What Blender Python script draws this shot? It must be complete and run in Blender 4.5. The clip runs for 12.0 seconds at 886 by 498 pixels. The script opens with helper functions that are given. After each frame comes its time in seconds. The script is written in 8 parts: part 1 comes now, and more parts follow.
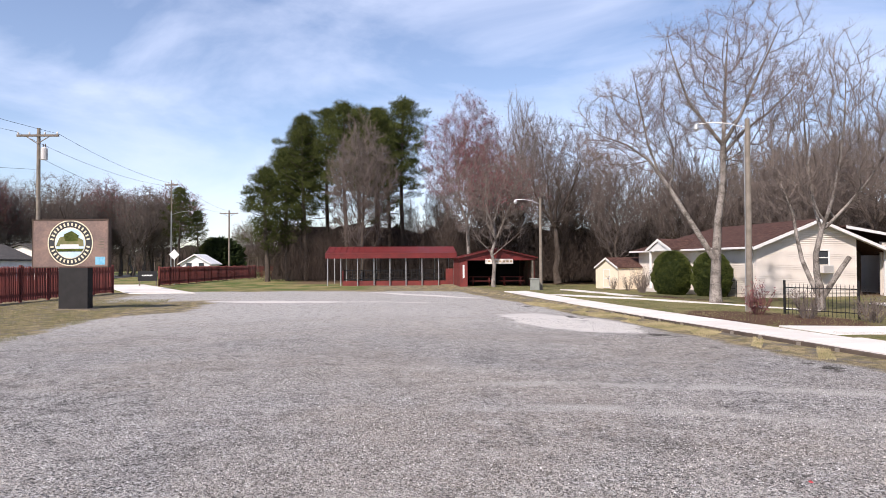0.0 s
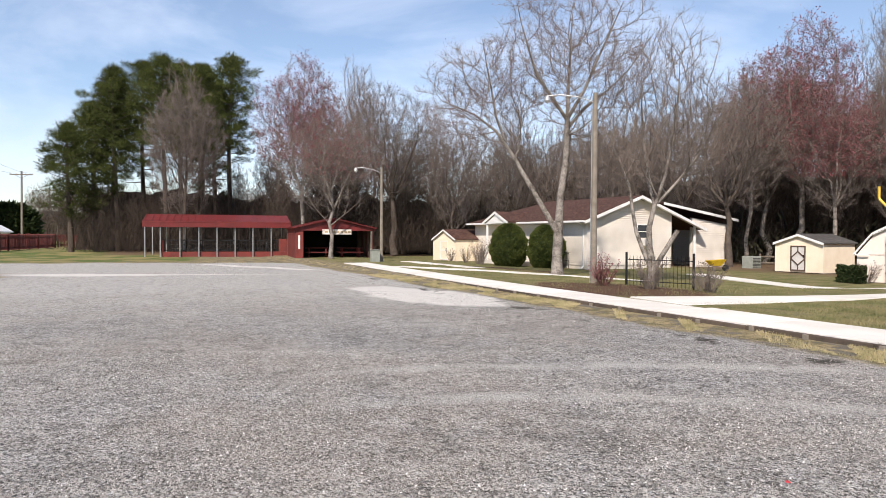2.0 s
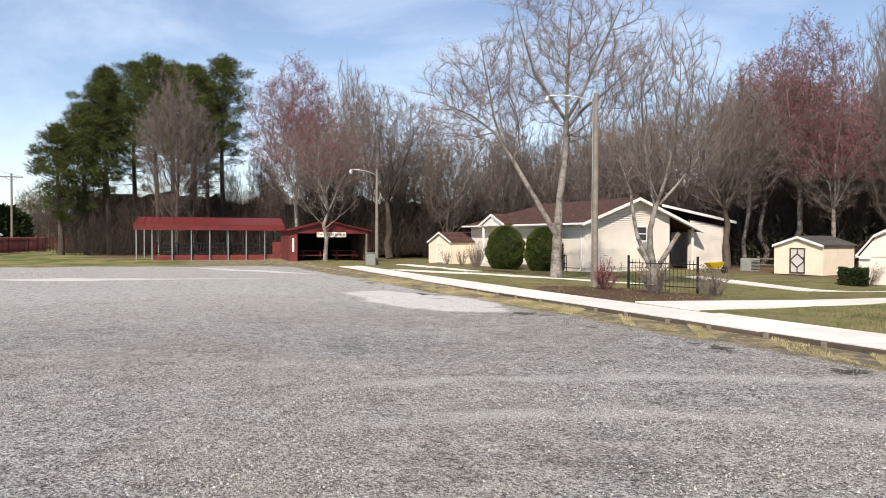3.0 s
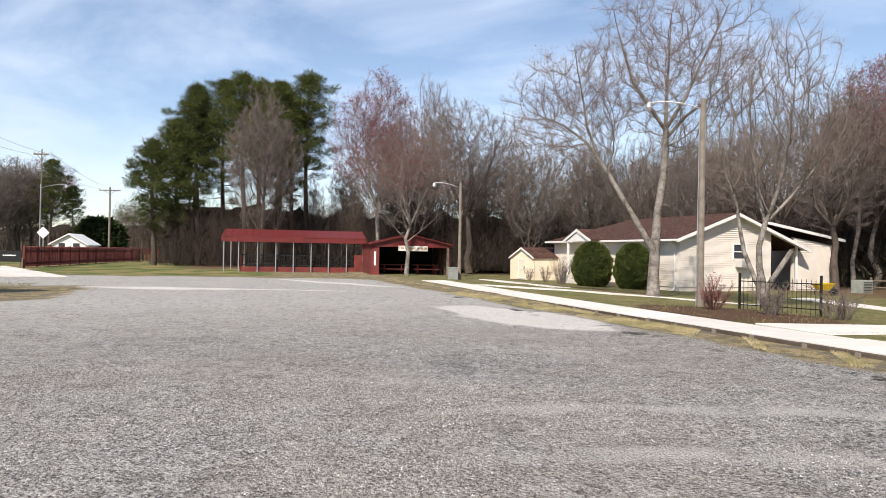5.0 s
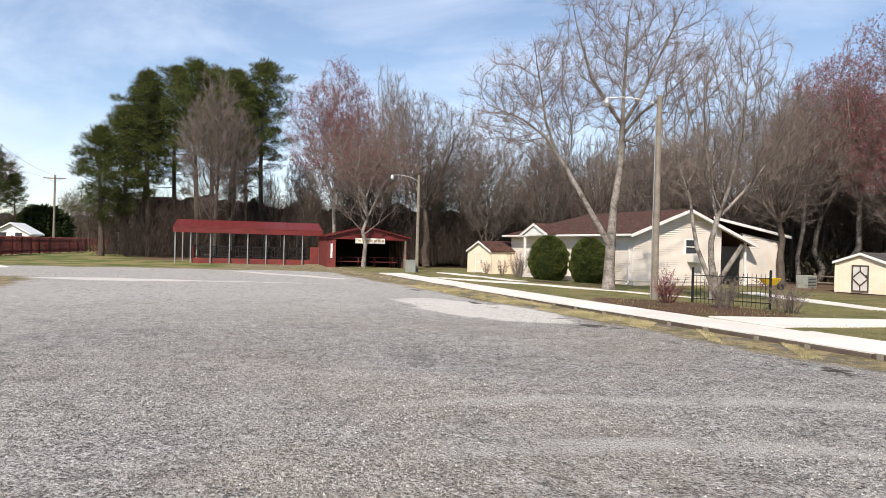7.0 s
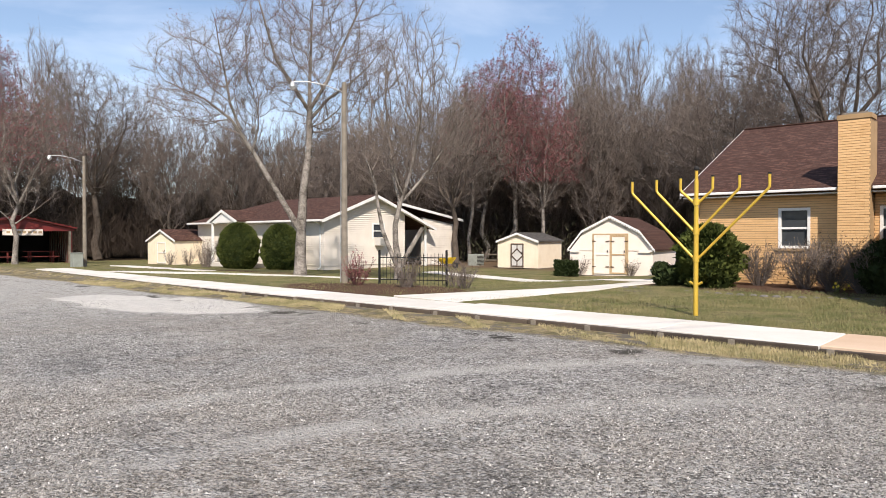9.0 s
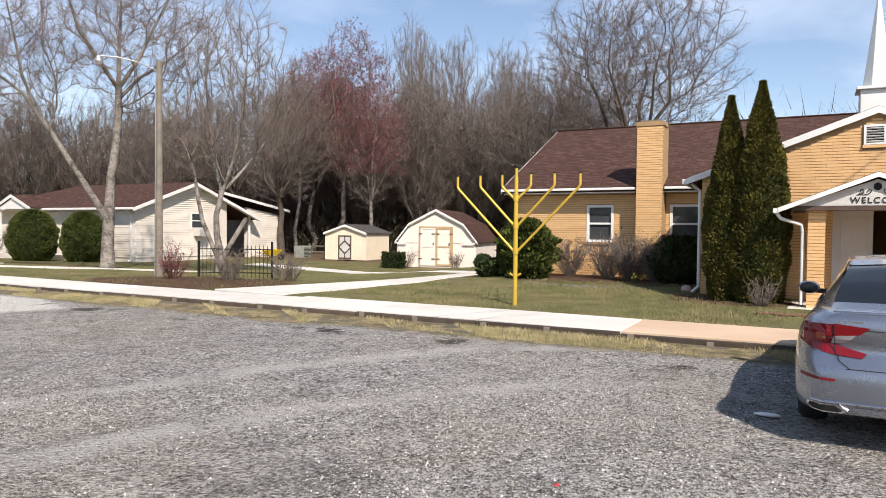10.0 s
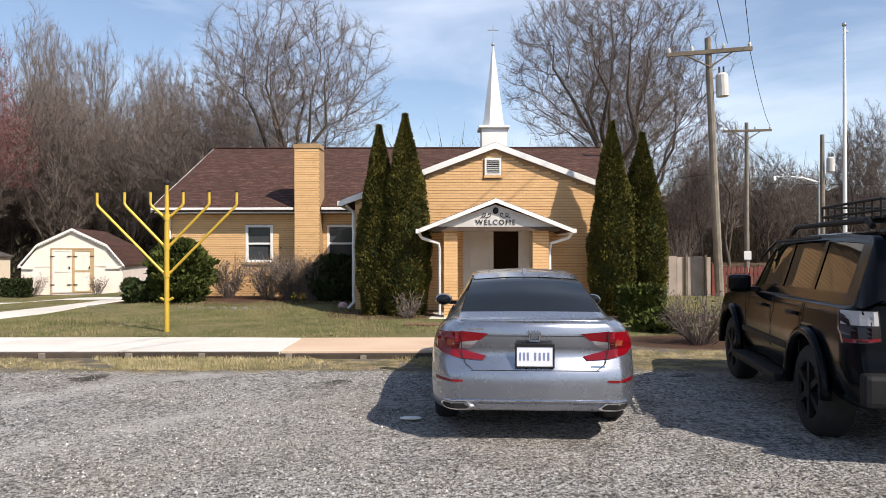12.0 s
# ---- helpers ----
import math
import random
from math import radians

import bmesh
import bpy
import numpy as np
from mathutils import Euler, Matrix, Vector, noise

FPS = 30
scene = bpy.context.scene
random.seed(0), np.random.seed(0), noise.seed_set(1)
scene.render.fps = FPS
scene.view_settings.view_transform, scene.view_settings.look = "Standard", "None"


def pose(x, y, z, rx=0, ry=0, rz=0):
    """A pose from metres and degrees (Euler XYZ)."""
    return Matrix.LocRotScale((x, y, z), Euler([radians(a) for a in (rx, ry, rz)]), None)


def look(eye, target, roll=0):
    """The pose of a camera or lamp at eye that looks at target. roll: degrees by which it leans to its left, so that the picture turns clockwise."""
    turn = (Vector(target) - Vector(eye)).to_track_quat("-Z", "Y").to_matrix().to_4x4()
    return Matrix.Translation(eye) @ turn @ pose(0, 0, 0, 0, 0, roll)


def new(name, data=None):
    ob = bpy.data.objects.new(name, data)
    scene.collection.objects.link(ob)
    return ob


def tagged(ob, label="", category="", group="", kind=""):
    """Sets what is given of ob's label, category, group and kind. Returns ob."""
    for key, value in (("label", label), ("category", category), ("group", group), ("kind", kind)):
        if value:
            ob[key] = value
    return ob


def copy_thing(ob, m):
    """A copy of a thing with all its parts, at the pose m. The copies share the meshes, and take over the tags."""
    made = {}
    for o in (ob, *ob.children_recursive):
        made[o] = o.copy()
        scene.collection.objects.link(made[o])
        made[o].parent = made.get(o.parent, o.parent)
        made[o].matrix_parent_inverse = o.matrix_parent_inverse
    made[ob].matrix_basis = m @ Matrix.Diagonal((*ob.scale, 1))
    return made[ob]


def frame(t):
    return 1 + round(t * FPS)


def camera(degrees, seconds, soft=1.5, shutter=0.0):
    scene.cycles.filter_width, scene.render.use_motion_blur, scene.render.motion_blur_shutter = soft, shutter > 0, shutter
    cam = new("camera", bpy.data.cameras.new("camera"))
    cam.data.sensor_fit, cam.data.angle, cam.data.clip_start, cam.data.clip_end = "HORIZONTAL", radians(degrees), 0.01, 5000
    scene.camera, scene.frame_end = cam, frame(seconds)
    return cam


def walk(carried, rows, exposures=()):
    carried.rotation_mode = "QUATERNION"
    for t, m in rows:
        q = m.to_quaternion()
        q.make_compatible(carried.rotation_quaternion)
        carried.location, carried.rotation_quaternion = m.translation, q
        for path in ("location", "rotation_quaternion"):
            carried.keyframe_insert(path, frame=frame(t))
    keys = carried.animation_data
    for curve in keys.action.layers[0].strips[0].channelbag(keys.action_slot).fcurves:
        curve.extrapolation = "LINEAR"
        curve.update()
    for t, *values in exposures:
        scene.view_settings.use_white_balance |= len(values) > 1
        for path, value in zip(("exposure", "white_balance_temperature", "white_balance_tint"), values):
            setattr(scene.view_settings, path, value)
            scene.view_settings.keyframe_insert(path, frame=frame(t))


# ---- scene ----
cam = camera(65.5, 12.0, soft=0.9)
PATH = [
    (0, (3.586, 0.094, 1.793), (1.622, 0.47, 1.834), -0.3),
    (0.5, (3.167, -0.055, 1.738), (1.239, 0.475, 1.765), 1.1),
    (1, (2.771, -0.107, 1.732), (0.876, 0.531, 1.718), 0.6),
    (1.5, (2.314, -0.115, 1.719), (0.447, 0.603, 1.692), -0.0),
    (2, (1.964, -0.178, 1.732), (0.153, 0.669, 1.691), 0.3),
    (2.5, (1.7, -0.136, 1.74), (-0.061, 0.811, 1.688), 0.4),
    (3, (1.431, -0.11, 1.767), (-0.372, 0.754, 1.732), 0.2),
    (3.2, (1.37, -0.046, 1.792), (-0.461, 0.757, 1.772), 0.3),
    (5, (0.322, -0.265, 1.639), (-1.564, 0.401, 1.65), 1.0),
    (5.5, (0.241, -0.361, 1.625), (-1.64, 0.32, 1.631), 1.5),
    (6, (0.201, -0.351, 1.619), (-1.673, 0.348, 1.616), 1.8),
    (6.5, (0.171, -0.332, 1.604), (-1.69, 0.401, 1.601), 1.7),
    (6.7, (0.186, -0.313, 1.601), (-1.669, 0.433, 1.596), 1.7),
    (8.3, (0.06, -0.09, 1.572), (-1.526, 1.129, 1.565), -0.1),
    (8.5, (0.05, -0.06, 1.57), (-1.459, 1.251, 1.555), -0.0),
    (9, (0.0, -0.02, 1.565), (-1.333, 1.469, 1.533), -0.0),
    (9.5, (-0.03, -0.01, 1.565), (-1.161, 1.638, 1.52), 0.3),
    (10, (-0.04, 0, 1.57), (-0.965, 1.773, 1.517), 0.6),
    (10.5, (-0.03, 0.01, 1.575), (-0.749, 1.876, 1.535), 0.6),
    (11, (-0.02, 0.02, 1.578), (-0.528, 1.955, 1.556), 0.5),
    (11.5, (0.0, 0.03, 1.58), (-0.272, 2.013, 1.58), 0.5),
    (12, (0.03, 0.03, 1.582), (0.03, 2.03, 1.59), -0.1),
]
walk(cam, [(t, look(eye, target, roll)) for t, eye, target, roll in PATH], [(0, 0.29, 6500, 20), (1.5, 0.29, 6600, 16), (3, 0.29, 6720, 13), (12, 0.29, 6720, 13)])

# ---- light ----
SUN_AZ, SUN_EL = math.atan2(0.74, -0.68), radians(44)
world = bpy.data.worlds.new("sky")
scene.world = world
world.use_nodes = True
wt = world.node_tree
wt.nodes.clear()
sky = wt.nodes.new("ShaderNodeTexSky")
sky.sky_type, sky.sun_disc = "NISHITA", False
sky.sun_elevation, sky.sun_rotation = SUN_EL, SUN_AZ
sky.air_density, sky.dust_density, sky.ozone_density = 1.0, 0.4, 2.2
wcoord = wt.nodes.new("ShaderNodeTexCoord")
wmap = wt.nodes.new("ShaderNodeMapping")
wmap.inputs["Scale"].default_value = (1.0, 1.4, 4.0)
wmap.inputs["Rotation"].default_value = (0.25, 0.1, 0.5)
cloud = wt.nodes.new("ShaderNodeTexNoise")
cloud.inputs["Scale"].default_value, cloud.inputs["Detail"].default_value = 1.7, 7
cloud.inputs["Roughness"].default_value, cloud.inputs["Distortion"].default_value = 0.55, 0.5
cramp = wt.nodes.new("ShaderNodeValToRGB")
cramp.color_ramp.elements[0].position, cramp.color_ramp.elements[1].position = 0.40, 0.74
cramp.color_ramp.elements[0].color, cramp.color_ramp.elements[1].color = (0.06, 0.06, 0.06, 1), (0.72, 0.72, 0.72, 1)
wmix = wt.nodes.new("ShaderNodeMix")
wmix.data_type = "RGBA"
wmix.inputs[7].default_value = (6.6, 7.5, 8.9, 1)
back = wt.nodes.new("ShaderNodeBackground")
back.inputs["Strength"].default_value = 0.130
wout = wt.nodes.new("ShaderNodeOutputWorld")
# thin cloud towards the horizon; taken away overhead, out of view, to weaken the fill light
wsep = wt.nodes.new("ShaderNodeSeparateXYZ")
wrange = wt.nodes.new("ShaderNodeMapRange")
for key, value in (("From Min", 0.42), ("From Max", 0.75), ("To Min", 1.0), ("To Max", 0.15)):
    wrange.inputs[key].default_value = value
wthin = wt.nodes.new("ShaderNodeMath")
wthin.operation = "MULTIPLY"
for a, b in ((wcoord.outputs["Generated"], wmap.inputs["Vector"]), (wmap.outputs["Vector"], cloud.inputs["Vector"]),
             (cloud.outputs["Fac"], cramp.inputs["Fac"]), (wcoord.outputs["Generated"], wsep.inputs[0]), (wsep.outputs["Z"], wrange.inputs["Value"]),
             (cramp.outputs["Color"], wthin.inputs[0]), (wrange.outputs["Result"], wthin.inputs[1]), (wthin.outputs[0], wmix.inputs[0]), (sky.outputs["Color"], wmix.inputs[6]),
             (wmix.outputs[2], back.inputs["Color"]), (back.outputs["Background"], wout.inputs["Surface"])):
    wt.links.new(a, b)
sun = new("sun", bpy.data.lights.new("sun", "SUN"))
sun.data.energy, sun.data.angle, sun.data.color = 5.0, radians(0.53), (1.0, 0.94, 0.85)
sun.matrix_world = look((74, -68, 100.5 * math.tan(SUN_EL)), (0, 0, 0))


# ---- materials ----
class Nodes:
    """A short way to write node materials."""

    def __init__(self, name):
        self.mat = bpy.data.materials.new(name)
        self.mat.use_nodes = True
        self.t = self.mat.node_tree
        self.bsdf = self.t.nodes["Principled BSDF"]
        self.geo = self.t.nodes.new("ShaderNodeNewGeometry")
        self.tc = self.t.nodes.new("ShaderNodeTexCoord")

    def put(self, value, socket):
        if isinstance(value, bpy.types.NodeSocket):
            self.t.links.new(value, socket)
        elif value is not None:
            socket.default_value = value

    def vec(self, space="object", scale=(1, 1, 1), rot=(0, 0, 0)):
        m = self.t.nodes.new("ShaderNodeMapping")
        m.inputs["Scale"].default_value, m.inputs["Rotation"].default_value = scale, rot
        self.t.links.new(self.geo.outputs["Position"] if space == "world" else self.tc.outputs["Object"], m.inputs["Vector"])
        return m.outputs["Vector"]

    def noise(self, v, scale, detail=4, rough=0.6, distort=0.0):
        n = self.t.nodes.new("ShaderNodeTexNoise")
        self.put(v, n.inputs["Vector"])
        for key, value in (("Scale", scale), ("Detail", detail), ("Roughness", rough), ("Distortion", distort)):
            n.inputs[key].default_value = value
        return n.outputs["Fac"]

    def cells(self, v, scale, out="Color"):
        n = self.t.nodes.new("ShaderNodeTexVoronoi")
        self.put(v, n.inputs["Vector"])
        n.inputs["Scale"].default_value = scale
        return n.outputs[out]

    def math(self, op, a, b=None, c=None):
        n = self.t.nodes.new("ShaderNodeMath")
        n.operation = op
        for i, v in enumerate((a, b, c)):
            self.put(v, n.inputs[i])
        return n.outputs[0]

    def step(self, v, lo, hi, a=0.0, b=1.0):
        n = self.t.nodes.new("ShaderNodeMapRange")
        n.interpolation_type = "SMOOTHSTEP"
        for i, k in enumerate((v, lo, hi, a, b)):
            self.put(k, n.inputs[i])
        return n.outputs[0]

    def mix(self, f, a, b, blend="MIX"):
        n = self.t.nodes.new("ShaderNodeMix")
        n.data_type, n.blend_type = "RGBA", blend
        for value, i in ((f, 0), (a, 6), (b, 7)):
            self.put((*value, 1) if isinstance(value, tuple) else value, n.inputs[i])
        return n.outputs[2]

    def split(self, v):
        n = self.t.nodes.new("ShaderNodeSeparateXYZ")
        self.put(v, n.inputs[0])
        return n.outputs

    def bump(self, h, strength, distance):
        n = self.t.nodes.new("ShaderNodeBump")
        n.inputs["Strength"].default_value, n.inputs["Distance"].default_value = strength, distance
        self.put(h, n.inputs["Height"])
        return n.outputs["Normal"]

    def done(self, color=None, rough=0.8, metal=0.0, normal=None, spec=0.5, **more):
        b = self.bsdf.inputs
        for key, value in (("Base Color", (*color, 1) if isinstance(color, tuple) else color), ("Roughness", rough), ("Metallic", metal),
                           ("Normal", normal), ("Specular IOR Level", spec), *more.items()):
            self.put(value, b[key])
        return self.mat


def plain(name, c1, c2=None, scale=6.0, rough=0.75, metal=0.0, bump=0.3, fine=60.0, depth=0.003, spec=0.4, vary=0.0, space="object", **more):
    """Two colours mixed by broad and fine noise, with fine relief; vary: the spread of brightness from object to object."""
    n = Nodes(name)
    v = n.vec(space)
    f = n.step(n.math("ADD", n.math("MULTIPLY", n.noise(v, scale, 5), 0.6), n.math("MULTIPLY", n.noise(v, fine, 3), 0.4)), 0.36, 0.64)
    col = n.mix(f, c1, c2 or tuple(k * 0.75 for k in c1))
    if vary:
        info = n.t.nodes.new("ShaderNodeObjectInfo")
        col = n.mix(1.0, col, n.mix(info.outputs["Random"], (1 - vary,) * 3, (1 + vary,) * 3), "MULTIPLY")
    return n.done(col, rough, metal, n.bump(n.noise(v, fine, 4), bump, depth), spec, **more)


M = {}
M["red_metal"] = plain("red_metal", (0.165, 0.020, 0.018), (0.11, 0.016, 0.014), 1.5, 0.5, 0.0, 0.15, 30)
M["red_paint"] = plain("red_paint", (0.20, 0.034, 0.026), (0.12, 0.024, 0.020), 2.0, 0.7, 0, 0.3, 40)
M["fence_red"] = plain("fence_red", (0.17, 0.036, 0.028), (0.10, 0.026, 0.022), 1.5, 0.8, 0, 0.4, 40, vary=0.25)
M["white_paint"] = plain("white_paint", (0.80, 0.79, 0.76), (0.70, 0.69, 0.65), 2.0, 0.55, 0, 0.1, 40)
M["cream_shed"] = plain("cream_shed", (0.82, 0.71, 0.55), (0.75, 0.63, 0.47), 1.5, 0.7, 0, 0.15, 40)
M["pale_shed"] = plain("pale_shed", (0.83, 0.74, 0.66), (0.76, 0.67, 0.58), 1.5, 0.7, 0, 0.15, 40)
M["siding"] = plain("siding", (0.77, 0.705, 0.62), (0.67, 0.605, 0.52), 0.8, 0.65, 0, 0.1, 40)
M["trim_dark"] = plain("trim_dark", (0.10, 0.065, 0.045), (0.07, 0.045, 0.032), 4, 0.7)
M["door_tan"] = plain("door_tan", (0.50, 0.36, 0.21), (0.42, 0.29, 0.16), 5, 0.6)
M["door_grey"] = plain("door_grey", (0.62, 0.60, 0.56), (0.52, 0.50, 0.47), 2, 0.55)
M["dark"] = plain("dark", (0.022, 0.020, 0.019), (0.014, 0.013, 0.012), 3, 0.8)
M["black_metal"] = plain("black_metal", (0.010, 0.010, 0.010), (0.016, 0.015, 0.015), 8, 0.6, 0.0, spec=0.25)
M["steel"] = plain("steel", (0.46, 0.46, 0.45), (0.36, 0.36, 0.35), 6, 0.4, 0.7, 0.1)
M["old_wood"] = plain("old_wood", (0.20, 0.165, 0.125), (0.12, 0.095, 0.07), 3, 0.9, 0, 0.6, 50, 0.006)
M["pole_wood"] = plain("pole_wood", (0.25, 0.215, 0.17), (0.16, 0.135, 0.105), 3, 0.9, 0, 0.6, 50, 0.006)
M["timber"] = plain("timber", (0.10, 0.075, 0.055), (0.06, 0.045, 0.035), 3, 0.9, 0, 0.6, 50, 0.006, vary=0.3)
M["concrete"] = plain("concrete", (0.70, 0.66, 0.60), (0.58, 0.54, 0.48), 0.7, 0.85, 0, 0.25, 90, 0.002, vary=0.06, space="world")
M["concrete_warm"] = plain("concrete_warm", (0.62, 0.46, 0.33), (0.54, 0.38, 0.26), 0.7, 0.85, 0, 0.25, 90, 0.002, vary=0.06, space="world")
M["gold"] = plain("gold", (0.66, 0.44, 0.06), (0.56, 0.36, 0.05), 3, 0.42, 0.25, 0.15, 50, 0.002)
M["rubber"] = plain("rubber", (0.014, 0.014, 0.014), (0.022, 0.022, 0.021), 10, 0.8)
M["bark"] = plain("bark", (0.13, 0.105, 0.085), (0.07, 0.055, 0.045), 2.5, 0.95, 0, 0.8, 20, 0.02, spec=0.1)
M["bark_pale"] = plain("bark_pale", (0.32, 0.285, 0.25), (0.085, 0.072, 0.06), 2.5, 0.95, 0, 0.8, 20, 0.02, spec=0.1)
M["twig"] = plain("twig", (0.205, 0.168, 0.146), (0.13, 0.106, 0.092), 0.8, 0.95, 0, 0, 12, spec=0.05)
M["twig_pale"] = plain("twig_pale", (0.235, 0.195, 0.168), (0.15, 0.122, 0.105), 0.8, 0.95, 0, 0, 12, spec=0.05)
M["twig_red"] = plain("twig_red", (0.155, 0.066, 0.062), (0.1, 0.058, 0.052), 0.8, 0.95, 0, 0, 12, spec=0.05)
M["bud_red"] = plain("bud_red", (0.31, 0.105, 0.11), (0.22, 0.085, 0.088), 0.8, 0.95, 0, 0, 12, spec=0.05)
M["needles"] = plain("needles", (0.095, 0.108, 0.03), (0.04, 0.052, 0.018), 2.2, 0.95, 0, 0, 12, spec=0.08)
M["cypress_leaf"] = plain("cypress_leaf", (0.125, 0.112, 0.026), (0.045, 0.045, 0.014), 2.2, 0.95, 0, 0, 12, spec=0.08)
M["bush_leaf"] = plain("bush_leaf", (0.10, 0.115, 0.03), (0.036, 0.05, 0.014), 2.2, 0.95, 0, 0, 12, spec=0.08)
# leaves of dark shrubs, and the painted shade inside every shrub
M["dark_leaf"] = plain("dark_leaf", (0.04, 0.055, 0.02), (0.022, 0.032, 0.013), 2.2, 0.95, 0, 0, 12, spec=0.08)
M["brush_leaf"] = plain("brush_leaf", (0.14, 0.095, 0.055), (0.085, 0.065, 0.042), 0.5, 0.9, 0, 0, 6)
M["mulch"] = plain("mulch", (0.115, 0.062, 0.042), (0.065, 0.038, 0.028), 3, 0.95, 0, 1.0, 40, 0.03, space="world")
M["grass_blade"] = plain("grass_blade", (0.13, 0.14, 0.05), (0.27, 0.225, 0.11), 0.8, 0.85, 0, 0, 5, space="world")
M["straw"] = plain("straw", (0.50, 0.41, 0.23), (0.22, 0.20, 0.09), 1.2, 0.9, 0, 0, 5, space="world")


def glass_material(name, tint, rough=0.03, trans=0.6):
    n = Nodes(name)
    return n.done(tint, rough, 0, None, 0.6, **{"Transmission Weight": trans, "IOR": 1.45})


M["window_glass"] = glass_material("window_glass", (0.05, 0.055, 0.06), 0.03, 0.0)
# opaque, near black: the dim car interior is put into the glass colour
M["car_glass"] = glass_material("car_glass", (0.010, 0.012, 0.013), 0.02, 0.0)
M["car_glass"].node_tree.nodes["Principled BSDF"].inputs["Specular IOR Level"].default_value = 0.38


def shingles(name, c1, c2):
    """Asphalt shingles: rows of tabs of uneven tone."""
    n = Nodes(name)
    v = n.vec("object")
    b = n.t.nodes.new("ShaderNodeTexBrick")
    x, y, z = n.split(v)
    comb = n.t.nodes.new("ShaderNodeCombineXYZ")
    n.put(n.math("ADD", x, n.math("MULTIPLY", y, 0.02)), comb.inputs[0])
    n.put(n.math("MULTIPLY", z, 2.3), comb.inputs[1])
    n.put(comb.outputs[0], b.inputs["Vector"])
    for key, value in (("Scale", 1.0), ("Mortar Size", 0.022), ("Mortar Smooth", 0.3), ("Brick Width", 0.30), ("Row Height", 0.14), ("Bias", 0.0)):
        b.inputs[key].default_value = value
    b.inputs["Color1"].default_value, b.inputs["Color2"].default_value = (*c1, 1), (*c2, 1)
    b.inputs["Mortar"].default_value = (*(k * 0.45 for k in c2), 1)
    col = n.mix(n.noise(v, 0.7, 4), b.outputs["Color"], n.mix(0.35, b.outputs["Color"], (0.16, 0.12, 0.10)))
    streak = n.noise(n.vec("object", (2.2, 2.2, 16.0)), 1.6, 4, 0.7)
    col = n.mix(n.step(streak, 0.42, 0.62), tuple(k * 0.62 for k in c2), col)
    col = n.mix(n.math("MULTIPLY", n.noise(v, 160, 2), 0.4), col, tuple(k * 0.5 for k in c1))
    return n.done(col, 0.92, 0, n.bump(n.math("ADD", b.outputs["Fac"], n.noise(v, 120, 2)), 0.4, 0.01), 0.2)


M["shingle_brown"] = shingles("shingle_brown", (0.155, 0.072, 0.053), (0.075, 0.038, 0.029))
M["shingle_grey"] = shingles("shingle_grey", (0.15, 0.14, 0.13), (0.10, 0.095, 0.09))


def brick_material(name, dark=1.0):
    n = Nodes(name)
    v = n.vec("object")
    isl = n.geo.outputs["Random Per Island"]
    info = n.t.nodes.new("ShaderNodeObjectInfo")
    r = n.math("FRACT", n.math("ADD", isl, info.outputs["Random"]))
    col = n.mix(r, (0.66 * dark, 0.41 * dark, 0.195 * dark), (0.72 * dark, 0.455 * dark, 0.225 * dark))
    col = n.mix(n.step(n.noise(v, 2.0, 4), 0.55, 0.8), col, (0.60 * dark, 0.36 * dark, 0.165 * dark))
    return n.done(col, 0.85, 0, n.bump(n.noise(v, 90, 4), 0.4, 0.004), 0.25)


M["brick"] = brick_material("brick")
M["mortar"] = plain("mortar", (0.40, 0.26, 0.135), (0.34, 0.22, 0.11), 3, 0.95, 0, 0.4, 80)


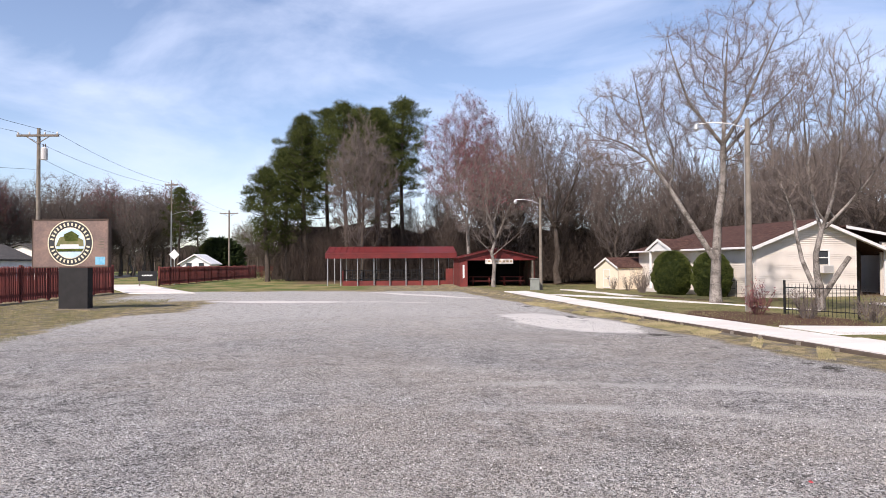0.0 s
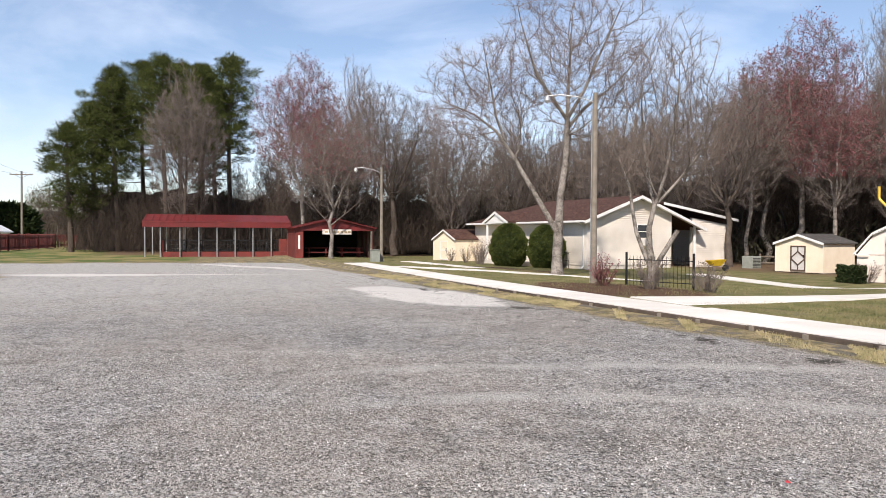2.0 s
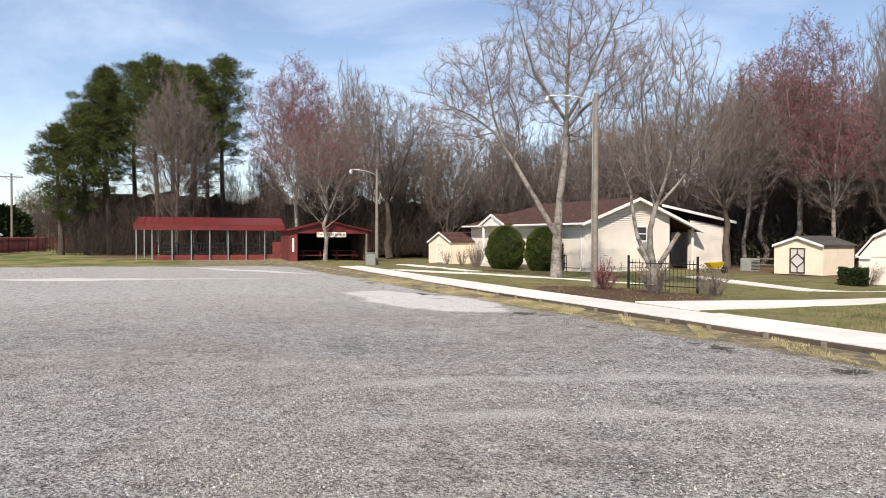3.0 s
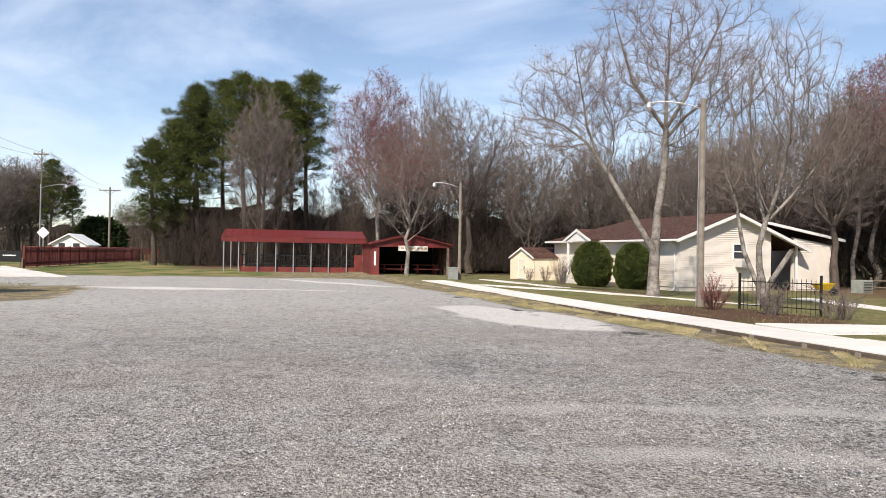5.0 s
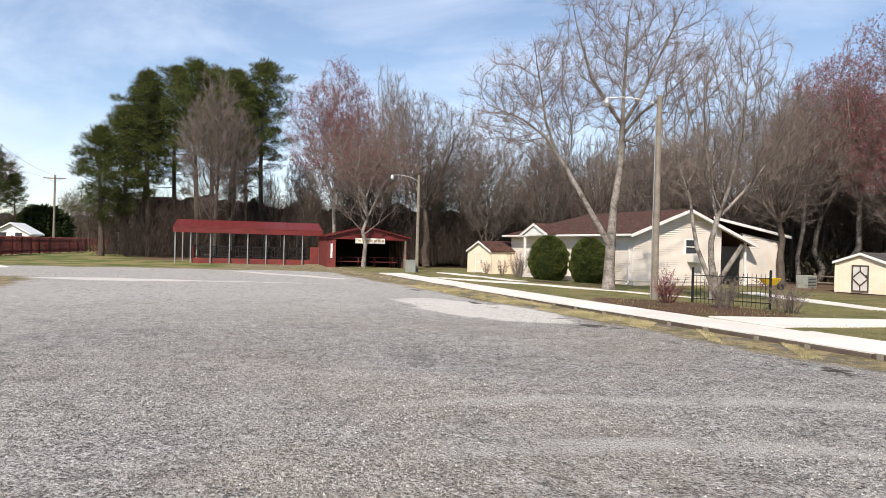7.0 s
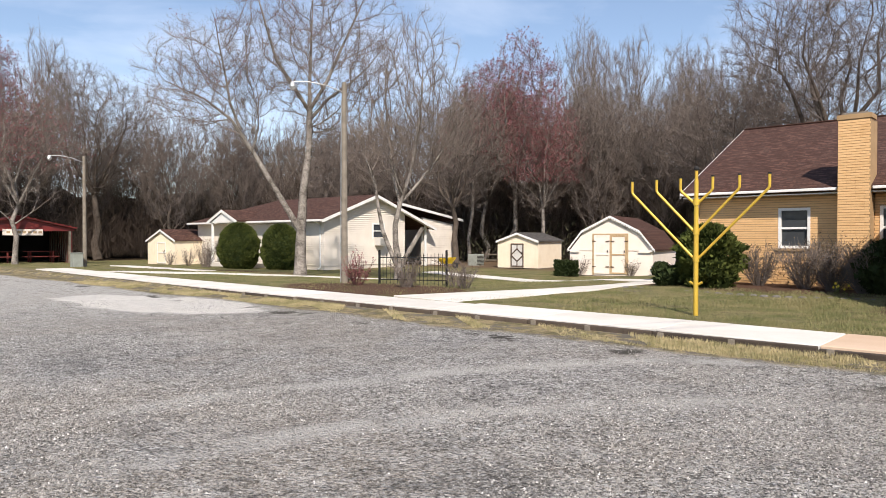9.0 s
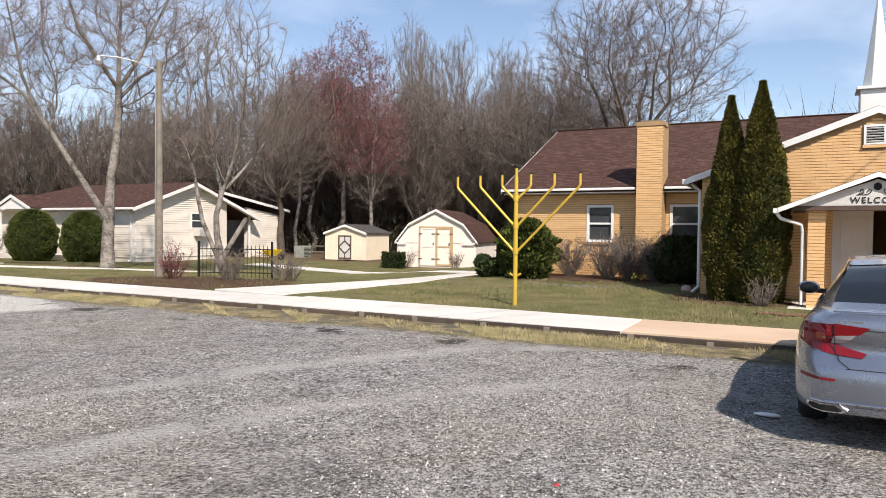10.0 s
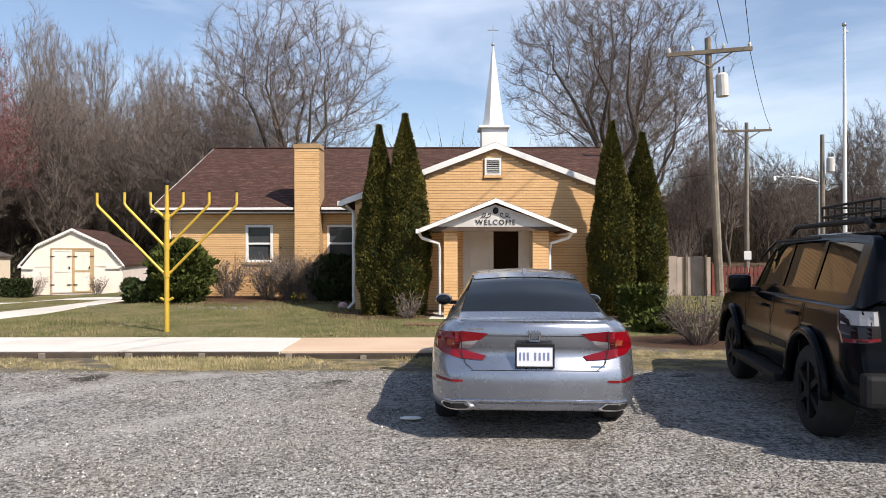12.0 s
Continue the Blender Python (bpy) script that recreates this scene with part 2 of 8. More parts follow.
def ground_material():
    """Gravel lot, dormant lawn, dry verge, mulch and pale stone, told apart by their place."""
    n = Nodes("ground_cover")
    p = n.vec("world")
    x, y, z = n.split(p)
    wob = n.math("MULTIPLY", n.math("SUBTRACT", n.noise(p, 0.7, 5), 0.5), 2.2)
    wob2 = n.math("MULTIPLY", n.math("SUBTRACT", n.noise(p, 3.5, 4), 0.5), 0.9)
    w = n.math("ADD", wob, wob2)
    # gravel: grey chips of mixed tone with packed, paler wheel tracks
    cells = n.cells(p, 36)
    chip = n.split(cells)[0]
    grain = n.noise(p, 16, 5, 0.7)
    g = n.mix(n.step(chip, 0.05, 0.95), (0.07, 0.065, 0.059), (0.42, 0.395, 0.36))
    g = n.mix(n.step(n.split(n.cells(p, 80))[1], 0.80, 0.86), g, (0.55, 0.54, 0.52))
    g = n.mix(n.step(n.split(n.cells(p, 27))[2], 0.92, 0.95), g, (0.60, 0.59, 0.57))
    g = n.mix(n.step(n.noise(p, 9, 5, 0.8), 0.52, 0.70, 0, 0.7), g, (0.10, 0.095, 0.088))
    g = n.mix(n.step(grain, 0.57, 0.70, 0, 0.75), g, (0.48, 0.465, 0.44))
    g = n.mix(n.step(n.noise(p, 0.55, 4, 0.6, 0.8), 0.5, 0.72, 0, 0.28), g, (0.27, 0.255, 0.235))
    g = n.mix(n.step(n.noise(p, 0.25, 3), 0.44, 0.60, 0, 0.55), g, n.mix(n.step(n.noise(p, 22, 5, 0.8), 0.40, 0.60), (0.15, 0.125, 0.10), (0.45, 0.39, 0.32)))
    g = n.mix(n.step(n.noise(p, 0.42, 4, 0.6), 0.47, 0.33, 0, 0.52), g, (0.095, 0.09, 0.085))
    g = n.mix(n.step(n.noise(p, 4.2, 6, 0.8), 0.46, 0.34, 0, 0.55), g, (0.09, 0.085, 0.08))
    g = n.mix(n.step(n.noise(p, 5.3, 6, 0.85), 0.56, 0.66, 0, 0.55), g, (0.48, 0.455, 0.42))
    g = n.mix(n.step(n.noise(n.vec("world", rot=(0, 0, 2.2)), 0.33, 5, 0.65), 0.50, 0.66, 0, 0.5), g, (0.43, 0.40, 0.365))
    # fines and bare coarse patches, broad and small; dark flecks also paint the stones' own shade
    g = n.mix(n.step(n.noise(n.vec("world", rot=(0, 0, 0.7)), 2.6, 9, 0.9), 0.49, 0.60, 0, 0.62), g, (0.52, 0.495, 0.46))
    g = n.mix(n.step(n.noise(n.vec("world", rot=(0, 0, 1.9)), 2.1, 9, 0.92), 0.50, 0.40, 0, 0.62), g, (0.058, 0.055, 0.051))
    g = n.mix(n.step(n.noise(n.vec("world", rot=(0, 0, 2.6)), 11, 8, 0.9), 0.53, 0.62, 0, 0.55), g, (0.56, 0.54, 0.51))
    speck = n.noise(n.vec("world", rot=(0, 0, 0.3)), 27, 5, 0.8)
    g = n.mix(n.step(speck, 0.47, 0.40, 0, 0.75), g, (0.045, 0.042, 0.039))
    g = n.mix(n.step(speck, 0.54, 0.62, 0, 0.65), g, (0.58, 0.56, 0.53))
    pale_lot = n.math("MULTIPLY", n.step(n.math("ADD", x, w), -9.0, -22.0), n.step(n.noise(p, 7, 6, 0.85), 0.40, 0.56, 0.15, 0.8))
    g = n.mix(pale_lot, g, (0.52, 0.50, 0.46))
    g = n.mix(n.math("MULTIPLY", n.step(x, -6.0, -16.0), n.step(n.noise(n.vec("world", rot=(0, 0, 1.1)), 4.5, 7, 0.85), 0.46, 0.38, 0, 0.75)), g, (0.07, 0.066, 0.06))
    # curved wheel tracks
    for cx, cy, r0 in ((2.7, 2.07, 8.93), (2.7, 1.0, 7.55)):
        rad = n.math("SQRT", n.math("ADD", n.math("POWER", n.math("SUBTRACT", x, cx), 2), n.math("POWER", n.math("SUBTRACT", y, cy), 2)))
        d = n.math("ABSOLUTE", n.math("SUBTRACT", n.math("ADD", rad, n.math("MULTIPLY", wob, 0.18)), r0))
        g = n.mix(n.math("MULTIPLY", n.step(d, 0.03, 0.34, 0.85, 0), n.math("MULTIPLY", n.math("MULTIPLY", n.step(n.math("ADD", y, wob), 1.2, 3.4), n.step(x, 0.0, -3.0)), n.step(n.noise(p, 1.3, 5, 0.7), 0.34, 0.56))), g, (0.46, 0.44, 0.41))
    # lawn
    green = n.mix(n.step(n.noise(p, 1.1, 5), 0.4, 0.62), (0.155, 0.16, 0.058), (0.255, 0.215, 0.105))
    green = n.mix(n.step(n.noise(p, 14, 5, 0.7), 0.45, 0.7), green, (0.09, 0.085, 0.04))
    dry = n.mix(n.step(n.noise(p, 2.2, 5, 0.7), 0.42, 0.6), (0.37, 0.295, 0.165), (0.165, 0.145, 0.075))
    dry = n.mix(n.step(n.noise(p, 18, 4, 0.7), 0.5, 0.7), dry, (0.14, 0.105, 0.06))
    dry = n.mix(n.step(n.noise(p, 1.7, 5, 0.75), 0.50, 0.57, 0, 0.9), dry, (0.17, 0.15, 0.125))
    mulch = n.mix(n.noise(p, 22, 5, 0.8), (0.05, 0.032, 0.024), (0.17, 0.095, 0.062))
    pale = n.mix(n.noise(p, 6, 5, 0.7), (0.56, 0.53, 0.48), (0.74, 0.71, 0.66))
    yw = n.math("ADD", y, n.math("MULTIPLY", w, 0.38))
    # the lot: from the verge in front of the walk to the grass round the signboard
    near_edge = n.math("MULTIPLY_ADD", n.math("ADD", x, 14.0), -0.10, -6.6)
    left = n.math("MAXIMUM", n.step(n.math("ADD", n.math("ADD", y, w), n.step(x, -20.0, -25.0, 0.0, -2.6)), -7.5, -6.7), n.step(n.math("ADD", x, w), -13.5, -12.0))
    left = n.math("MAXIMUM", left, n.math("MULTIPLY", n.step(n.math("ADD", x, w), -31.0, -33.0), n.step(n.math("ADD", y, w), -10.5, -9.5)))
    far = n.step(n.math("ADD", n.math("ADD", x, w), n.math("MULTIPLY", y, -0.25)), -42.5, -41.0)
    lot = n.math("MULTIPLY", n.math("MULTIPLY", n.step(yw, 9.35, 8.95), left), far)
    base = n.mix(n.step(n.noise(p, 0.12, 3), 0.4, 0.65), green, dry)
    base = n.mix(n.step(n.math("ADD", y, w), 11.0, 12.0), dry, n.mix(n.step(n.noise(p, 0.5, 4), 0.52, 0.72, 0, 0.7), green, dry))
    base = n.mix(n.math("MULTIPLY", n.step(x, -43, -45), n.step(n.math("ADD", y, w), 6.0, 3.0)), base, n.mix(n.step(n.noise(p, 0.35, 4), 0.42, 0.58), (0.105, 0.14, 0.04), (0.27, 0.22, 0.10)))
    leaf = n.mix(n.noise(p, 9, 5, 0.8), (0.11, 0.075, 0.048), (0.20, 0.135, 0.085))
    wood = n.math("MAXIMUM", n.step(n.math("ADD", y, w), 31, 35), n.math("MULTIPLY", n.step(n.math("ADD", x, w), -57, -60), n.step(y, -3, 0)))
    base = n.mix(wood, base, leaf)

    def oval(cx, cy, rx, ry, soft=0.25, ragged=0.35, turn=0.0):
        ux, uy = n.math("SUBTRACT", x, cx), n.math("SUBTRACT", y, cy)
        c, s = math.cos(turn), math.sin(turn)
        dx = n.math("DIVIDE", n.math("ADD", n.math("MULTIPLY", ux, c), n.math("MULTIPLY", uy, s)), rx)
        dy = n.math("DIVIDE", n.math("SUBTRACT", n.math("MULTIPLY", uy, c), n.math("MULTIPLY", ux, s)), ry)
        d = n.math("SQRT", n.math("ADD", n.math("POWER", dx, 2), n.math("POWER", dy, 2)))
        return n.step(n.math("ADD", d, n.math("MULTIPLY", w, ragged)), 1 + soft, 1 - soft)

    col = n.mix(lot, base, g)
    for cx, cy, rx, ry in ((-15.3, 13.9, 3.3, 2.2), (-5.6, 20.2, 4.4, 1.9), (-1.2, 16.6, 1.6, 1.3), (4.6, 16.2, 1.8, 1.4), (-29.5, 18.6, 4.5, 1.3), (4.3, 11.6, 1.5, 1.0)):
        col = n.mix(oval(cx, cy, rx, ry, 0.12, 0.1), col, mulch)
    for cx, cy, rx, ry, turn in ((-16.2, 7.6, 3.6, 1.35, 0.12), (-30.0, -1.8, 3.4, 0.75, 1.2), (-28.7, 2.4, 3.6, 0.28, 1.2), (-35, 6.2, 5.0, 0.45, 0.5)):
        col = n.mix(n.math("MULTIPLY", oval(cx, cy, rx, ry, 0.10, 0.34, turn), n.step(n.noise(p, 8, 5, 0.7), 0.30, 0.46, 0.25, 1.0)), col, pale)
    # worn spots in the verge
    col = n.mix(n.math("MULTIPLY", n.step(n.math("ABSOLUTE", n.math("SUBTRACT", yw, 8.6)), 0.6, 0.1), n.step(n.noise(p, 1.2, 4), 0.56, 0.62)), col, (0.07, 0.065, 0.055))
    h = n.math("ADD", n.math("MULTIPLY", n.cells(p, 34, "Distance"), 0.6), n.math("ADD", n.noise(p, 25, 5, 0.7), n.math("MULTIPLY", n.noise(p, 3, 3), 1.5)))
    return n.done(col, 0.95, 0, n.bump(h, 1.0, 0.045), 0.12)


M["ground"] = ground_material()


# ---- mesh helpers ----
def part(name, bm, material, parent=None, label="", smooth=False):
    me = bpy.data.meshes.new(name)
    bm.normal_update()
    bm.to_mesh(me)
    bm.free()
    me.materials.append(M[material] if isinstance(material, str) else material)
    if smooth:
        me.polygons.foreach_set("use_smooth", [True] * len(me.polygons))
    return child(name, me, parent, label)


def child(name, me, parent=None, label=""):
    """A mesh object under a thing or a part; its mesh is in the world's metres when the thing is in PLACED."""
    ob = new(name, me)
    ob.parent = parent
    if parent is not None and parent.name in PLACED:
        ob.matrix_parent_inverse = PLACED[parent.name]
    if label:
        ob["label"] = label
    return ob


PLACED = {}


def raw(name, verts, faces, material, parent=None, label="", smooth=False):
    me = bpy.data.meshes.new(name)
    verts = np.asarray(verts, dtype=np.float32).reshape(-1, 3)
    faces = np.asarray(faces, dtype=np.int32)
    k = faces.shape[1]
    me.vertices.add(len(verts))
    me.vertices.foreach_set("co", verts.ravel())
    me.loops.add(faces.size)
    me.loops.foreach_set("vertex_index", faces.ravel())
    me.polygons.add(len(faces))
    me.polygons.foreach_set("loop_start", np.arange(0, faces.size, k, dtype=np.int32))
    me.polygons.foreach_set("use_smooth", [smooth] * len(faces))
    me.update(calc_edges=True)
    me.materials.append(M[material] if isinstance(material, str) else material)
    return child(name, me, parent, label)


def placed(name, x, y, z, label, category, group="", kind=""):
    """A thing whose parts are written in the world's metres, with its origin at its base."""
    ob = thing(name, pose(x, y, z), label, category, group, kind)
    PLACED[ob.name] = pose(x, y, z).inverted()
    return ob


def thing(name, m, label, category, group="", kind=""):
    ob = new(name)
    ob.empty_display_size = 0.2
    ob.matrix_world = m
    return tagged(ob, label, category, group, kind)


def box(bm, x0, y0, z0, x1, y1, z1, bevel=0.0, m=None):
    vs = [bm.verts.new(Vector((x, y, z))) for x in (x0, x1) for y in (y0, y1) for z in (z0, z1)]
    fs = [bm.faces.new([vs[i] for i in q]) for q in ((0, 1, 3, 2), (4, 6, 7, 5), (0, 4, 5, 1), (2, 3, 7, 6), (0, 2, 6, 4), (1, 5, 7, 3))]
    if bevel:
        out = bmesh.ops.bevel(bm, geom=list({e for f in fs for e in f.edges}), offset=bevel, segments=2, affect="EDGES", profile=0.6)
        vs = list({v for f in out["faces"] for v in f.verts} | {v for v in vs if v.is_valid})
    if m is not None:
        bmesh.ops.transform(bm, matrix=m, verts=vs)
    return vs


def boxes(*rows, bevel=0.0):
    bm = bmesh.new()
    for r in rows:
        box(bm, *r, bevel=bevel)
    return bm


def tube(bm, pts, radii, n=8, cap=True):
    pts = [Vector(p) for p in pts]
    if not hasattr(radii, "__len__"):
        radii = [radii] * len(pts)
    rings, side = [], None
    for i, p in enumerate(pts):
        d = (pts[min(i + 1, len(pts) - 1)] - pts[max(i - 1, 0)]).normalized()
        if side is None:
            side = d.orthogonal().normalized()
        side = (side - d * side.dot(d)).normalized()
        up = d.cross(side)
        rings.append([bm.verts.new(p + radii[i] * (math.cos(a) * side + math.sin(a) * up)) for a in (2 * math.pi * k / n for k in range(n))])
    for a, b in zip(rings, rings[1:]):
        for k in range(n):
            bm.faces.new((a[k], a[(k + 1) % n], b[(k + 1) % n], b[k]))
    if cap:
        bm.faces.new(rings[0][::-1])
        bm.faces.new(rings[-1])
    return bm


def rods(*rows, n=8):
    bm = bmesh.new()
    for pts, r in rows:
        tube(bm, pts, r, n)
    return bm


def slab(bm, poly, axis, lo, hi):
    """A prism: poly is a list of (a, b) in the plane across the axis, from lo to hi along it."""
    def at(a, b, c):
        return {"x": (c, a, b), "y": (a, c, b), "z": (a, b, c)}[axis]
    f = [bm.verts.new(at(a, b, lo)) for a, b in poly]
    g = [bm.verts.new(at(a, b, hi)) for a, b in poly]
    k = len(poly)
    bm.faces.new(f[::-1])
    bm.faces.new(g)
    for i in range(k):
        bm.faces.new((f[i], f[(i + 1) % k], g[(i + 1) % k], g[i]))
    bmesh.ops.recalc_face_normals(bm, faces=bm.faces)
    return bm


def prism(poly, axis, lo, hi):
    return slab(bmesh.new(), poly, axis, lo, hi)


# ---- ground ----
def rise(x, y):
    """Height of the ground: the yards lie a step above the lot, swell a little towards the church wall and fall towards the sheds."""
    s = np.clip((y - 10.36) / 0.2, 0, 1)
    m = np.clip((y - 15.5) / 4.5, 0, 1) * np.clip((6.5 - np.abs(x + 4.5)) / 3.0, 0, 1) * np.clip((27 - y) / 5, 0, 1)
    d = np.clip((y - 14.5) / 10, 0, 1) * np.clip((-10.5 - x) / 6, 0, 1)
    return 0.07 * s * s * (3 - 2 * s) + 0.16 * m * m * (3 - 2 * m) - 0.37 * d * d * (3 - 2 * d)


def ground():
    xs = np.unique(np.concatenate([np.linspace(-900, -130, 12), np.linspace(-130, -40, 40), np.linspace(-40, 14, 110), np.linspace(14, 90, 30), np.linspace(90, 900, 12)]))
    ys = np.unique(np.concatenate([np.linspace(-900, -60, 12), np.linspace(-60, -12, 20), np.linspace(-12, 9.6, 50), np.linspace(9.6, 10.2, 5), np.linspace(10.3, 10.62, 9), np.linspace(10.6, 30, 50), np.linspace(30, 120, 24), np.linspace(120, 900, 12)]))
    gx, gy = np.meshgrid(xs, ys, indexing="ij")
    gz = rise(gx, gy)
    amp = np.where((gy < 9.5) & (gx > -40) & (gy > -8), 0.022, 0.03)
    gz = gz + amp * (np.sin(gx * 0.9 + 1.3 * np.sin(gy * 0.7)) * np.sin(gy * 1.1 + gx * 0.3)) * (np.abs(gy - 10.9) > 1.2)
    # the land rises gently far away
    far = np.clip((np.hypot(gx, gy) - 110) / 300, 0, 1)
    gz = gz + 9 * far * far
    nx, ny = gx.shape
    idx = np.arange(nx * ny).reshape(nx, ny)
    faces = np.stack([idx[:-1, :-1], idx[1:, :-1], idx[1:, 1:], idx[:-1, 1:]], -1).reshape(-1, 4)
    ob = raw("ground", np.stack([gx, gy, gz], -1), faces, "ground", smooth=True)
    tagged(ob, "grey gravel lot edged by dormant lawn and dry grass", "ground", kind="structure")


ground()


def pavement():
    p = tagged(new("pavement"), "pale concrete footpath in long slabs along the gravel lot", "pavement", kind="structure")
    def piece(pts, top, warm=False):
        bm = bmesh.new()
        slab(bm, pts, "z", -0.15, top)
        for v in bm.verts:
            if v.co.y > 13:
                v.co.z += float(rise(v.co.x, v.co.y)) - 0.07
        bmesh.ops.bevel(bm, geom=[e for e in bm.edges if all(v.co.z > float(rise(v.co.x, v.co.y)) - 0.02 for v in e.verts)], offset=0.012, segments=1, affect="EDGES")
        part("slab", bm, "concrete_warm" if warm else "concrete", p)
    x = -36.0
    while x < 1.9:
        w = 2.4
        y0 = 10.42 + 0.0012 * (x + 8) ** 2 * (x < -8) - (0.10 if x > -4 else 0)
        y1 = 10.42 + 0.0012 * (x + w + 8) ** 2 * (x + w < -8) - (0.10 if x + w > -3 else 0)
        ww = 1.55 if x > -12 else 1.35
        piece([(x + 0.008, y0), (x + w - 0.008, y1), (x + w - 0.008, y1 + ww), (x + 0.008, y0 + ww)], 0.112, x > -2.6)
        x += w
    # the branch to the barn-shaped shed
    a, b = np.array((-10.35, 12.0)), np.array((-9.2, 20.9))
    for i in range(4):
        f = (i / 4 + 0.002, (i + 1) / 4 - 0.002)
        q = [a + (b - a) * k for k in f]
        w = [np.array((-2.3 + 1.9 * min(k, 0.6), 0.2)) for k in f]
        piece([tuple(q[0]), tuple(q[1]), tuple(q[1] + w[1]), tuple(q[0] + w[0])], 0.104)
    # along to the sheds and the house
    for i in range(7):
        xa = -10.2 - 2.2 * i
        ya = 21.6 + 0.75 * i
        piece([(xa - 2.19, ya + 0.75), (xa - 0.01, ya), (xa - 0.01, ya + 1.2), (xa - 2.19, ya + 1.95)], 0.11)
    for i in range(6):
        xa = -31.2 + 2.0 * i
        ya = 12.2 + 0.95 * i
        piece([(xa + 0.01, ya), (xa + 1.99, ya + 0.95), (xa + 1.99, ya + 1.95), (xa + 0.01, ya + 1.0)], 0.106)
    for i in range(4):
        xa = -38 + 2.2 * i
        piece([(xa, 15.6), (xa + 2.18, 15.8), (xa + 2.18, 16.8), (xa, 16.6)], 0.106)
    # the path to the church door
    for i in range(4):
        ya = 11.87 + 1.2 * i
        piece([(0.25, ya + 0.005), (2.65, ya + 0.005), (2.65, ya + 1.195), (0.25, ya + 1.195)], 0.104, True)
    # the driveway to the road
    for i in range(6):
        xa, ya = -41.5 - 3.4 * i, -8.6 - 1.25 * i
        piece([(xa - 3.38, ya - 3.5), (xa, ya - 2.2), (xa, ya + 1.6), (xa - 3.38, ya + 0.3)], 0.03)


pavement()


def edging():
    e = tagged(new("trim"), "weathered dark landscape timbers held by short stakes", "edging", kind="structure")
    proto = boxes((0, 0, -0.05, 2.38, 0.09, 0.082), bevel=0.012)
    first = part("timber", proto, "timber", e)
    stake = boxes((-0.045, 0, -0.05, 0.045, 0.045, 0.085), bevel=0.006)
    sfirst = part("stake", stake, "pole_wood", e)
    x, k = -33.6, 0
    while x < 1.5:
        y = 10.42 + 0.0012 * (x + 8) ** 2 * (x < -8) - (0.10 if x > -4 else 0) - 0.10
        y2 = 10.42 + 0.0012 * (x + 2.4 + 8) ** 2 * (x + 2.4 < -8) - (0.10 if x + 2.4 > -3 else 0) - 0.10
        ob = first if k == 0 else new("timber", first.data)
        ob.parent = e
        ob.matrix_world = pose(x, y, random.uniform(-0.012, 0.006), 0, random.uniform(-0.4, 0.4), math.degrees(math.atan2(y2 - y, 2.4)))
        for f in (0.15, 1.25):
            s = sfirst if (k == 0 and f < 1) else new("stake", sfirst.data)
            s.parent = e
            s.matrix_world = pose(x + f, y + (y2 - y) * f / 2.4 - 0.05, random.uniform(-0.03, 0.01), random.uniform(-4, 4), random.uniform(-4, 4), 0)
        x += 2.4
        k += 1


edging()


# ---- the church ----
def sash_window(parent, x0, z0, x1, z1, y, sill=True, material="white_paint"):
    """A two-sash window in a wall that faces -y."""
    w = part("window", boxes((x0 + 0.02, y + 0.10, z0 + 0.02, x1 - 0.02, y + 0.12, z1 - 0.02)), "dark", parent, "white sash window with dark panes")
    t = 0.075
    part("frame", boxes((x0, y - 0.02, z0, x0 + t, y + 0.09, z1), (x1 - t, y - 0.02, z0, x1, y + 0.09, z1), (x0 + t, y - 0.02, z1 - t, x1 - t, y + 0.09, z1),
                        (x0 + t, y - 0.02, z0, x1 - t, y + 0.09, z0 + t), (x0 + t, y + 0.01, (z0 + z1) / 2 - 0.03, x1 - t, y + 0.07, (z0 + z1) / 2 + 0.03), bevel=0.006), material, w)
    zm = (z0 + z1) / 2
    part("pane", boxes((x0 + t, y + 0.045, zm + 0.03, x1 - t, y + 0.055, z1 - t)), "window_glass", w)
    part("pane", boxes((x0 + t, y + 0.065, z0 + t, x1 - t, y + 0.075, zm - 0.03)), "window_glass", w)
    # half-drawn blind behind the lower sash
    part("blind", boxes((x0 + t, y + 0.085, z0 + t, x1 - t, y + 0.093, zm)), "door_grey", w, "pale blind")
    if sill:
        part("sill", boxes((x0 - 0.06, y - 0.07, z0 - 0.07, x1 + 0.06, y + 0.03, z0 - 0.004), bevel=0.01), "mortar", w, "brick sill")
    return w


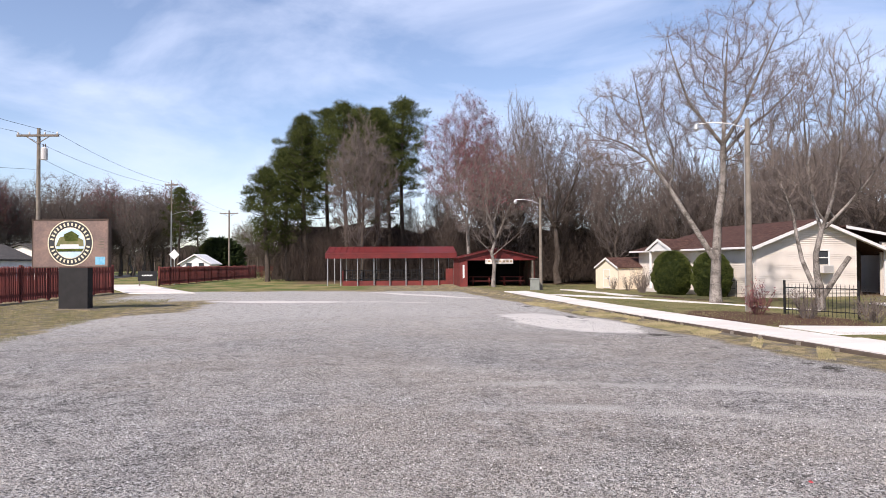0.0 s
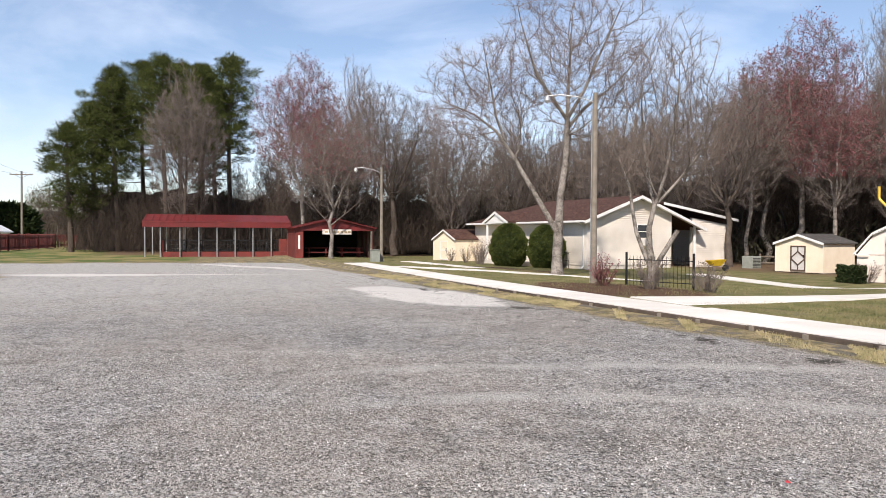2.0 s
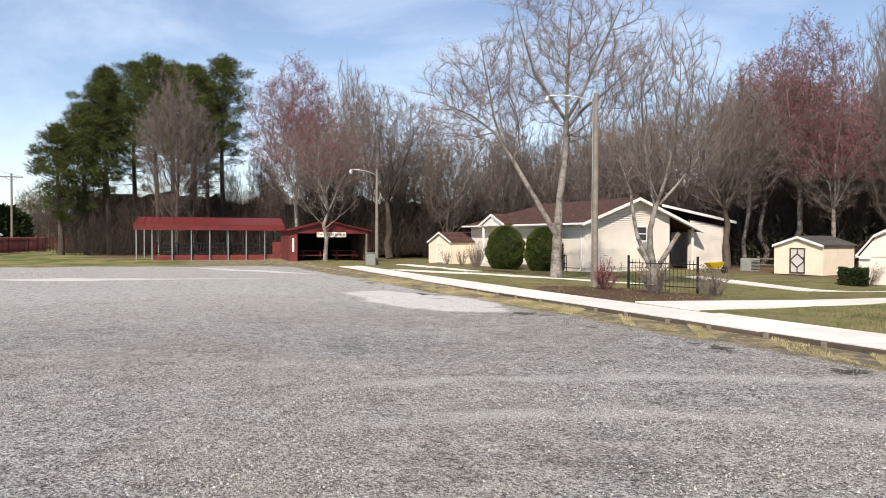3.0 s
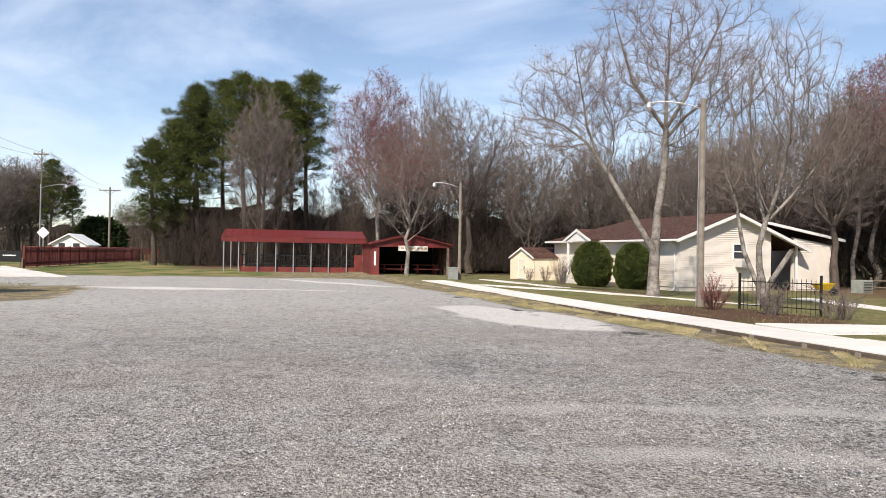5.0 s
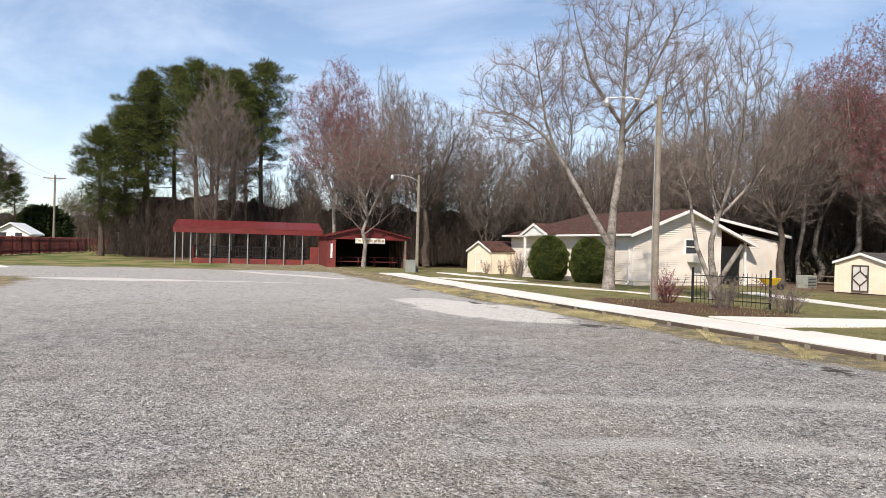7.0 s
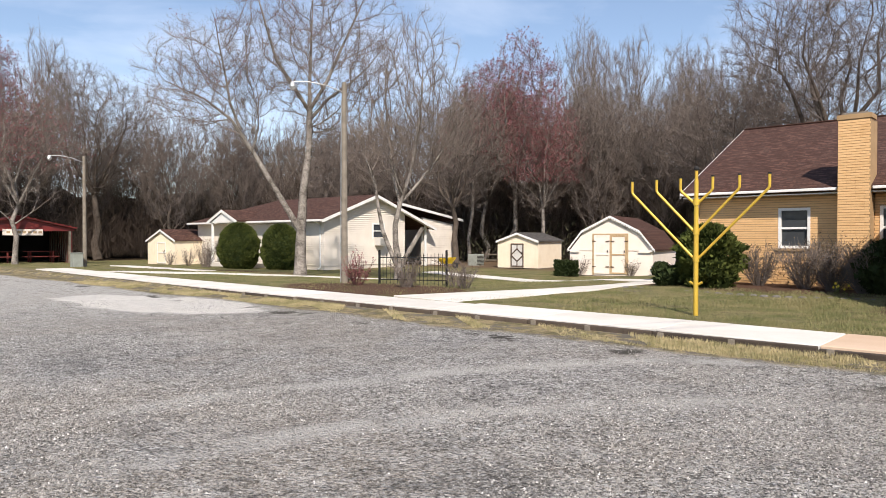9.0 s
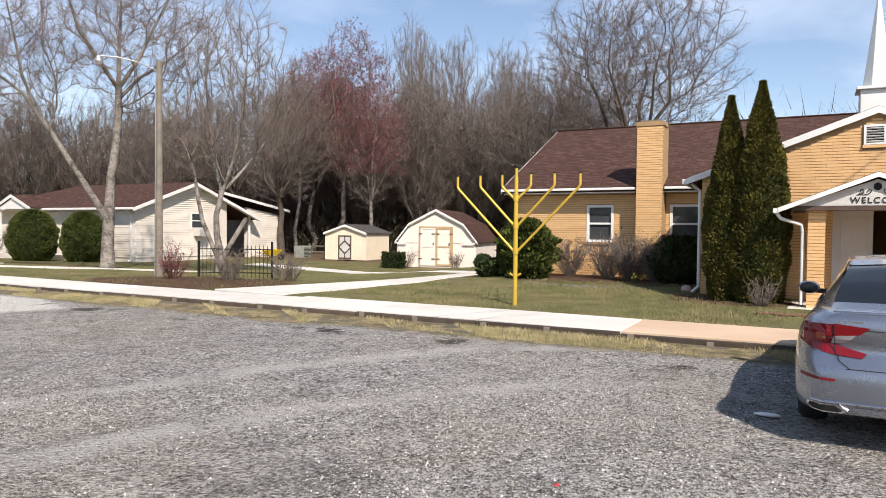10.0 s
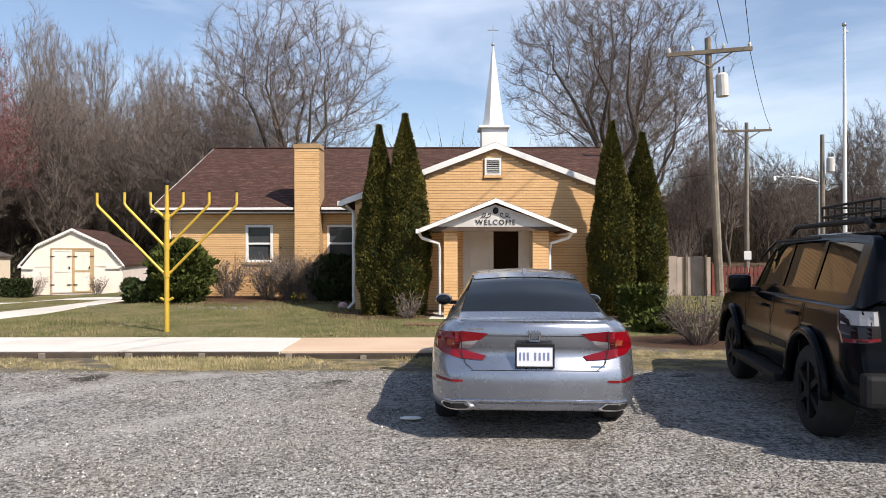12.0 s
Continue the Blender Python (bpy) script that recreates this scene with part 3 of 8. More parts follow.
def bricks(parent, x0, x1, z0, z1, y, skip, singles, seed, cuts=()):
    """Courses of bricks that stand 8 mm proud of a wall facing -y; singles: which of them are pieces of their own."""
    rng = random.Random(seed)
    bl, bh, jx, jz = 0.203, 0.057, 0.003, 0.0115
    v8, quads = [], []
    mesh = None
    row = 0
    z = z0
    while z + bh <= z1:
        x = x0 - (row % 2) * (bl + jx) / 2
        while x < x1 - 0.02:
            runs = [(max(x, x0), min(x + bl, x1))]
            for cx0, cz0, cx1, cz1 in cuts:
                if z + bh > cz0 and z < cz1:
                    runs = [q for a, b in runs for q in ((a, min(b, cx0)), (max(a, cx1), b))]
            for a, b in runs:
                if b - a < 0.02 or skip(a, b, z, z + bh):
                    continue
                dy = rng.uniform(0, 0.002)
                if b - a > bl - 1e-4 and singles(a, z):
                    if mesh is None:
                        bm = bmesh.new()
                        box(bm, 0, -0.007, 0, bl, 0.004, bh)
                        first = part("brick", bm, "brick", parent)
                        mesh, ob = first.data, first
                    else:
                        ob = child("brick", mesh, parent)
                    ob.matrix_basis = pose(a, y - dy, z)
                else:
                    k = len(v8)
                    v8 += [(xx, yy, zz) for xx in (a, b) for yy in (y - 0.007 - dy, y + 0.002) for zz in (z, z + bh)]
                    quads += [[k + i for i in q] for q in ((0, 1, 3, 2), (4, 6, 7, 5), (0, 4, 5, 1), (2, 3, 7, 6), (0, 2, 6, 4), (1, 5, 7, 3))]
            x += bl + jx
        z += bh + jz
        row += 1
    if v8:
        tagged(raw("brickwork", v8, quads, "brick", parent), kind="stuff")


def white_trim(parent, name, bm):
    return part(name, bm, "white_paint", parent, "white painted trim")


def church():
    c = placed("church", -1.3, 20.8, 0.0, "low tan brick church with brown shingle roof and white steeple", "church")
    YM, YG = 21.0, 17.4
    EV, RZ, RY = 3.0, 5.42, 26.3
    X0, X1 = -8.35, 5.75
    # main body with two windows in its front wall
    wins = ((-5.98, 1.27, -5.15, 2.41), (-3.50, 1.27, -2.55, 2.41))
    bm = bmesh.new()
    z0 = -0.1
    cols = [(X0, wins[0][0]), (wins[0][2], wins[1][0]), (wins[1][2], X1)]
    for a, b in cols:
        box(bm, a, YM, z0, b, YM + 0.24, EV)
    for wx0, wz0, wx1, wz1 in wins:
        box(bm, wx0, YM, z0, wx1, YM + 0.24, wz0)
        box(bm, wx0, YM, wz1, wx1, YM + 0.24, EV)
    part("front_wall", bm, "mortar", c)
    half = RY - YM
    part("side_wall", prism([(YM + 0.245, z0), (RY + half, z0), (RY + half, EV), (RY, RZ - 0.12), (YM + 0.245, EV + 0.08)], "x", X0, X0 + 0.24), "mortar", c)
    part("side_wall", prism([(YM + 0.245, z0), (RY + half, z0), (RY + half, EV), (RY, RZ - 0.12), (YM + 0.245, EV + 0.08)], "x", X1 - 0.24, X1), "mortar", c)
    part("rear_wall", boxes((X0 + 0.245, RY + half - 0.24, z0, X1 - 0.245, RY + half, EV)), "mortar", c)
    for w in wins:
        sash_window(c, *((w[0], w[1], w[2], w[3])), YM)
    # roof, in two slopes with thickness
    o = 0.42
    sl = (RZ - EV) / half
    for s, nm in ((-1, "roof"), (1, "roof")):
        ye = RY + s * (half + o)
        part(nm, prism([(RY, RZ), (ye, EV - sl * o), (ye, EV - sl * o + 0.12), (RY, RZ + 0.13)], "x", X0 - 0.32, X1 + 0.25), "shingle_brown", c, "brown asphalt shingle roof slope")
    part("ridge", boxes((X0 - 0.32, RY - 0.12, RZ + 0.10, X1 + 0.25, RY + 0.12, RZ + 0.145), bevel=0.02), "shingle_brown", c)
    ye = RY - half - o
    white_trim(c, "gutter", boxes((X0 - 0.3, ye - 0.08, EV - sl * o + 0.025, -4.41, ye + 0.02, EV - sl * o + 0.10), (-3.59, ye - 0.08, EV - sl * o + 0.025, -2.45, ye + 0.02, EV - sl * o + 0.10), bevel=0.015))
    white_trim(c, "soffit", boxes((X0 - 0.25, ye + 0.02, EV - sl * o - 0.05, -2.45, YM, EV - sl * o - 0.025)))
    white_trim(c, "rake_board", prism([(RY, RZ - 0.05), (ye, EV - sl * o - 0.05), (ye, EV - sl * o + 0.11), (RY, RZ + 0.12)], "x", X0 - 0.345, X0 - 0.323))
    white_trim(c, "downspout", rods(([(X0 + 0.08, YM - 0.3, EV - 0.25), (X0 + 0.08, YM - 0.06, EV - 0.45), (X0 + 0.08, YM - 0.06, 0.25), (X0 + 0.08, YM - 0.22, 0.12)], 0.04)))
    # chimney
    cx0, cx1 = -4.37, -3.63
    part("chimney", boxes((cx0, 20.45, -0.1, cx1, 20.998, 4.70), (cx0 - 0.03, 20.42, 4.66, cx1 + 0.03, 21.05, 4.78), (cx0 + 0.001, 20.999, 2.6, cx1 - 0.001, 21.3, 4.655)), "mortar", c, "tan brick chimney")
    part("chimney_cap", boxes((cx0 + 0.08, 20.52, 4.782, cx1 - 0.08, 20.95, 4.84), bevel=0.01), "pole_wood", c)
    # the gabled front
    GX, HW, AZ = 1.34, 3.52, 4.33
    gs = 0.372
    ev = AZ - gs * HW - 0.13
    gx0, gx1 = GX - HW, GX + HW
    dx0, dx1, dz = 0.54, 2.30, 2.16
    bm = bmesh.new()
    slab(bm, [(gx0, z0), (dx0, z0), (dx0, dz), (gx0, dz)], "y", YG, YG + 0.24)
    slab(bm, [(dx1, z0), (gx1, z0), (gx1, dz), (dx1, dz)], "y", YG, YG + 0.24)
    slab(bm, [(gx0, dz), (gx1, dz), (gx1, ev), (GX, AZ - 0.13), (gx0, ev)], "y", YG, YG + 0.24)
    part("gable_wall", bm, "mortar", c)
    part("side_wall", boxes((gx0, YG + 0.241, z0, gx0 + 0.24, YM - 0.001, ev)), "mortar", c)
    part("side_wall", boxes((gx1 - 0.24, YG + 0.241, z0, gx1, YM - 0.001, ev)), "mortar", c)
    for s in (-1, 1):
        xe = GX + s * (HW + 0.34)
        ze = AZ - gs * (HW + 0.34)
        part("roof", prism([(GX, AZ - 0.12), (xe, ze - 0.12), (xe, ze), (GX, AZ)], "y", YG - 0.10, RY), "shingle_brown", c, "brown asphalt shingle roof slope")
        white_trim(c, "rake_board", prism([(GX, AZ - 0.16), (xe, ze - 0.16), (xe, ze - 0.012), (GX, AZ - 0.012)], "y", YG - 0.138, YG - 0.103))
        white_trim(c, "soffit", prism([(GX, AZ - 0.15), (xe, ze - 0.15), (xe, ze - 0.124), (GX, AZ - 0.124)], "y", YG - 0.10, YG))
        white_trim(c, "gutter", boxes((min(xe, xe + s * 0.1), YG - 0.12, ze - 0.16, max(xe, xe + s * 0.1), YM - 0.5, ze - 0.03), bevel=0.015))
    white_trim(c, "downspout", rods(([(gx0 - 0.25, YG + 0.1, ev - 0.12), (gx0 - 0.06, YG + 0.12, ev - 0.3), (gx0 - 0.06, YG + 0.12, 0.3), (gx0 - 0.2, YG + 0.05, 0.15)], 0.04)))
    # louvred vent
    v = part("vent", boxes((1.12, YG - 0.03, 3.55, 1.46, YG - 0.014, 3.90)), "dark", c, "white louvred gable vent")
    part("frame", boxes((1.08, YG - 0.055, 3.51, 1.13, YG - 0.012, 3.94), (1.45, YG - 0.055, 3.51, 1.50, YG - 0.012, 3.94), (1.13, YG - 0.055, 3.89, 1.45, YG - 0.012, 3.94), (1.13, YG - 0.055, 3.51, 1.45, YG - 0.012, 3.55), bevel=0.006), "white_paint", v)
    for i in range(6):
        bm = boxes((1.13, -0.02, -0.004, 1.45, 0.02, 0.004))
        bmesh.ops.transform(bm, matrix=pose(0, YG - 0.04, 3.58 + i * 0.055, -35), verts=bm.verts)
        part("slat", bm, "white_paint", v)
    part("vent_sill", boxes((1.06, YG - 0.06, 3.44, 1.52, YG - 0.012, 3.505), bevel=0.008), "brick", c)
    # double door: one leaf shut, the other swung in
    d = part("door", boxes((dx0 + 0.06, YG + 0.10, 0.1, 1.31, YG + 0.145, dz - 0.06), bevel=0.006), "door_grey", c, "pale grey church door leaf, shut")
    part("panel", boxes((dx0 + 0.16, YG + 0.085, 0.3, 1.21, YG + 0.098, 1.0), (dx0 + 0.16, YG + 0.085, 1.15, 1.21, YG + 0.098, dz - 0.2), bevel=0.008), "door_grey", d)
    part("handle", rods(([(1.25, YG + 0.06, 0.95), (1.25, YG + 0.06, 1.2)], 0.012)), "steel", d)
    part("door", boxes((1.95, YG + 0.16, 0.1, dx1 - 0.06, YG + 0.205, dz - 0.06), bevel=0.006), "door_grey", c, "pale grey church door leaf, ajar")
    part("door_frame", boxes((dx0, YG - 0.02, 0.1, dx0 + 0.06, YG + 0.24, dz), (dx1 - 0.06, YG - 0.02, 0.1, dx1, YG + 0.24, dz), (dx0 + 0.06, YG - 0.02, dz - 0.06, dx1 - 0.06, YG + 0.24, dz)), "door_grey", c)
    # porch
    PX, PH, PA, PY = 1.21, 1.70, 2.78, 15.35
    ps = (2.78 - 2.11) / 1.70
    for s in (-1, 1):
        xe, ze = PX + s * PH, PA - ps * PH
        part("porch_roof", prism([(PX, PA - 0.09), (xe, ze - 0.09), (xe, ze), (PX, PA)], "y", PY, YG - 0.02), "shingle_brown", c, "brown shingle porch roof slope")
        white_trim(c, "rake_board", prism([(PX, PA - 0.105), (xe, ze - 0.105), (xe, ze - 0.01), (PX, PA - 0.01)], "y", PY - 0.035, PY - 0.003))
        white_trim(c, "gutter", boxes((min(xe - s * 0.01, xe + s * 0.09), PY - 0.02, ze - 0.12, max(xe - s * 0.01, xe + s * 0.09), YG - 0.05, ze - 0.02), bevel=0.015))
        xc = PX + s * 1.02
        white_trim(c, "downspout", rods(([(xe + s * 0.03, PY + 0.15, ze - 0.1), (xe - s * 0.05, PY + 0.2, ze - 0.22), (xc + s * 0.26, PY + 0.32, ze - 0.34), (xc + s * 0.23, PY + 0.36, ze - 0.5), (xc + s * 0.23, PY + 0.36, 0.15)], 0.035)))
        ca, cb = (0.05, 0.36) if s < 0 else (2.06, 2.42)
        col = part("column", boxes((ca, 15.62, 0.05, cb, 15.95, 2.12)), "mortar", c, "square tan brick porch column")
        bricks(col, ca, cb, 0.1, 2.12, 15.62, lambda *a: False, lambda a, z: False, 5)
    part("porch_gable", prism([(PX - 1.42, 2.14), (PX + 1.42, 2.14), (PX, PA - 0.14)], "y", PY + 0.12, PY + 0.17), "door_grey", c, "pale grey porch gable board")
    part("porch_beam", boxes((PX - 1.45, PY + 0.10, 2.05, PX + 1.45, PY + 0.42, 2.135), (PX - 1.45, PY + 0.42, 2.05, PX - 1.2, YG - 0.02, 2.135), (PX + 1.2, PY + 0.42, 2.05, PX + 1.45, YG - 0.02, 2.135)), "trim_dark", c)
    part("porch_ceiling", boxes((PX - 1.2, PY + 0.42, 2.10, PX + 1.2, YG - 0.02, 2.13)), "door_grey", c)
    part("porch_floor", boxes((PX - 1.5, PY - 0.05, -0.05, PX + 1.5, YG - 0.002, 0.10), bevel=0.02), "concrete", c, "concrete porch floor")
    # lettering and scrolls on the porch gable
    cu = bpy.data.curves.new("welcome_letters", "FONT")
    cu.body, cu.size, cu.align_x, cu.extrude, cu.space_character = "WELCOME", 0.16, "CENTER", 0.008, 1.25
    letters = child("welcome_letters", cu, c, "dark metal letters reading WELCOME")
    letters.matrix_basis = pose(PX + 0.0, PY + 0.11, 2.19, 90)
    cu.materials.append(M["black_metal"])
    for s in (-1, 1):
        spiral = [(PX + s * (0.10 + 0.22 * k / 14 + 0.06 * math.cos(k * 0.8)), PY + 0.105, 2.40 + 0.05 * math.sin(k * 0.8)) for k in range(15)]
        part("scroll", rods((spiral, 0.008), n=5), "black_metal", c)
    bm = bmesh.new()
    bmesh.ops.create_icosphere(bm, subdivisions=2, radius=0.07, matrix=pose(PX, PY + 0.10, 2.50) @ Matrix.Diagonal((1, 0.3, 1.1, 1)))
    part("rosette", bm, "black_metal", c, smooth=True)
    # steeple
    sx, sy = 1.42, 19.0
    st = part("steeple", boxes((sx - 0.34, sy - 0.34, 3.9, sx + 0.34, sy + 0.34, 4.93), (sx - 0.42, sy - 0.42, 4.931, sx + 0.42, sy + 0.42, 5.0), bevel=0.012), "white_paint", c, "slender white steeple")
    bm = bmesh.new()
    bmesh.ops.create_cone(bm, cap_ends=True, segments=8, radius1=0.31, radius2=0.02, depth=2.24, matrix=pose(sx, sy, 6.12, 0, 0, 22.5))
    part("spire", bm, "white_paint", st)
    part("cross", boxes((sx - 0.012, sy - 0.012, 7.34, sx + 0.012, sy + 0.012, 7.82), (sx - 0.15, sy - 0.012, 7.68, sx - 0.0125, sy + 0.012, 7.704), (sx + 0.0125, sy - 0.012, 7.68, sx + 0.15, sy + 0.012, 7.704)), "steel", st)
    bm = bmesh.new()
    bmesh.ops.create_icosphere(bm, subdivisions=2, radius=0.05, matrix=pose(sx, sy, 7.29))
    part("finial", bm, "steel", st, smooth=True)
    # floor inside
    part("floor", boxes((X0 + 0.25, YM + 0.25, -0.08, X1 - 0.25, RY + half - 0.25, 0.09), (gx0 + 0.25, YG + 0.01, -0.08, gx1 - 0.25, YM + 0.249, 0.095)), "old_wood", c)
    # brick courses, last
    gaps = [(cx0 - 0.005, -1, cx1 + 0.005, 9)] + [(w[0], w[1] - 0.07, w[2], w[3]) for w in wins]
    bricks(c, X0, gx0, -0.02, EV - 0.24, YM, lambda *a: False, lambda a, z: False, 1, gaps)
    bricks(c, cx0, cx1, -0.02, 4.64, 20.45, lambda *a: False, lambda a, z: False, 2)
    def hole_gable(a, b, z, zz):
        top = AZ - 0.2 - gs * max(abs(a - GX), abs(b - GX))
        if zz > top:
            return True
        return False
    gw = next(o for o in c.children if o.name.startswith("gable_wall"))
    bricks(gw, gx0, gx1, -0.02, AZ - 0.2, YG, hole_gable, lambda a, z: 2.95 < z < 3.75 and -0.2 < a < 3.3, 3, [(dx0, -1, dx1, dz), (1.05, 3.43, 1.53, 3.95)])


church()


# ---- the clapboard house ----
def clapboards(parent, p0, p1, z0, z1, top=None, holes=()):
    """Lapped boards along the wall from p0 to p1 (in plan), that face to the right of the way; top(s): the wall's height at s."""
    p0, p1 = np.array(p0), np.array(p1)
    L = float(np.hypot(*(p1 - p0)))
    d = (p1 - p0) / L
    nrm = np.array((d[1], -d[0]))
    step = 0.125
    z = z0
    while z < z1:
        zt = min(z + step, z1)
        cuts = [(0.0, L)]
        for h0, hz0, h1, hz1 in holes:
            if z + step * 0.5 > hz0 and z + step * 0.5 < hz1:
                cuts = [q for a, b in cuts for q in ((a, min(b, h0)), (max(a, h1), b)) if q[1] > q[0]]
        for a, b in cuts:
            if top is not None:
                ok = [s for s in np.linspace(a, b, 60) if top(s) > z + 0.02]
                if not ok:
                    continue
                a, b = ok[0], ok[-1]
            k, verts = 0, []
            for s in (a, b):
                q = p0 + d * s
                zz = zt if top is None else min(zt, max(top(s), z + 0.02))
                for off, h in ((0.028, z), (0.004, zz), (-0.02, zz), (-0.02, z)):
                    verts.append((*(q + nrm * off), h))
            faces = [[k, k + 4, k + 5, k + 1], [k + 1, k + 5, k + 6, k + 2], [k + 2, k + 6, k + 7, k + 3], [k + 3, k + 7, k + 4, k], [k, k + 1, k + 2, k + 3], [k + 4, k + 7, k + 6, k + 5]]
            raw("clapboard", verts, faces, "siding", parent)
        z += step


def house():
    h = placed("house", -36, 30, -0.3, "cream clapboard house with brown shingle roof and side wing", "house")
    X, Y0, YR, YW = -31.65, 25.05, 33.75, 36.9
    XL = -46.0
    EV, AZ, AY = 2.72, 4.14, 28.85
    B = -0.3
    sl = (AZ - EV) / (AY - Y0)
    # cores of the walls
    part("wall", prism([(Y0, B), (31.6, B), (31.6, 3.3), (AY, AZ - 0.08), (Y0, EV)], "x", X - 0.18, X - 0.021), "siding", h)
    part("wall", boxes((XL, Y0 + 0.021, B, X - 0.181, Y0 + 0.18, EV)), "siding", h)
    part("wall", boxes((XL, YR - 0.2, B, X - 2.2, YR, EV), (XL - 0.01, Y0 + 0.2, B, XL + 0.15, YR - 0.21, EV)), "siding", h)
    clapboards(h, (X, Y0), (X, 31.6), B + 0.25, AZ, lambda s: min(EV + sl * s, AZ - sl * max(0, s - (AY - Y0))) - 0.05, ((3.75, 1.57, 4.7, 2.43),))
    clapboards(h, (XL, Y0), (X, Y0), B + 0.25, EV - 0.05, None, ((3.6, -0.2, 4.7, 1.95), (6.0, 0.6, 7.4, 1.9)))
    part("foundation", boxes((X - 0.3, Y0 + 0.06, B - 0.3, X - 0.03, 31.6, B + 0.24), (XL, Y0 + 0.06, B - 0.3, X - 0.31, Y0 + 0.3, B + 0.24)), "dark", h, "dark crawl-space foundation")
    # recessed side porch under the roof, its walls coloured brown for shade, with a dark door
    part("recess", boxes((X - 2.2, 31.61, B, X - 2.05, YR, 3.0), (X - 2.04, 31.45, B, X - 0.19, 31.59, 3.2)), "trim_dark", h)
    part("side_door", boxes((X - 2.04, 32.2, B, X - 1.98, 33.2, 1.75), bevel=0.01), "dark", h, "dark open doorway")
    part("post", boxes((X - 0.14, YR - 0.16, B, X - 0.02, YR - 0.04, 2.5), bevel=0.01), "white_paint", h)
    # wing
    part("wall", prism([(YR, B), (YW, B), (YW, 2.52), (YR, 2.95)], "x", X - 0.6, X - 0.42), "siding", h)
    clapboards(h, (X - 0.4, YR), (X - 0.4, YW), B + 0.1, 2.9, lambda s: 2.9 - 0.12 * s)
    part("wall", boxes((X - 7, YW - 0.15, B, X - 0.61, YW, 2.5)), "siding", h)
    # roofs
    o = 0.5
    for s, ye in ((-1, Y0 - o), (1, YR + 0.45)):
        z_e = AZ - sl * abs(ye - AY)
        part("roof", prism([(AY, AZ), (ye, z_e), (ye, z_e + 0.1), (AY, AZ + 0.11)], "x", XL + 4.4, X + 0.42), "shingle_brown", h, "brown asphalt shingle roof slope")
        white_trim(h, "rake_board", prism([(AY, AZ - 0.1), (ye, z_e - 0.1), (ye, z_e + 0.085), (AY, AZ + 0.085)], "x", X + 0.422, X + 0.455))
        white_trim(h, "soffit", prism([(AY, AZ - 0.03), (ye, z_e - 0.03), (ye, z_e - 0.004), (AY, AZ - 0.004)], "x", X + 0.01, X + 0.42))
    ze = AZ - sl * abs(Y0 - o - AY)
    bm = bmesh.new()
    hip = [bm.verts.new(v) for v in ((XL + 4.4, AY, AZ + 0.11), (XL - 0.5, Y0 - o, ze + 0.1), (XL + 4.4, Y0 - o, ze + 0.1), (XL - 0.5, YR + 0.45, ze + 0.1), (XL + 4.4, YR + 0.45, ze + 0.1))]
    for q in ((0, 1, 2), (0, 3, 1), (0, 4, 3), (1, 3, 4, 2)):
        bm.faces.new([hip[i] for i in q])
    part("hip_roof", bm, "shingle_brown", h)
    part("roof", prism([(31.0, 3.80), (YW + 0.62, 2.80), (YW + 0.62, 2.90), (31.0, 3.90)], "x", X - 6, X - 0.05), "shingle_brown", h, "brown asphalt shingle roof slope")
    white_trim(h, "rake_board", prism([(31.0, 3.72), (YW + 0.62, 2.72), (YW + 0.62, 2.89), (31.0, 3.89)], "x", X - 0.048, X - 0.015))
    white_trim(h, "gutter", boxes((XL - 0.5, Y0 - o - 0.1, ze - 0.02, X + 0.42, Y0 - o, ze + 0.10), bevel=0.02))
    white_trim(h, "soffit", boxes((XL - 0.45, Y0 - o, ze - 0.03, X + 0.4, Y0 + 0.02, ze - 0.008)))
    white_trim(h, "downspout", rods(([(X - 0.3, Y0 - 0.5, ze), (X - 0.3, Y0 - 0.06, ze - 0.25), (X - 0.3, Y0 - 0.06, B + 0.15), (X - 0.3, Y0 - 0.25, B + 0.05)], 0.045)))
    # front porch gable
    gx = -40.6
    for s in (-1, 1):
        part("porch_roof", prism([(gx, 3.32), (gx + s * 1.75, 2.60), (gx + s * 1.75, 2.69), (gx, 3.41)], "y", Y0 - 1.3, Y0 + 1.6), "shingle_brown", h)
        white_trim(h, "rake_board", prism([(gx, 3.22), (gx + s * 1.8, 2.48), (gx + s * 1.8, 2.66), (gx, 3.40)], "y", Y0 - 1.34, Y0 - 1.303))
        part("post", boxes((gx + s * 1.4 - 0.07, Y0 - 1.2, B, gx + s * 1.4 + 0.07, Y0 - 1.06, 2.55), bevel=0.01), "white_paint", h)
    white_trim(h, "porch_gable", prism([(gx - 1.55, 2.56), (gx + 1.55, 2.56), (gx, 3.2)], "y", Y0 - 1.25, Y0 - 1.2))
    part("porch_floor", boxes((gx - 1.7, Y0 - 1.4, B - 0.1, gx + 3.4, Y0, B + 0.25), bevel=0.02), "concrete", h)
    # side window with an air conditioner, and front openings
    w = part("window", boxes((X - 0.02, Y0 + 3.8, 1.62, X + 0.005, Y0 + 4.65, 2.40)), "window_glass", h, "small dark window")
    part("frame", boxes((X + 0.006, Y0 + 3.7, 1.52, X + 0.05, Y0 + 3.8, 2.49), (X + 0.006, Y0 + 4.65, 1.52, X + 0.05, Y0 + 4.75, 2.49), (X + 0.006, Y0 + 3.8, 2.40, X + 0.05, Y0 + 4.65, 2.49), (X + 0.006, Y0 + 3.8, 1.97, X + 0.05, Y0 + 4.65, 2.03)), "white_paint", w)
    part("front_door", boxes((XL + 3.62, Y0 + 0.0, B + 0.26, XL + 4.68, Y0 + 0.05, 1.93), bevel=0.01), "white_paint", h, "white front door")
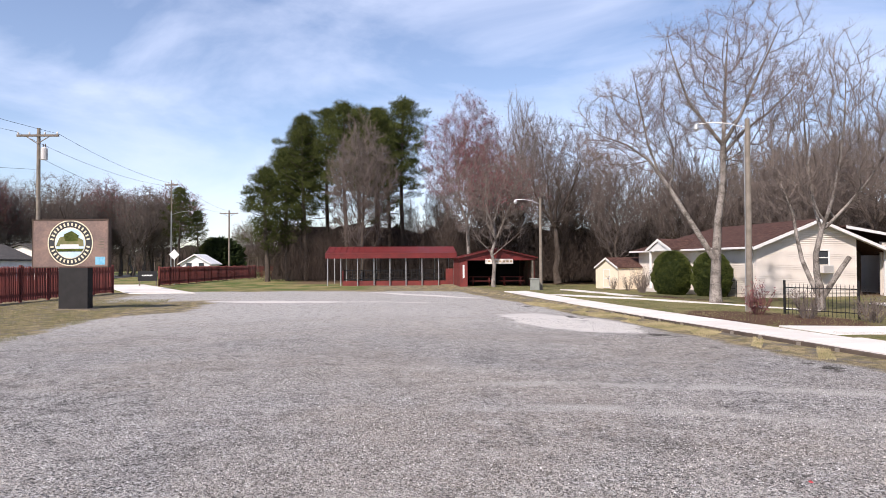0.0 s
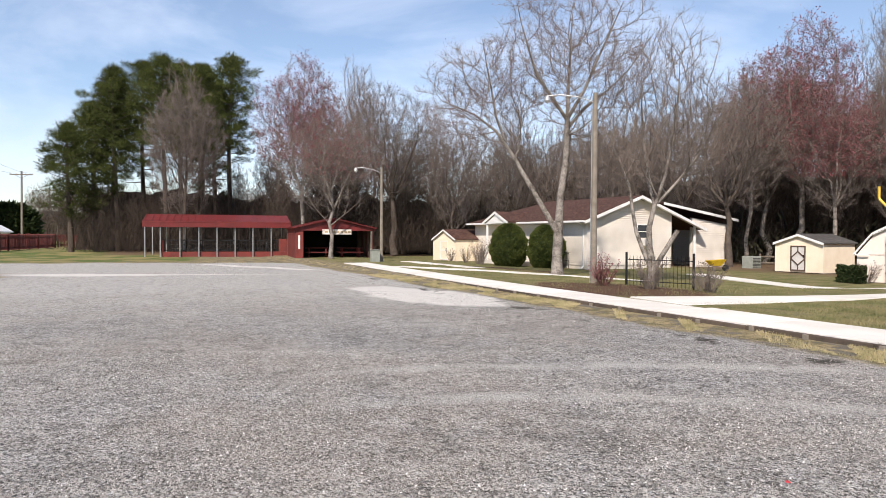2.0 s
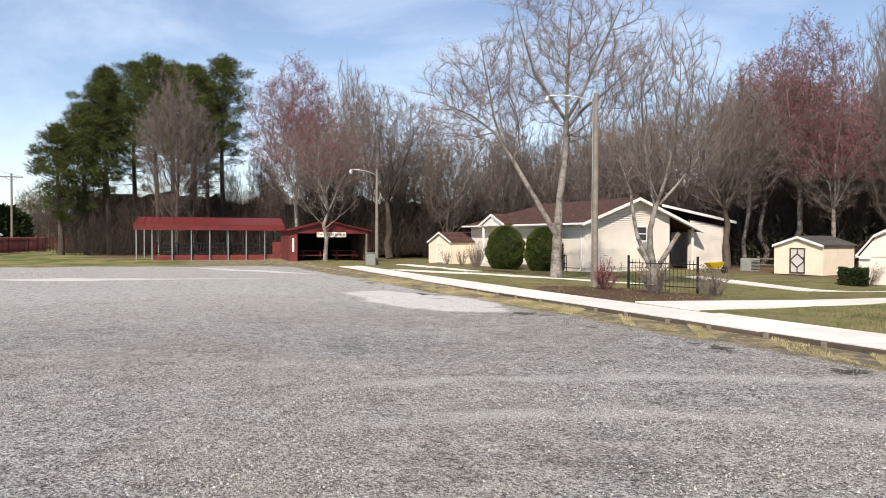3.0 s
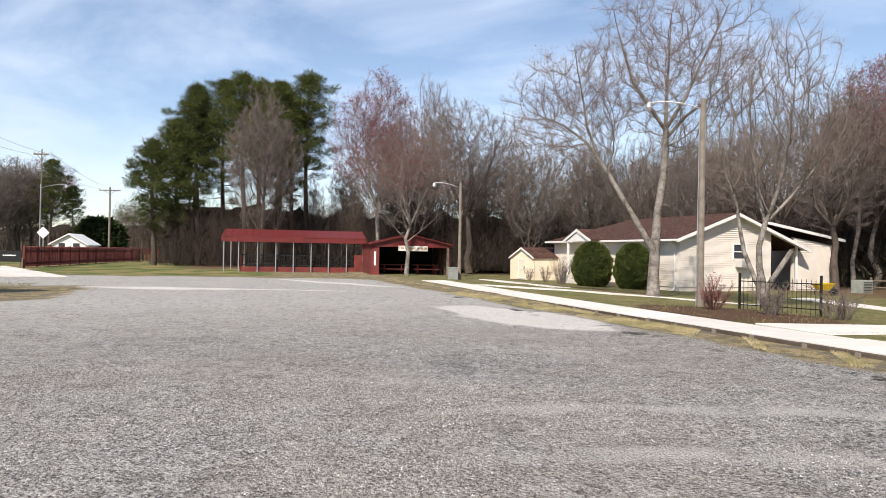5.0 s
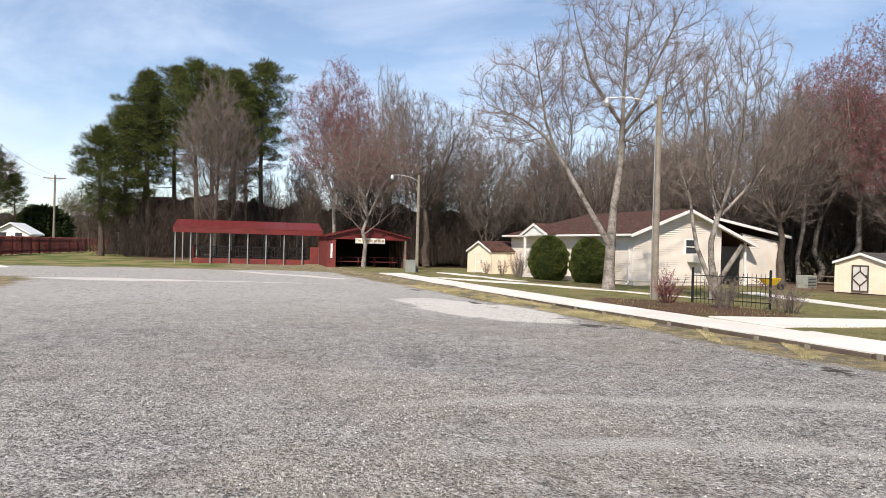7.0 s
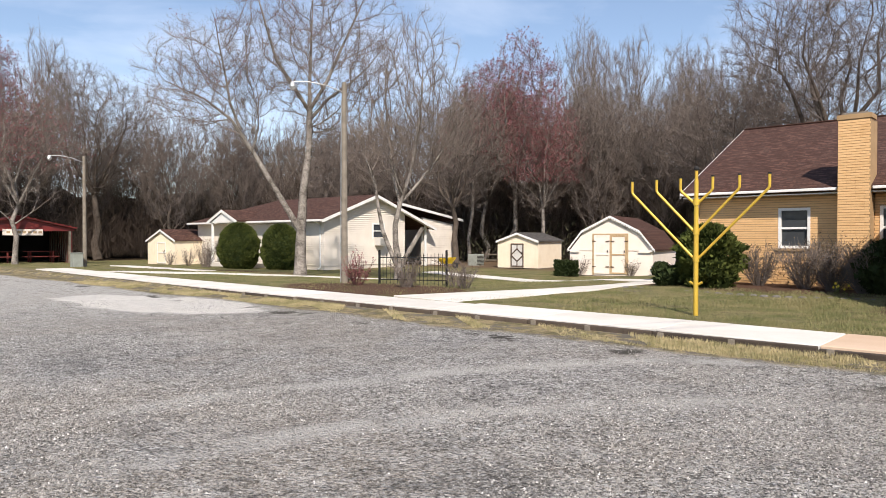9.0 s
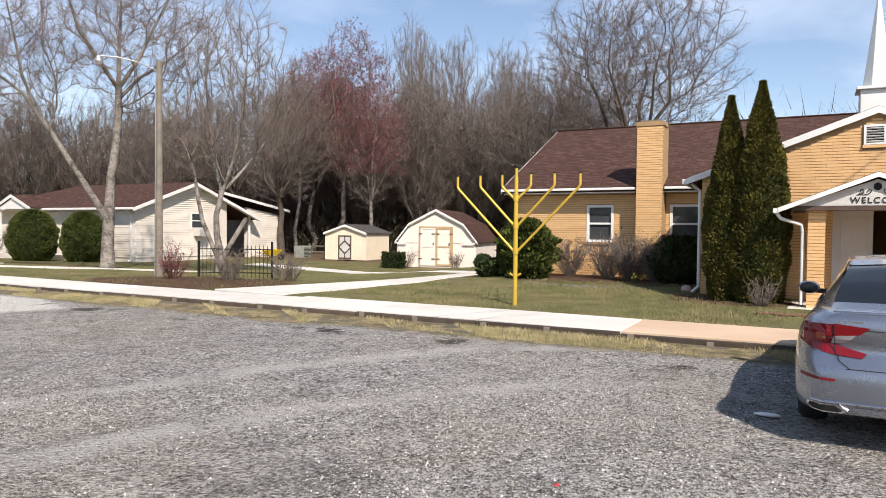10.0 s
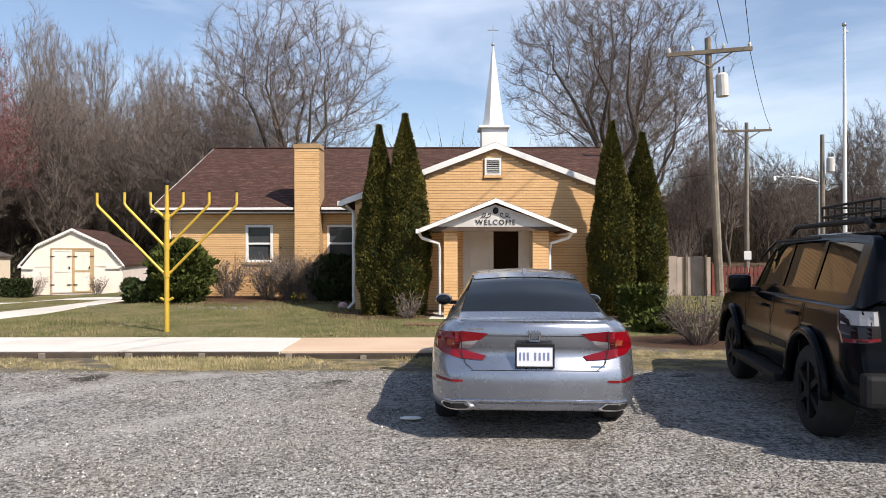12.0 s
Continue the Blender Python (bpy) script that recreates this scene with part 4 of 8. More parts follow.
    part("front_window", boxes((XL + 6.02, Y0 + 0.0, 0.62, XL + 7.38, Y0 + 0.03, 1.88)), "window_glass", h)


house()


def window_unit():
    a = thing("air_conditioner", pose(-31.55, 29.3, 1.10), "pale grey window air conditioner on the gable wall", "air conditioner")
    part("body", boxes((-0.05, -0.35, 0, 0.42, 0.35, 0.46), bevel=0.02), "door_grey", a)
    part("grille", boxes(*[(0.421, -0.3, 0.06 + 0.06 * i, 0.43, 0.3, 0.085 + 0.06 * i) for i in range(6)]), "steel", a)


window_unit()


def railing(x, y):
    r = thing("handrail", pose(x, y, -0.28), "black tubular handrail beside the house steps", "handrail")
    part("rail", rods(([(0, 0, 0), (0, 0, 0.95), (-2.6, 0, 0.95 + 0.18), (-2.6, 0, 0.1)], 0.025)), "black_metal", r)
    part("mid_rail", rods(([(0, 0, 0.5), (-2.6, 0, 0.62)], 0.018)), "black_metal", r)
    for f in (0.9, 1.8):
        part("baluster", rods(([(-f, 0, 0), (-f, 0, 0.95 + 0.07 * f)], 0.018)), "black_metal", r)


railing(-32.3, 24.2)


# ---- sheds ----
def plank_door(parent, x0, x1, z0, z1, y, face, trim, style):
    d = part("door", boxes((x0, y - 0.03, z0, x1, y - 0.004, z1), bevel=0.004), face, parent)
    t = 0.075
    rows = [(x0, y - 0.05, z0, x0 + t, y - 0.031, z1), (x1 - t, y - 0.05, z0, x1, y - 0.031, z1), (x0 + t, y - 0.05, z0, x1 - t, y - 0.031, z0 + t), (x0 + t, y - 0.05, z1 - t, x1 - t, y - 0.031, z1)]
    rows.append((x0 + t, y - 0.05, (z0 + z1) / 2 - t / 2, x1 - t, y - 0.031, (z0 + z1) / 2 + t / 2)) if style == "bar" else None
    part("door_trim", boxes(*rows), trim, d)
    if style == "diamond":
        cx, cz, rx, rz = (x0 + x1) / 2, (z0 + z1) / 2, (x1 - x0) / 2 - 0.02, (z1 - z0) * 0.27
        bm = bmesh.new()
        pts = [(cx, cz + rz), (cx + rx, cz), (cx, cz - rz), (cx - rx, cz)]
        for i in range(4):
            (ax, az), (bx, bz) = pts[i], pts[(i + 1) % 4]
            L = math.hypot(bx - ax, bz - az)
            box(bm, 0, -0.0095, -0.035, L, 0.0095, 0.035, m=Matrix.Translation((ax, y - 0.043, az)) @ Matrix.Rotation(-math.atan2(bz - az, bx - ax), 4, "Y"))
        box(bm, cx - 0.03, y - 0.05, z0 + t, cx + 0.03, y - 0.033, cz - rz)
        box(bm, cx - 0.03, y - 0.05, cz + rz, cx + 0.03, y - 0.033, z1 - t)
        part("cross_brace", bm, trim, d)
    part("latch", boxes((x1 - 0.12, y - 0.075, (z0 + z1) / 2 + 0.1, x1 - 0.08, y - 0.051, (z0 + z1) / 2 + 0.2)), "black_metal", d)
    return d


def gable_shed(m, w, dep, eave, apex, wall, roof, label, door):
    s = thing("garden_shed", m, label, "shed")
    h = w / 2
    part("shed_body", prism([(-h, 0.05), (h, 0.05), (h, eave), (0, apex - 0.08), (-h, eave)], "y", 0, dep), wall, s)
    k = (apex - eave) / h
    for sg in (-1, 1):
        xe, ze = sg * (h + 0.12), apex - k * (h + 0.12)
        part("roof", prism([(0, apex - 0.02), (xe, ze - 0.02), (xe, ze + 0.05), (0, apex + 0.05)], "y", -0.12, dep + 0.12), roof, s)
        white_trim(s, "rake_board", prism([(0, apex - 0.1), (xe, ze - 0.1), (xe, ze + 0.03), (0, apex + 0.03)], "y", -0.15, -0.122))
    for x in (-h, h):
        part("corner_board", boxes((x - 0.05, -0.02, 0.05, x + 0.05, -0.003, eave - 0.06)), "white_paint" if wall != "cream_shed" else wall, s)
    # grooves between the wall boards
    n = int(w / 0.3)
    part("batten", boxes(*[(-h + (i + 1) * w / (n + 1) - 0.008, -0.008, 0.1, -h + (i + 1) * w / (n + 1) + 0.008, -0.001, eave - 0.05) for i in range(n)]), wall, s)
    for x in (-h, h - 0.12):
        part("skid", boxes((x, 0.02, -0.15, x + 0.12, dep, 0.049)), "old_wood", s)
    if door == "diamond":
        plank_door(s, -0.48, 0.42, 0.12, min(1.55, eave - 0.04), 0, "door_grey", "trim_dark", "diamond")
    elif door:
        plank_door(s, -0.5, 0.5, 0.12, 1.6, 0, wall, "white_paint", "bar")
    return s


gable_shed(pose(-24.75, 34.5, -0.32, 0, 0, 6), 2.75, 3.2, 1.72, 2.18, "cream_shed", "shingle_grey", "small cream garden shed with dark diamond-braced door", "diamond")
gable_shed(pose(-46.7, 22.7, -0.32, 0, 0, 8), 3.1, 3.4, 1.75, 2.45, "cream_shed", "shingle_brown", "small cream shed with brown shingle roof", "plain")


def barn_shed():
    s = thing("barn_shed", pose(-16.3, 30.4, -0.32, 0, 0, 12), "pale barn-shaped shed with tan double doors and brown gambrel roof", "shed")
    W, K, EV, KZ, AZ, D = 2.15, 1.42, 1.28, 2.20, 2.92, 5.2
    prof = [(-W, EV), (-K, KZ), (0, AZ), (K, KZ), (W, EV)]
    part("front_wall", prism([(-W + 0.1, 0.05), (W - 0.1, 0.05), (W - 0.1, EV)] + [(a * 0.97, b - 0.05) for a, b in prof[::-1]] + [(-W + 0.1, EV)], "y", 0, 0.1), "pale_shed", s)
    part("rear_wall", prism([(-W + 0.1, 0.05), (W - 0.1, 0.05), (W - 0.1, EV)] + [(a * 0.97, b - 0.05) for a, b in prof[::-1]] + [(-W + 0.1, EV)], "y", D - 0.1, D), "pale_shed", s)
    for x in (-W + 0.1, W - 0.2):
        part("side_wall", boxes((x, 0.101, 0.05, x + 0.1, D - 0.101, EV + 0.02)), "pale_shed", s)
    for (a, b), (c, d) in zip(prof, prof[1:]):
        part("roof", prism([(a, b - 0.02), (c, d - 0.02), (c, d + 0.06), (a, b + 0.06)], "y", -0.1, D + 0.1), "shingle_brown", s, "brown shingle roof slope")
        L = math.hypot(c - a, d - b)
        n = max(4, int(L / 0.13))
        bm = bmesh.new()
        slab(bm, [(a, b - 0.085), (c, d - 0.085), (c, d + 0.05), (a, b + 0.05)], "y", -0.13, -0.102)
        part("rake_board", bm, "white_paint", s, "white scalloped rake trim")
        bm = bmesh.new()
        for i in range(n):
            f = (i + 0.5) / n
            x, z = a + (c - a) * f, b + (d - b) * f - 0.055
            bmesh.ops.create_cone(bm, cap_ends=True, segments=8, radius1=0.02, radius2=0.02, depth=0.02, matrix=pose(x, -0.142, z, 90))
        tagged(part("dentil", bm, "trim_dark", s), kind="stuff")
    for x in (-W, W - 0.75):
        part("corner_trim", boxes((x + 0.02, -0.14, EV - 0.05, x + 0.63, -0.105, EV + 0.02)), "white_paint", s)
    part("sill_board", boxes((-W + 0.08, -0.03, -0.1, W - 0.08, -0.002, 0.049), (W - 0.12, -0.001, -0.1, W - 0.09, D, 0.049)), "old_wood", s)
    for sg, (a, b) in ((-1, (-0.80, -0.02)), (1, (0.02, 0.80))):
        d = plank_door(s, a, b, 0.14, 2.02, 0, "pale_shed", "door_tan" if sg > 0 else "pale_shed", "bar")
    part("door_trim", boxes((-0.88, -0.05, 0.08, -0.805, -0.003, 2.1), (0.805, -0.05, 0.08, 0.88, -0.003, 2.1), (-0.80, -0.05, 2.03, 0.80, -0.003, 2.1), (-0.019, -0.055, 0.14, 0.019, -0.032, 2.02)), "door_tan", s)
    for x in (-0.8, -0.12, 0.12, 0.8):
        for z in (0.45, 1.7):
            part("hinge", boxes((x - 0.09, -0.065, z, x + 0.09, -0.052, z + 0.05)), "trim_dark", s)
    return s


barn_shed()


# ---- red shelters ----
def open_shelter():
    XF, XB, Y0, Y1 = -52.0, -58.0, 1.3, 11.65
    s = placed("picnic_shelter", -55, 6.5, 0, "long open shelter with red metal roof on thin posts", "shelter")
    bm = bmesh.new()
    slab(bm, [(XF + 0.25, 2.62), ((XF + XB) / 2, 3.22), (XB - 0.25, 2.62), (XB - 0.25, 2.54), ((XF + XB) / 2, 3.14), (XF + 0.25, 2.54)], "y", Y0 - 0.1, Y1 + 0.1)
    part("roof", bm, "red_metal", s, "ribbed red metal roof")
    for i in range(22):
        y = Y0 + (Y1 - Y0) * i / 21
        part("rib", prism([(XF + 0.255, 2.622), ((XF + XB) / 2, 3.223), ((XF + XB) / 2, 3.26), (XF + 0.255, 2.655)], "y", y - 0.025, y + 0.025), "red_metal", s)
    part("fascia", boxes((XF + 0.24, Y0 - 0.1, 2.20, XF + 0.28, Y1 + 0.1, 2.54)), "red_metal", s)
    part("fascia_strip", boxes((XF + 0.281, Y0 - 0.1, 2.565, XF + 0.30, Y1 + 0.1, 2.60)), "red_paint", s)
    part("fascia", boxes((XB - 0.28, Y0 - 0.1, 2.25, XB - 0.24, Y1 + 0.1, 2.54)), "red_metal", s)
    for y in (Y0 + 0.05, 2.4, 3.75, 5.07, 6.35, 7.65, 8.95, 10.3, Y1 - 0.1):
        for x in (XF, XB):
            part("post", boxes((x - 0.04, y - 0.04, -0.05, x + 0.04, y + 0.04, 2.56), bevel=0.006), "steel", s, "pale steel post")
    # low red wall and dark railing
    part("low_wall", boxes((XF - 0.25, 2.55, -0.05, XF - 0.13, Y1 - 0.15, 0.38)), "red_paint", s, "low red board wall")
    part("low_wall", boxes((XF - 0.9, 2.5, -0.05, XF - 0.26, 2.62, 1.22)), "red_paint", s)
    part("low_wall", boxes((XF - 0.4, Y1 - 0.75, -0.05, XF - 0.28, Y1 - 0.15, 1.35)), "red_paint", s)
    for z in (0.45, 1.20):
        part("railing", boxes((XF - 0.42, 2.64, z, XF - 0.35, Y1 - 0.78, z + 0.08)), "black_metal", s)
    for i in range(41):
        y = 2.68 + i * 0.2
        part("baluster", boxes((XF - 0.41, y, 0.531, XF - 0.36, y + 0.05, 1.199)), "black_metal", s)
    part("deck", boxes((XB, 2.5, -0.06, XF - 0.26, Y1 - 0.1, 0.16)), "old_wood", s)
    s.matrix_world = pose(-52, 6.5, 0, 0, 0, -7.2) @ pose(-3, 0, 0)
    return s


open_shelter()


def picnic_table(x, y, yaw, group, mat="old_wood"):
    t = thing("picnic_table", pose(x, y, 0.16, 0, 0, yaw), "dark weathered picnic table with attached benches", "picnic table", group)
    for i in range(5):
        part("board", boxes((-0.9, -0.36 + 0.147 * i, 0.72, 0.9, -0.23 + 0.147 * i, 0.76)), mat, t)
    for sg in (-1, 1):
        part("bench", boxes((-0.9, sg * 0.68 - 0.13, 0.42, 0.9, sg * 0.68 + 0.13, 0.46)), mat, t)
        part("leg", boxes((sg * 0.6 - 0.04, -0.75, 0.34, sg * 0.6 + 0.04, 0.75, 0.419), (sg * 0.6 - 0.04, -0.5, 0.0, sg * 0.6 + 0.04, -0.42, 0.719), (sg * 0.6 - 0.04, 0.42, 0.0, sg * 0.6 + 0.04, 0.5, 0.719)), mat, t)
    return t


pt = picnic_table(-54.2, 4.2, 90, "tables under the shelter")
for x, y in ((-56.3, 6.2), (-54.0, 7.2), (-56.4, 9.4), (-54.1, 10.1)):
    copy_thing(pt, pose(x, y, 0.16, 0, 0, 90))


def red_carport():
    X, Y0, Y1, XB = -45.3, 10.75, 16.25, -51.3
    s = placed("carport", -48, 13.5, 0, "red metal carport with low gable roof and dark interior", "carport")
    ym = (Y0 + Y1) / 2
    for a, b in ((Y0 - 0.2, ym), (Y1 + 0.2, ym)):
        part("roof", prism([(a, 2.12), (b, 2.80), (b, 2.87), (a, 2.19)], "x", XB - 0.2, X + 0.3), "red_metal", s, "red metal roof slope")
        for i in range(9):
            f = i / 8
            y, z = a + (b - a) * f, 2.19 + 0.68 * f
            part("rib", boxes((XB - 0.2, y - 0.03, z - 0.01, X + 0.3, y + 0.03, z + 0.035)), "red_metal", s)
    part("gable", prism([(Y0 - 0.1, 1.98), (Y1 + 0.1, 1.98), (Y1 + 0.1, 2.13), (ym, 2.79), (Y0 - 0.1, 2.13)], "x", X + 0.05, X + 0.1), "red_metal", s)
    part("side_wall", boxes((XB, Y0, -0.05, X, Y0 + 0.06, 2.2)), "red_paint", s)
    part("side_wall", boxes((XB, Y1 - 0.06, -0.05, X, Y1, 2.2)), "red_paint", s)
    part("front_panel", boxes((X - 0.02, Y0 + 0.061, -0.05, X + 0.04, Y0 + 0.55, 1.98)), "red_paint", s)
    # near-black colour on this wall stands for the shade inside the carport
    part("rear_wall", boxes((XB - 0.06, Y0, -0.05, XB - 0.001, Y1, 2.3), ), "dark", s)
    part("notice", boxes((X + 0.042, Y0 + 0.2, 0.7, X + 0.05, Y0 + 0.33, 1.65)), "white_paint", s, "narrow white notice")
    part("post", boxes((X - 0.04, Y1 - 0.2, -0.05, X + 0.06, Y1 - 0.08, 2.0)), "pole_wood", s)
    for i in range(12):
        part("stud", boxes((XB + 0.3 + 0.5 * i, Y1 - 0.11, -0.05, XB + 0.35 + 0.5 * i, Y1 - 0.061, 2.1)), "old_wood", s)
    b = part("banner", boxes((X + 0.11, ym - 0.9, 1.72, X + 0.125, ym + 1.15, 2.08)), "pale_shed", s, "faded yellow banner with unreadable writing")
    part("writing", boxes(*[(X + 0.126, ym - 0.7 + 0.27 * i, 1.84, X + 0.13, ym - 0.52 + 0.27 * i, 1.97) for i in range(7)]), "door_tan", b)
    # lapped boards on the side that faces the shelter
    for k in range(9):
        part("side_board", boxes((XB + 0.02, Y0 - 0.02, 0.02 + 0.24 * k, X - 0.02, Y0 - 0.002, 0.24 + 0.24 * k), bevel=0.006), "red_paint", s)
    s.matrix_world = pose(-45.3, 13.5, 0, 0, 0, -7.2) @ pose(-2.7, 0, 0)
    return s


red_carport()
ct = picnic_table(-47.0, 12.7, 75, "tables in the carport", "red_paint")
tagged(ct, "dark red picnic table at the carport's mouth")
ct.matrix_world = pose(-47.0, 12.7, 0, 0, 0, 75)
copy_thing(ct, pose(-46.6, 15.0, 0, 0, 0, 80))


# ---- plants ----
def tubes_mesh(branches, sides):
    """One array of tapered tubes; branches: (points, radii) of equal length n."""
    P = np.array([b[0] for b in branches], dtype=np.float64)
    R = np.array([b[1] for b in branches], dtype=np.float64)
    nb, n, _ = P.shape
    D = np.gradient(P, axis=1)
    D /= np.linalg.norm(D, axis=2, keepdims=True) + 1e-9
    ref = np.where(np.abs(D[:, :1, 2:3]) < 0.9, np.array([0, 0, 1.0]), np.array([1.0, 0, 0]))
    S = np.cross(D, np.broadcast_to(ref, D.shape))
    S /= np.linalg.norm(S, axis=2, keepdims=True) + 1e-9
    U = np.cross(D, S)
    a = 2 * np.pi * np.arange(sides) / sides
    V = P[:, :, None] + R[:, :, None, None] * (np.cos(a)[None, None, :, None] * S[:, :, None] + np.sin(a)[None, None, :, None] * U[:, :, None])
    idx = np.arange(nb * n * sides).reshape(nb, n, sides)
    nxt = np.roll(idx, -1, axis=2)
    F = np.stack([idx[:, :-1], nxt[:, :-1], nxt[:, 1:], idx[:, 1:]], -1).reshape(-1, 4)
    return V.reshape(-1, 3), F


def join(chunks):
    vs, fs, k = [], [], 0
    for v, f in chunks:
        vs.append(v)
        fs.append(f + k)
        k += len(v)
    return np.concatenate(vs), np.concatenate(fs)


def envelope(r, count, *balls):
    """Points inside the ellipsoids (x, y, z, rx, ry, rz, share), denser towards their skins."""
    out = []
    for cx, cy, cz, rx, ry, rz, share in balls:
        k = int(count * share)
        d = r.normal(0, 1, (k, 3))
        d /= np.linalg.norm(d, axis=1, keepdims=True)
        lump = 1 + 0.10 * np.sin(3 * d[:, :1] + 5 * d[:, 1:2] + 9 * r.random()) + 0.08 * np.sin(7 * d[:, 2:3] + 4 * d[:, :1])
        out.append(np.array((cx, cy, cz)) + d * lump * r.random((k, 1)) ** 0.42 * np.array((rx, ry, rz)) * 1.07)
    return np.concatenate(out)


class Growth:
    """A tree that grows from given limbs through points of its crown: each point joins where the way to the root stays short."""

    def __init__(self, seed):
        self.r = np.random.default_rng(seed)
        self.chains, self.P, self.parent = [], [], []

    def limb(self, pts, rads, at=-1):
        """A main limb; at: the node it leaves, else the root."""
        pts = np.array(pts, float)
        k = len(self.P)
        self.chains.append((pts, np.array(rads, float)))
        fine = np.concatenate([np.linspace(a, b, 4, endpoint=False) for a, b in zip(pts, pts[1:])] + [pts[-1:]])
        self.P += list(fine)
        self.parent += [at] + list(range(k, k + len(fine) - 1))
        return len(self.P) - 1

    def nearest(self, p):
        return int(np.argmin(np.linalg.norm(np.array(self.P) - np.array(p), axis=1)))

    def fill(self, pts, bias=0.45, upright=0.7, fall=0.9, clear=0.0):
        """Join the points to the limbs; upright below 1 makes steep runs cheap, fall makes drooping ones dear."""
        n0 = len(self.P)
        P = np.concatenate([np.array(self.P), pts])
        n = len(P)
        way = np.zeros(n)
        par = np.full(n, -1)
        par[:n0] = self.parent
        for i in range(n0):
            if par[i] >= 0:
                way[i] = way[par[i]] + np.linalg.norm(P[i] - P[par[i]])
        sc = np.array((1, 1, upright))
        best, who, dist = np.full(n, 1e9), np.full(n, -1), np.zeros(n)
        free = np.ones(n, bool)
        free[:n0] = False

        def offer(i):
            d = np.linalg.norm((P - P[i]) * sc, axis=1)
            c = d + bias * way[i] * 0.35 + fall * np.maximum(0, P[i, 2] - P[:, 2] + 0.15 * d)
            m = free & (c < best)
            best[m], who[m], dist[m] = c[m], i, d[m]
        for i in range(n0):
            if P[i, 2] >= clear:
                offer(i)
        for _ in range(n - n0):
            i = int(np.argmin(np.where(free, best, 1e8)))
            free[i], par[i] = False, who[i]
            way[i] = way[who[i]] + np.linalg.norm(P[i] - P[who[i]])
            offer(i)
        # weights from the tips down, then smoother runs
        count = np.ones(n)
        for i in np.argsort(-way):
            if par[i] >= 0:
                count[par[i]] += count[i]
        new_p = P.copy()
        main = np.full(n, -1)
        for i in range(n0, n):
            if main[par[i]] < 0 or count[i] > count[main[par[i]]]:
                main[par[i]] = i
        for _ in range(2):
            for i in range(n0, n):
                if main[i] >= 0:
                    new_p[i] = 0.5 * P[i] + 0.25 * (P[par[i]] + P[main[i]])
            P = new_p.copy()
        self.n0, self.pts, self.par, self.count = n0, P, par, count
        return self

    def parts(self, tree, bark, twig, tip=0.008, thick=0.30, twigs=9, length=0.7, width=0.006, rise_=0.25, bud=None, buds=0, bud_size=0.08, bud_from=0.0, power=0.355):
        r, P, par, n0 = self.r, self.pts, self.par, self.n0
        rad = np.minimum(tip * self.count ** power, thick)
        idx = np.arange(n0, len(P))
        a, b = P[par[idx]], P[idx]
        rb = rad[idx]
        ra = np.minimum(rad[par[idx]], rb * 1.5)
        big = rb > 0.028
        mid = (a + b) / 2 + r.normal(0, 0.035, a.shape) * np.linalg.norm(b - a, axis=1, keepdims=True)
        def tubes(mask, sides):
            return tubes_mesh([(q, w) for q, w in zip(np.stack([a[mask], mid[mask], b[mask]], 1), np.stack([ra[mask], (ra[mask] + rb[mask]) / 2, rb[mask]], 1))], sides)
        low = [tubes_mesh([(p, w)], 9) for p, w in self.chains]
        if big.any():
            low.append(tubes(big, 5))
        raw("trunk", *join(low), bark, tree, smooth=True)
        v, f = tubes(~big, 3)
        chunks = [(v, np.concatenate([f[:, (0, 1, 2)], f[:, (0, 2, 3)]]))]
        # two orders of fine twigs along the thin runs
        thin = np.where(rb < 0.026)[0]
        pick = np.repeat(thin, twigs)
        t = r.random((len(pick), 1))
        p = a[pick] + (b[pick] - a[pick]) * t
        d = b[pick] - a[pick]
        d = d / (np.linalg.norm(d, axis=1, keepdims=True) + 1e-9)
        e = d * 0.8 + r.normal(0, 0.5, d.shape) + np.array((0, 0, rise_))
        e /= np.linalg.norm(e, axis=1, keepdims=True)
        q = p + e * length * r.uniform(0.35, 1.2, (len(pick), 1))
        p2 = p + (q - p) * r.uniform(0.3, 0.8, (len(pick), 1))
        e2 = e * 0.7 + r.normal(0, 0.5, e.shape) + np.array((0, 0, rise_))
        e2 /= np.linalg.norm(e2, axis=1, keepdims=True)
        q2 = p2 + e2 * length * 0.55 * r.uniform(0.4, 1.1, (len(pick), 1))
        A, B = np.concatenate([p, p2]), np.concatenate([q, q2])
        w = np.cross(B - A, r.normal(0, 1, A.shape))
        w *= width / (np.linalg.norm(w, axis=1, keepdims=True) + 1e-9)
        chunks.append((np.stack([A - w, A + w, B], 1).reshape(-1, 3), np.arange(len(A) * 3).reshape(-1, 3)))
        raw("crown", *join(chunks), twig, tree, "bare twigs")
        if bud:
            tips = B[B[:, 2] > bud_from]
            c = tips[r.integers(0, len(tips), buds)] + r.normal(0, 0.05, (buds, 3))
            raw("bud_haze", *flakes(c, bud_size, r), bud, tree, "small red buds")


def flakes(centres, size, r, up=0.0, aspect=0.6):
    """Small triangles of random tilt round the centres."""
    n = len(centres)
    a = r.normal(0, 1, (n, 3))
    a[:, 2] += up
    a /= np.linalg.norm(a, axis=1, keepdims=True)
    b = np.cross(a, r.normal(0, 1, (n, 3)))
    b /= np.linalg.norm(b, axis=1, keepdims=True) + 1e-9
    s = size * r.uniform(0.6, 1.4, (n, 1))
    V = np.stack([centres - b * s * aspect * 0.5 - a * s * 0.4, centres + b * s * aspect * 0.5 - a * s * 0.4, centres + a * s * 0.7], 1)
    return V.reshape(-1, 3), np.arange(n * 3).reshape(n, 3)


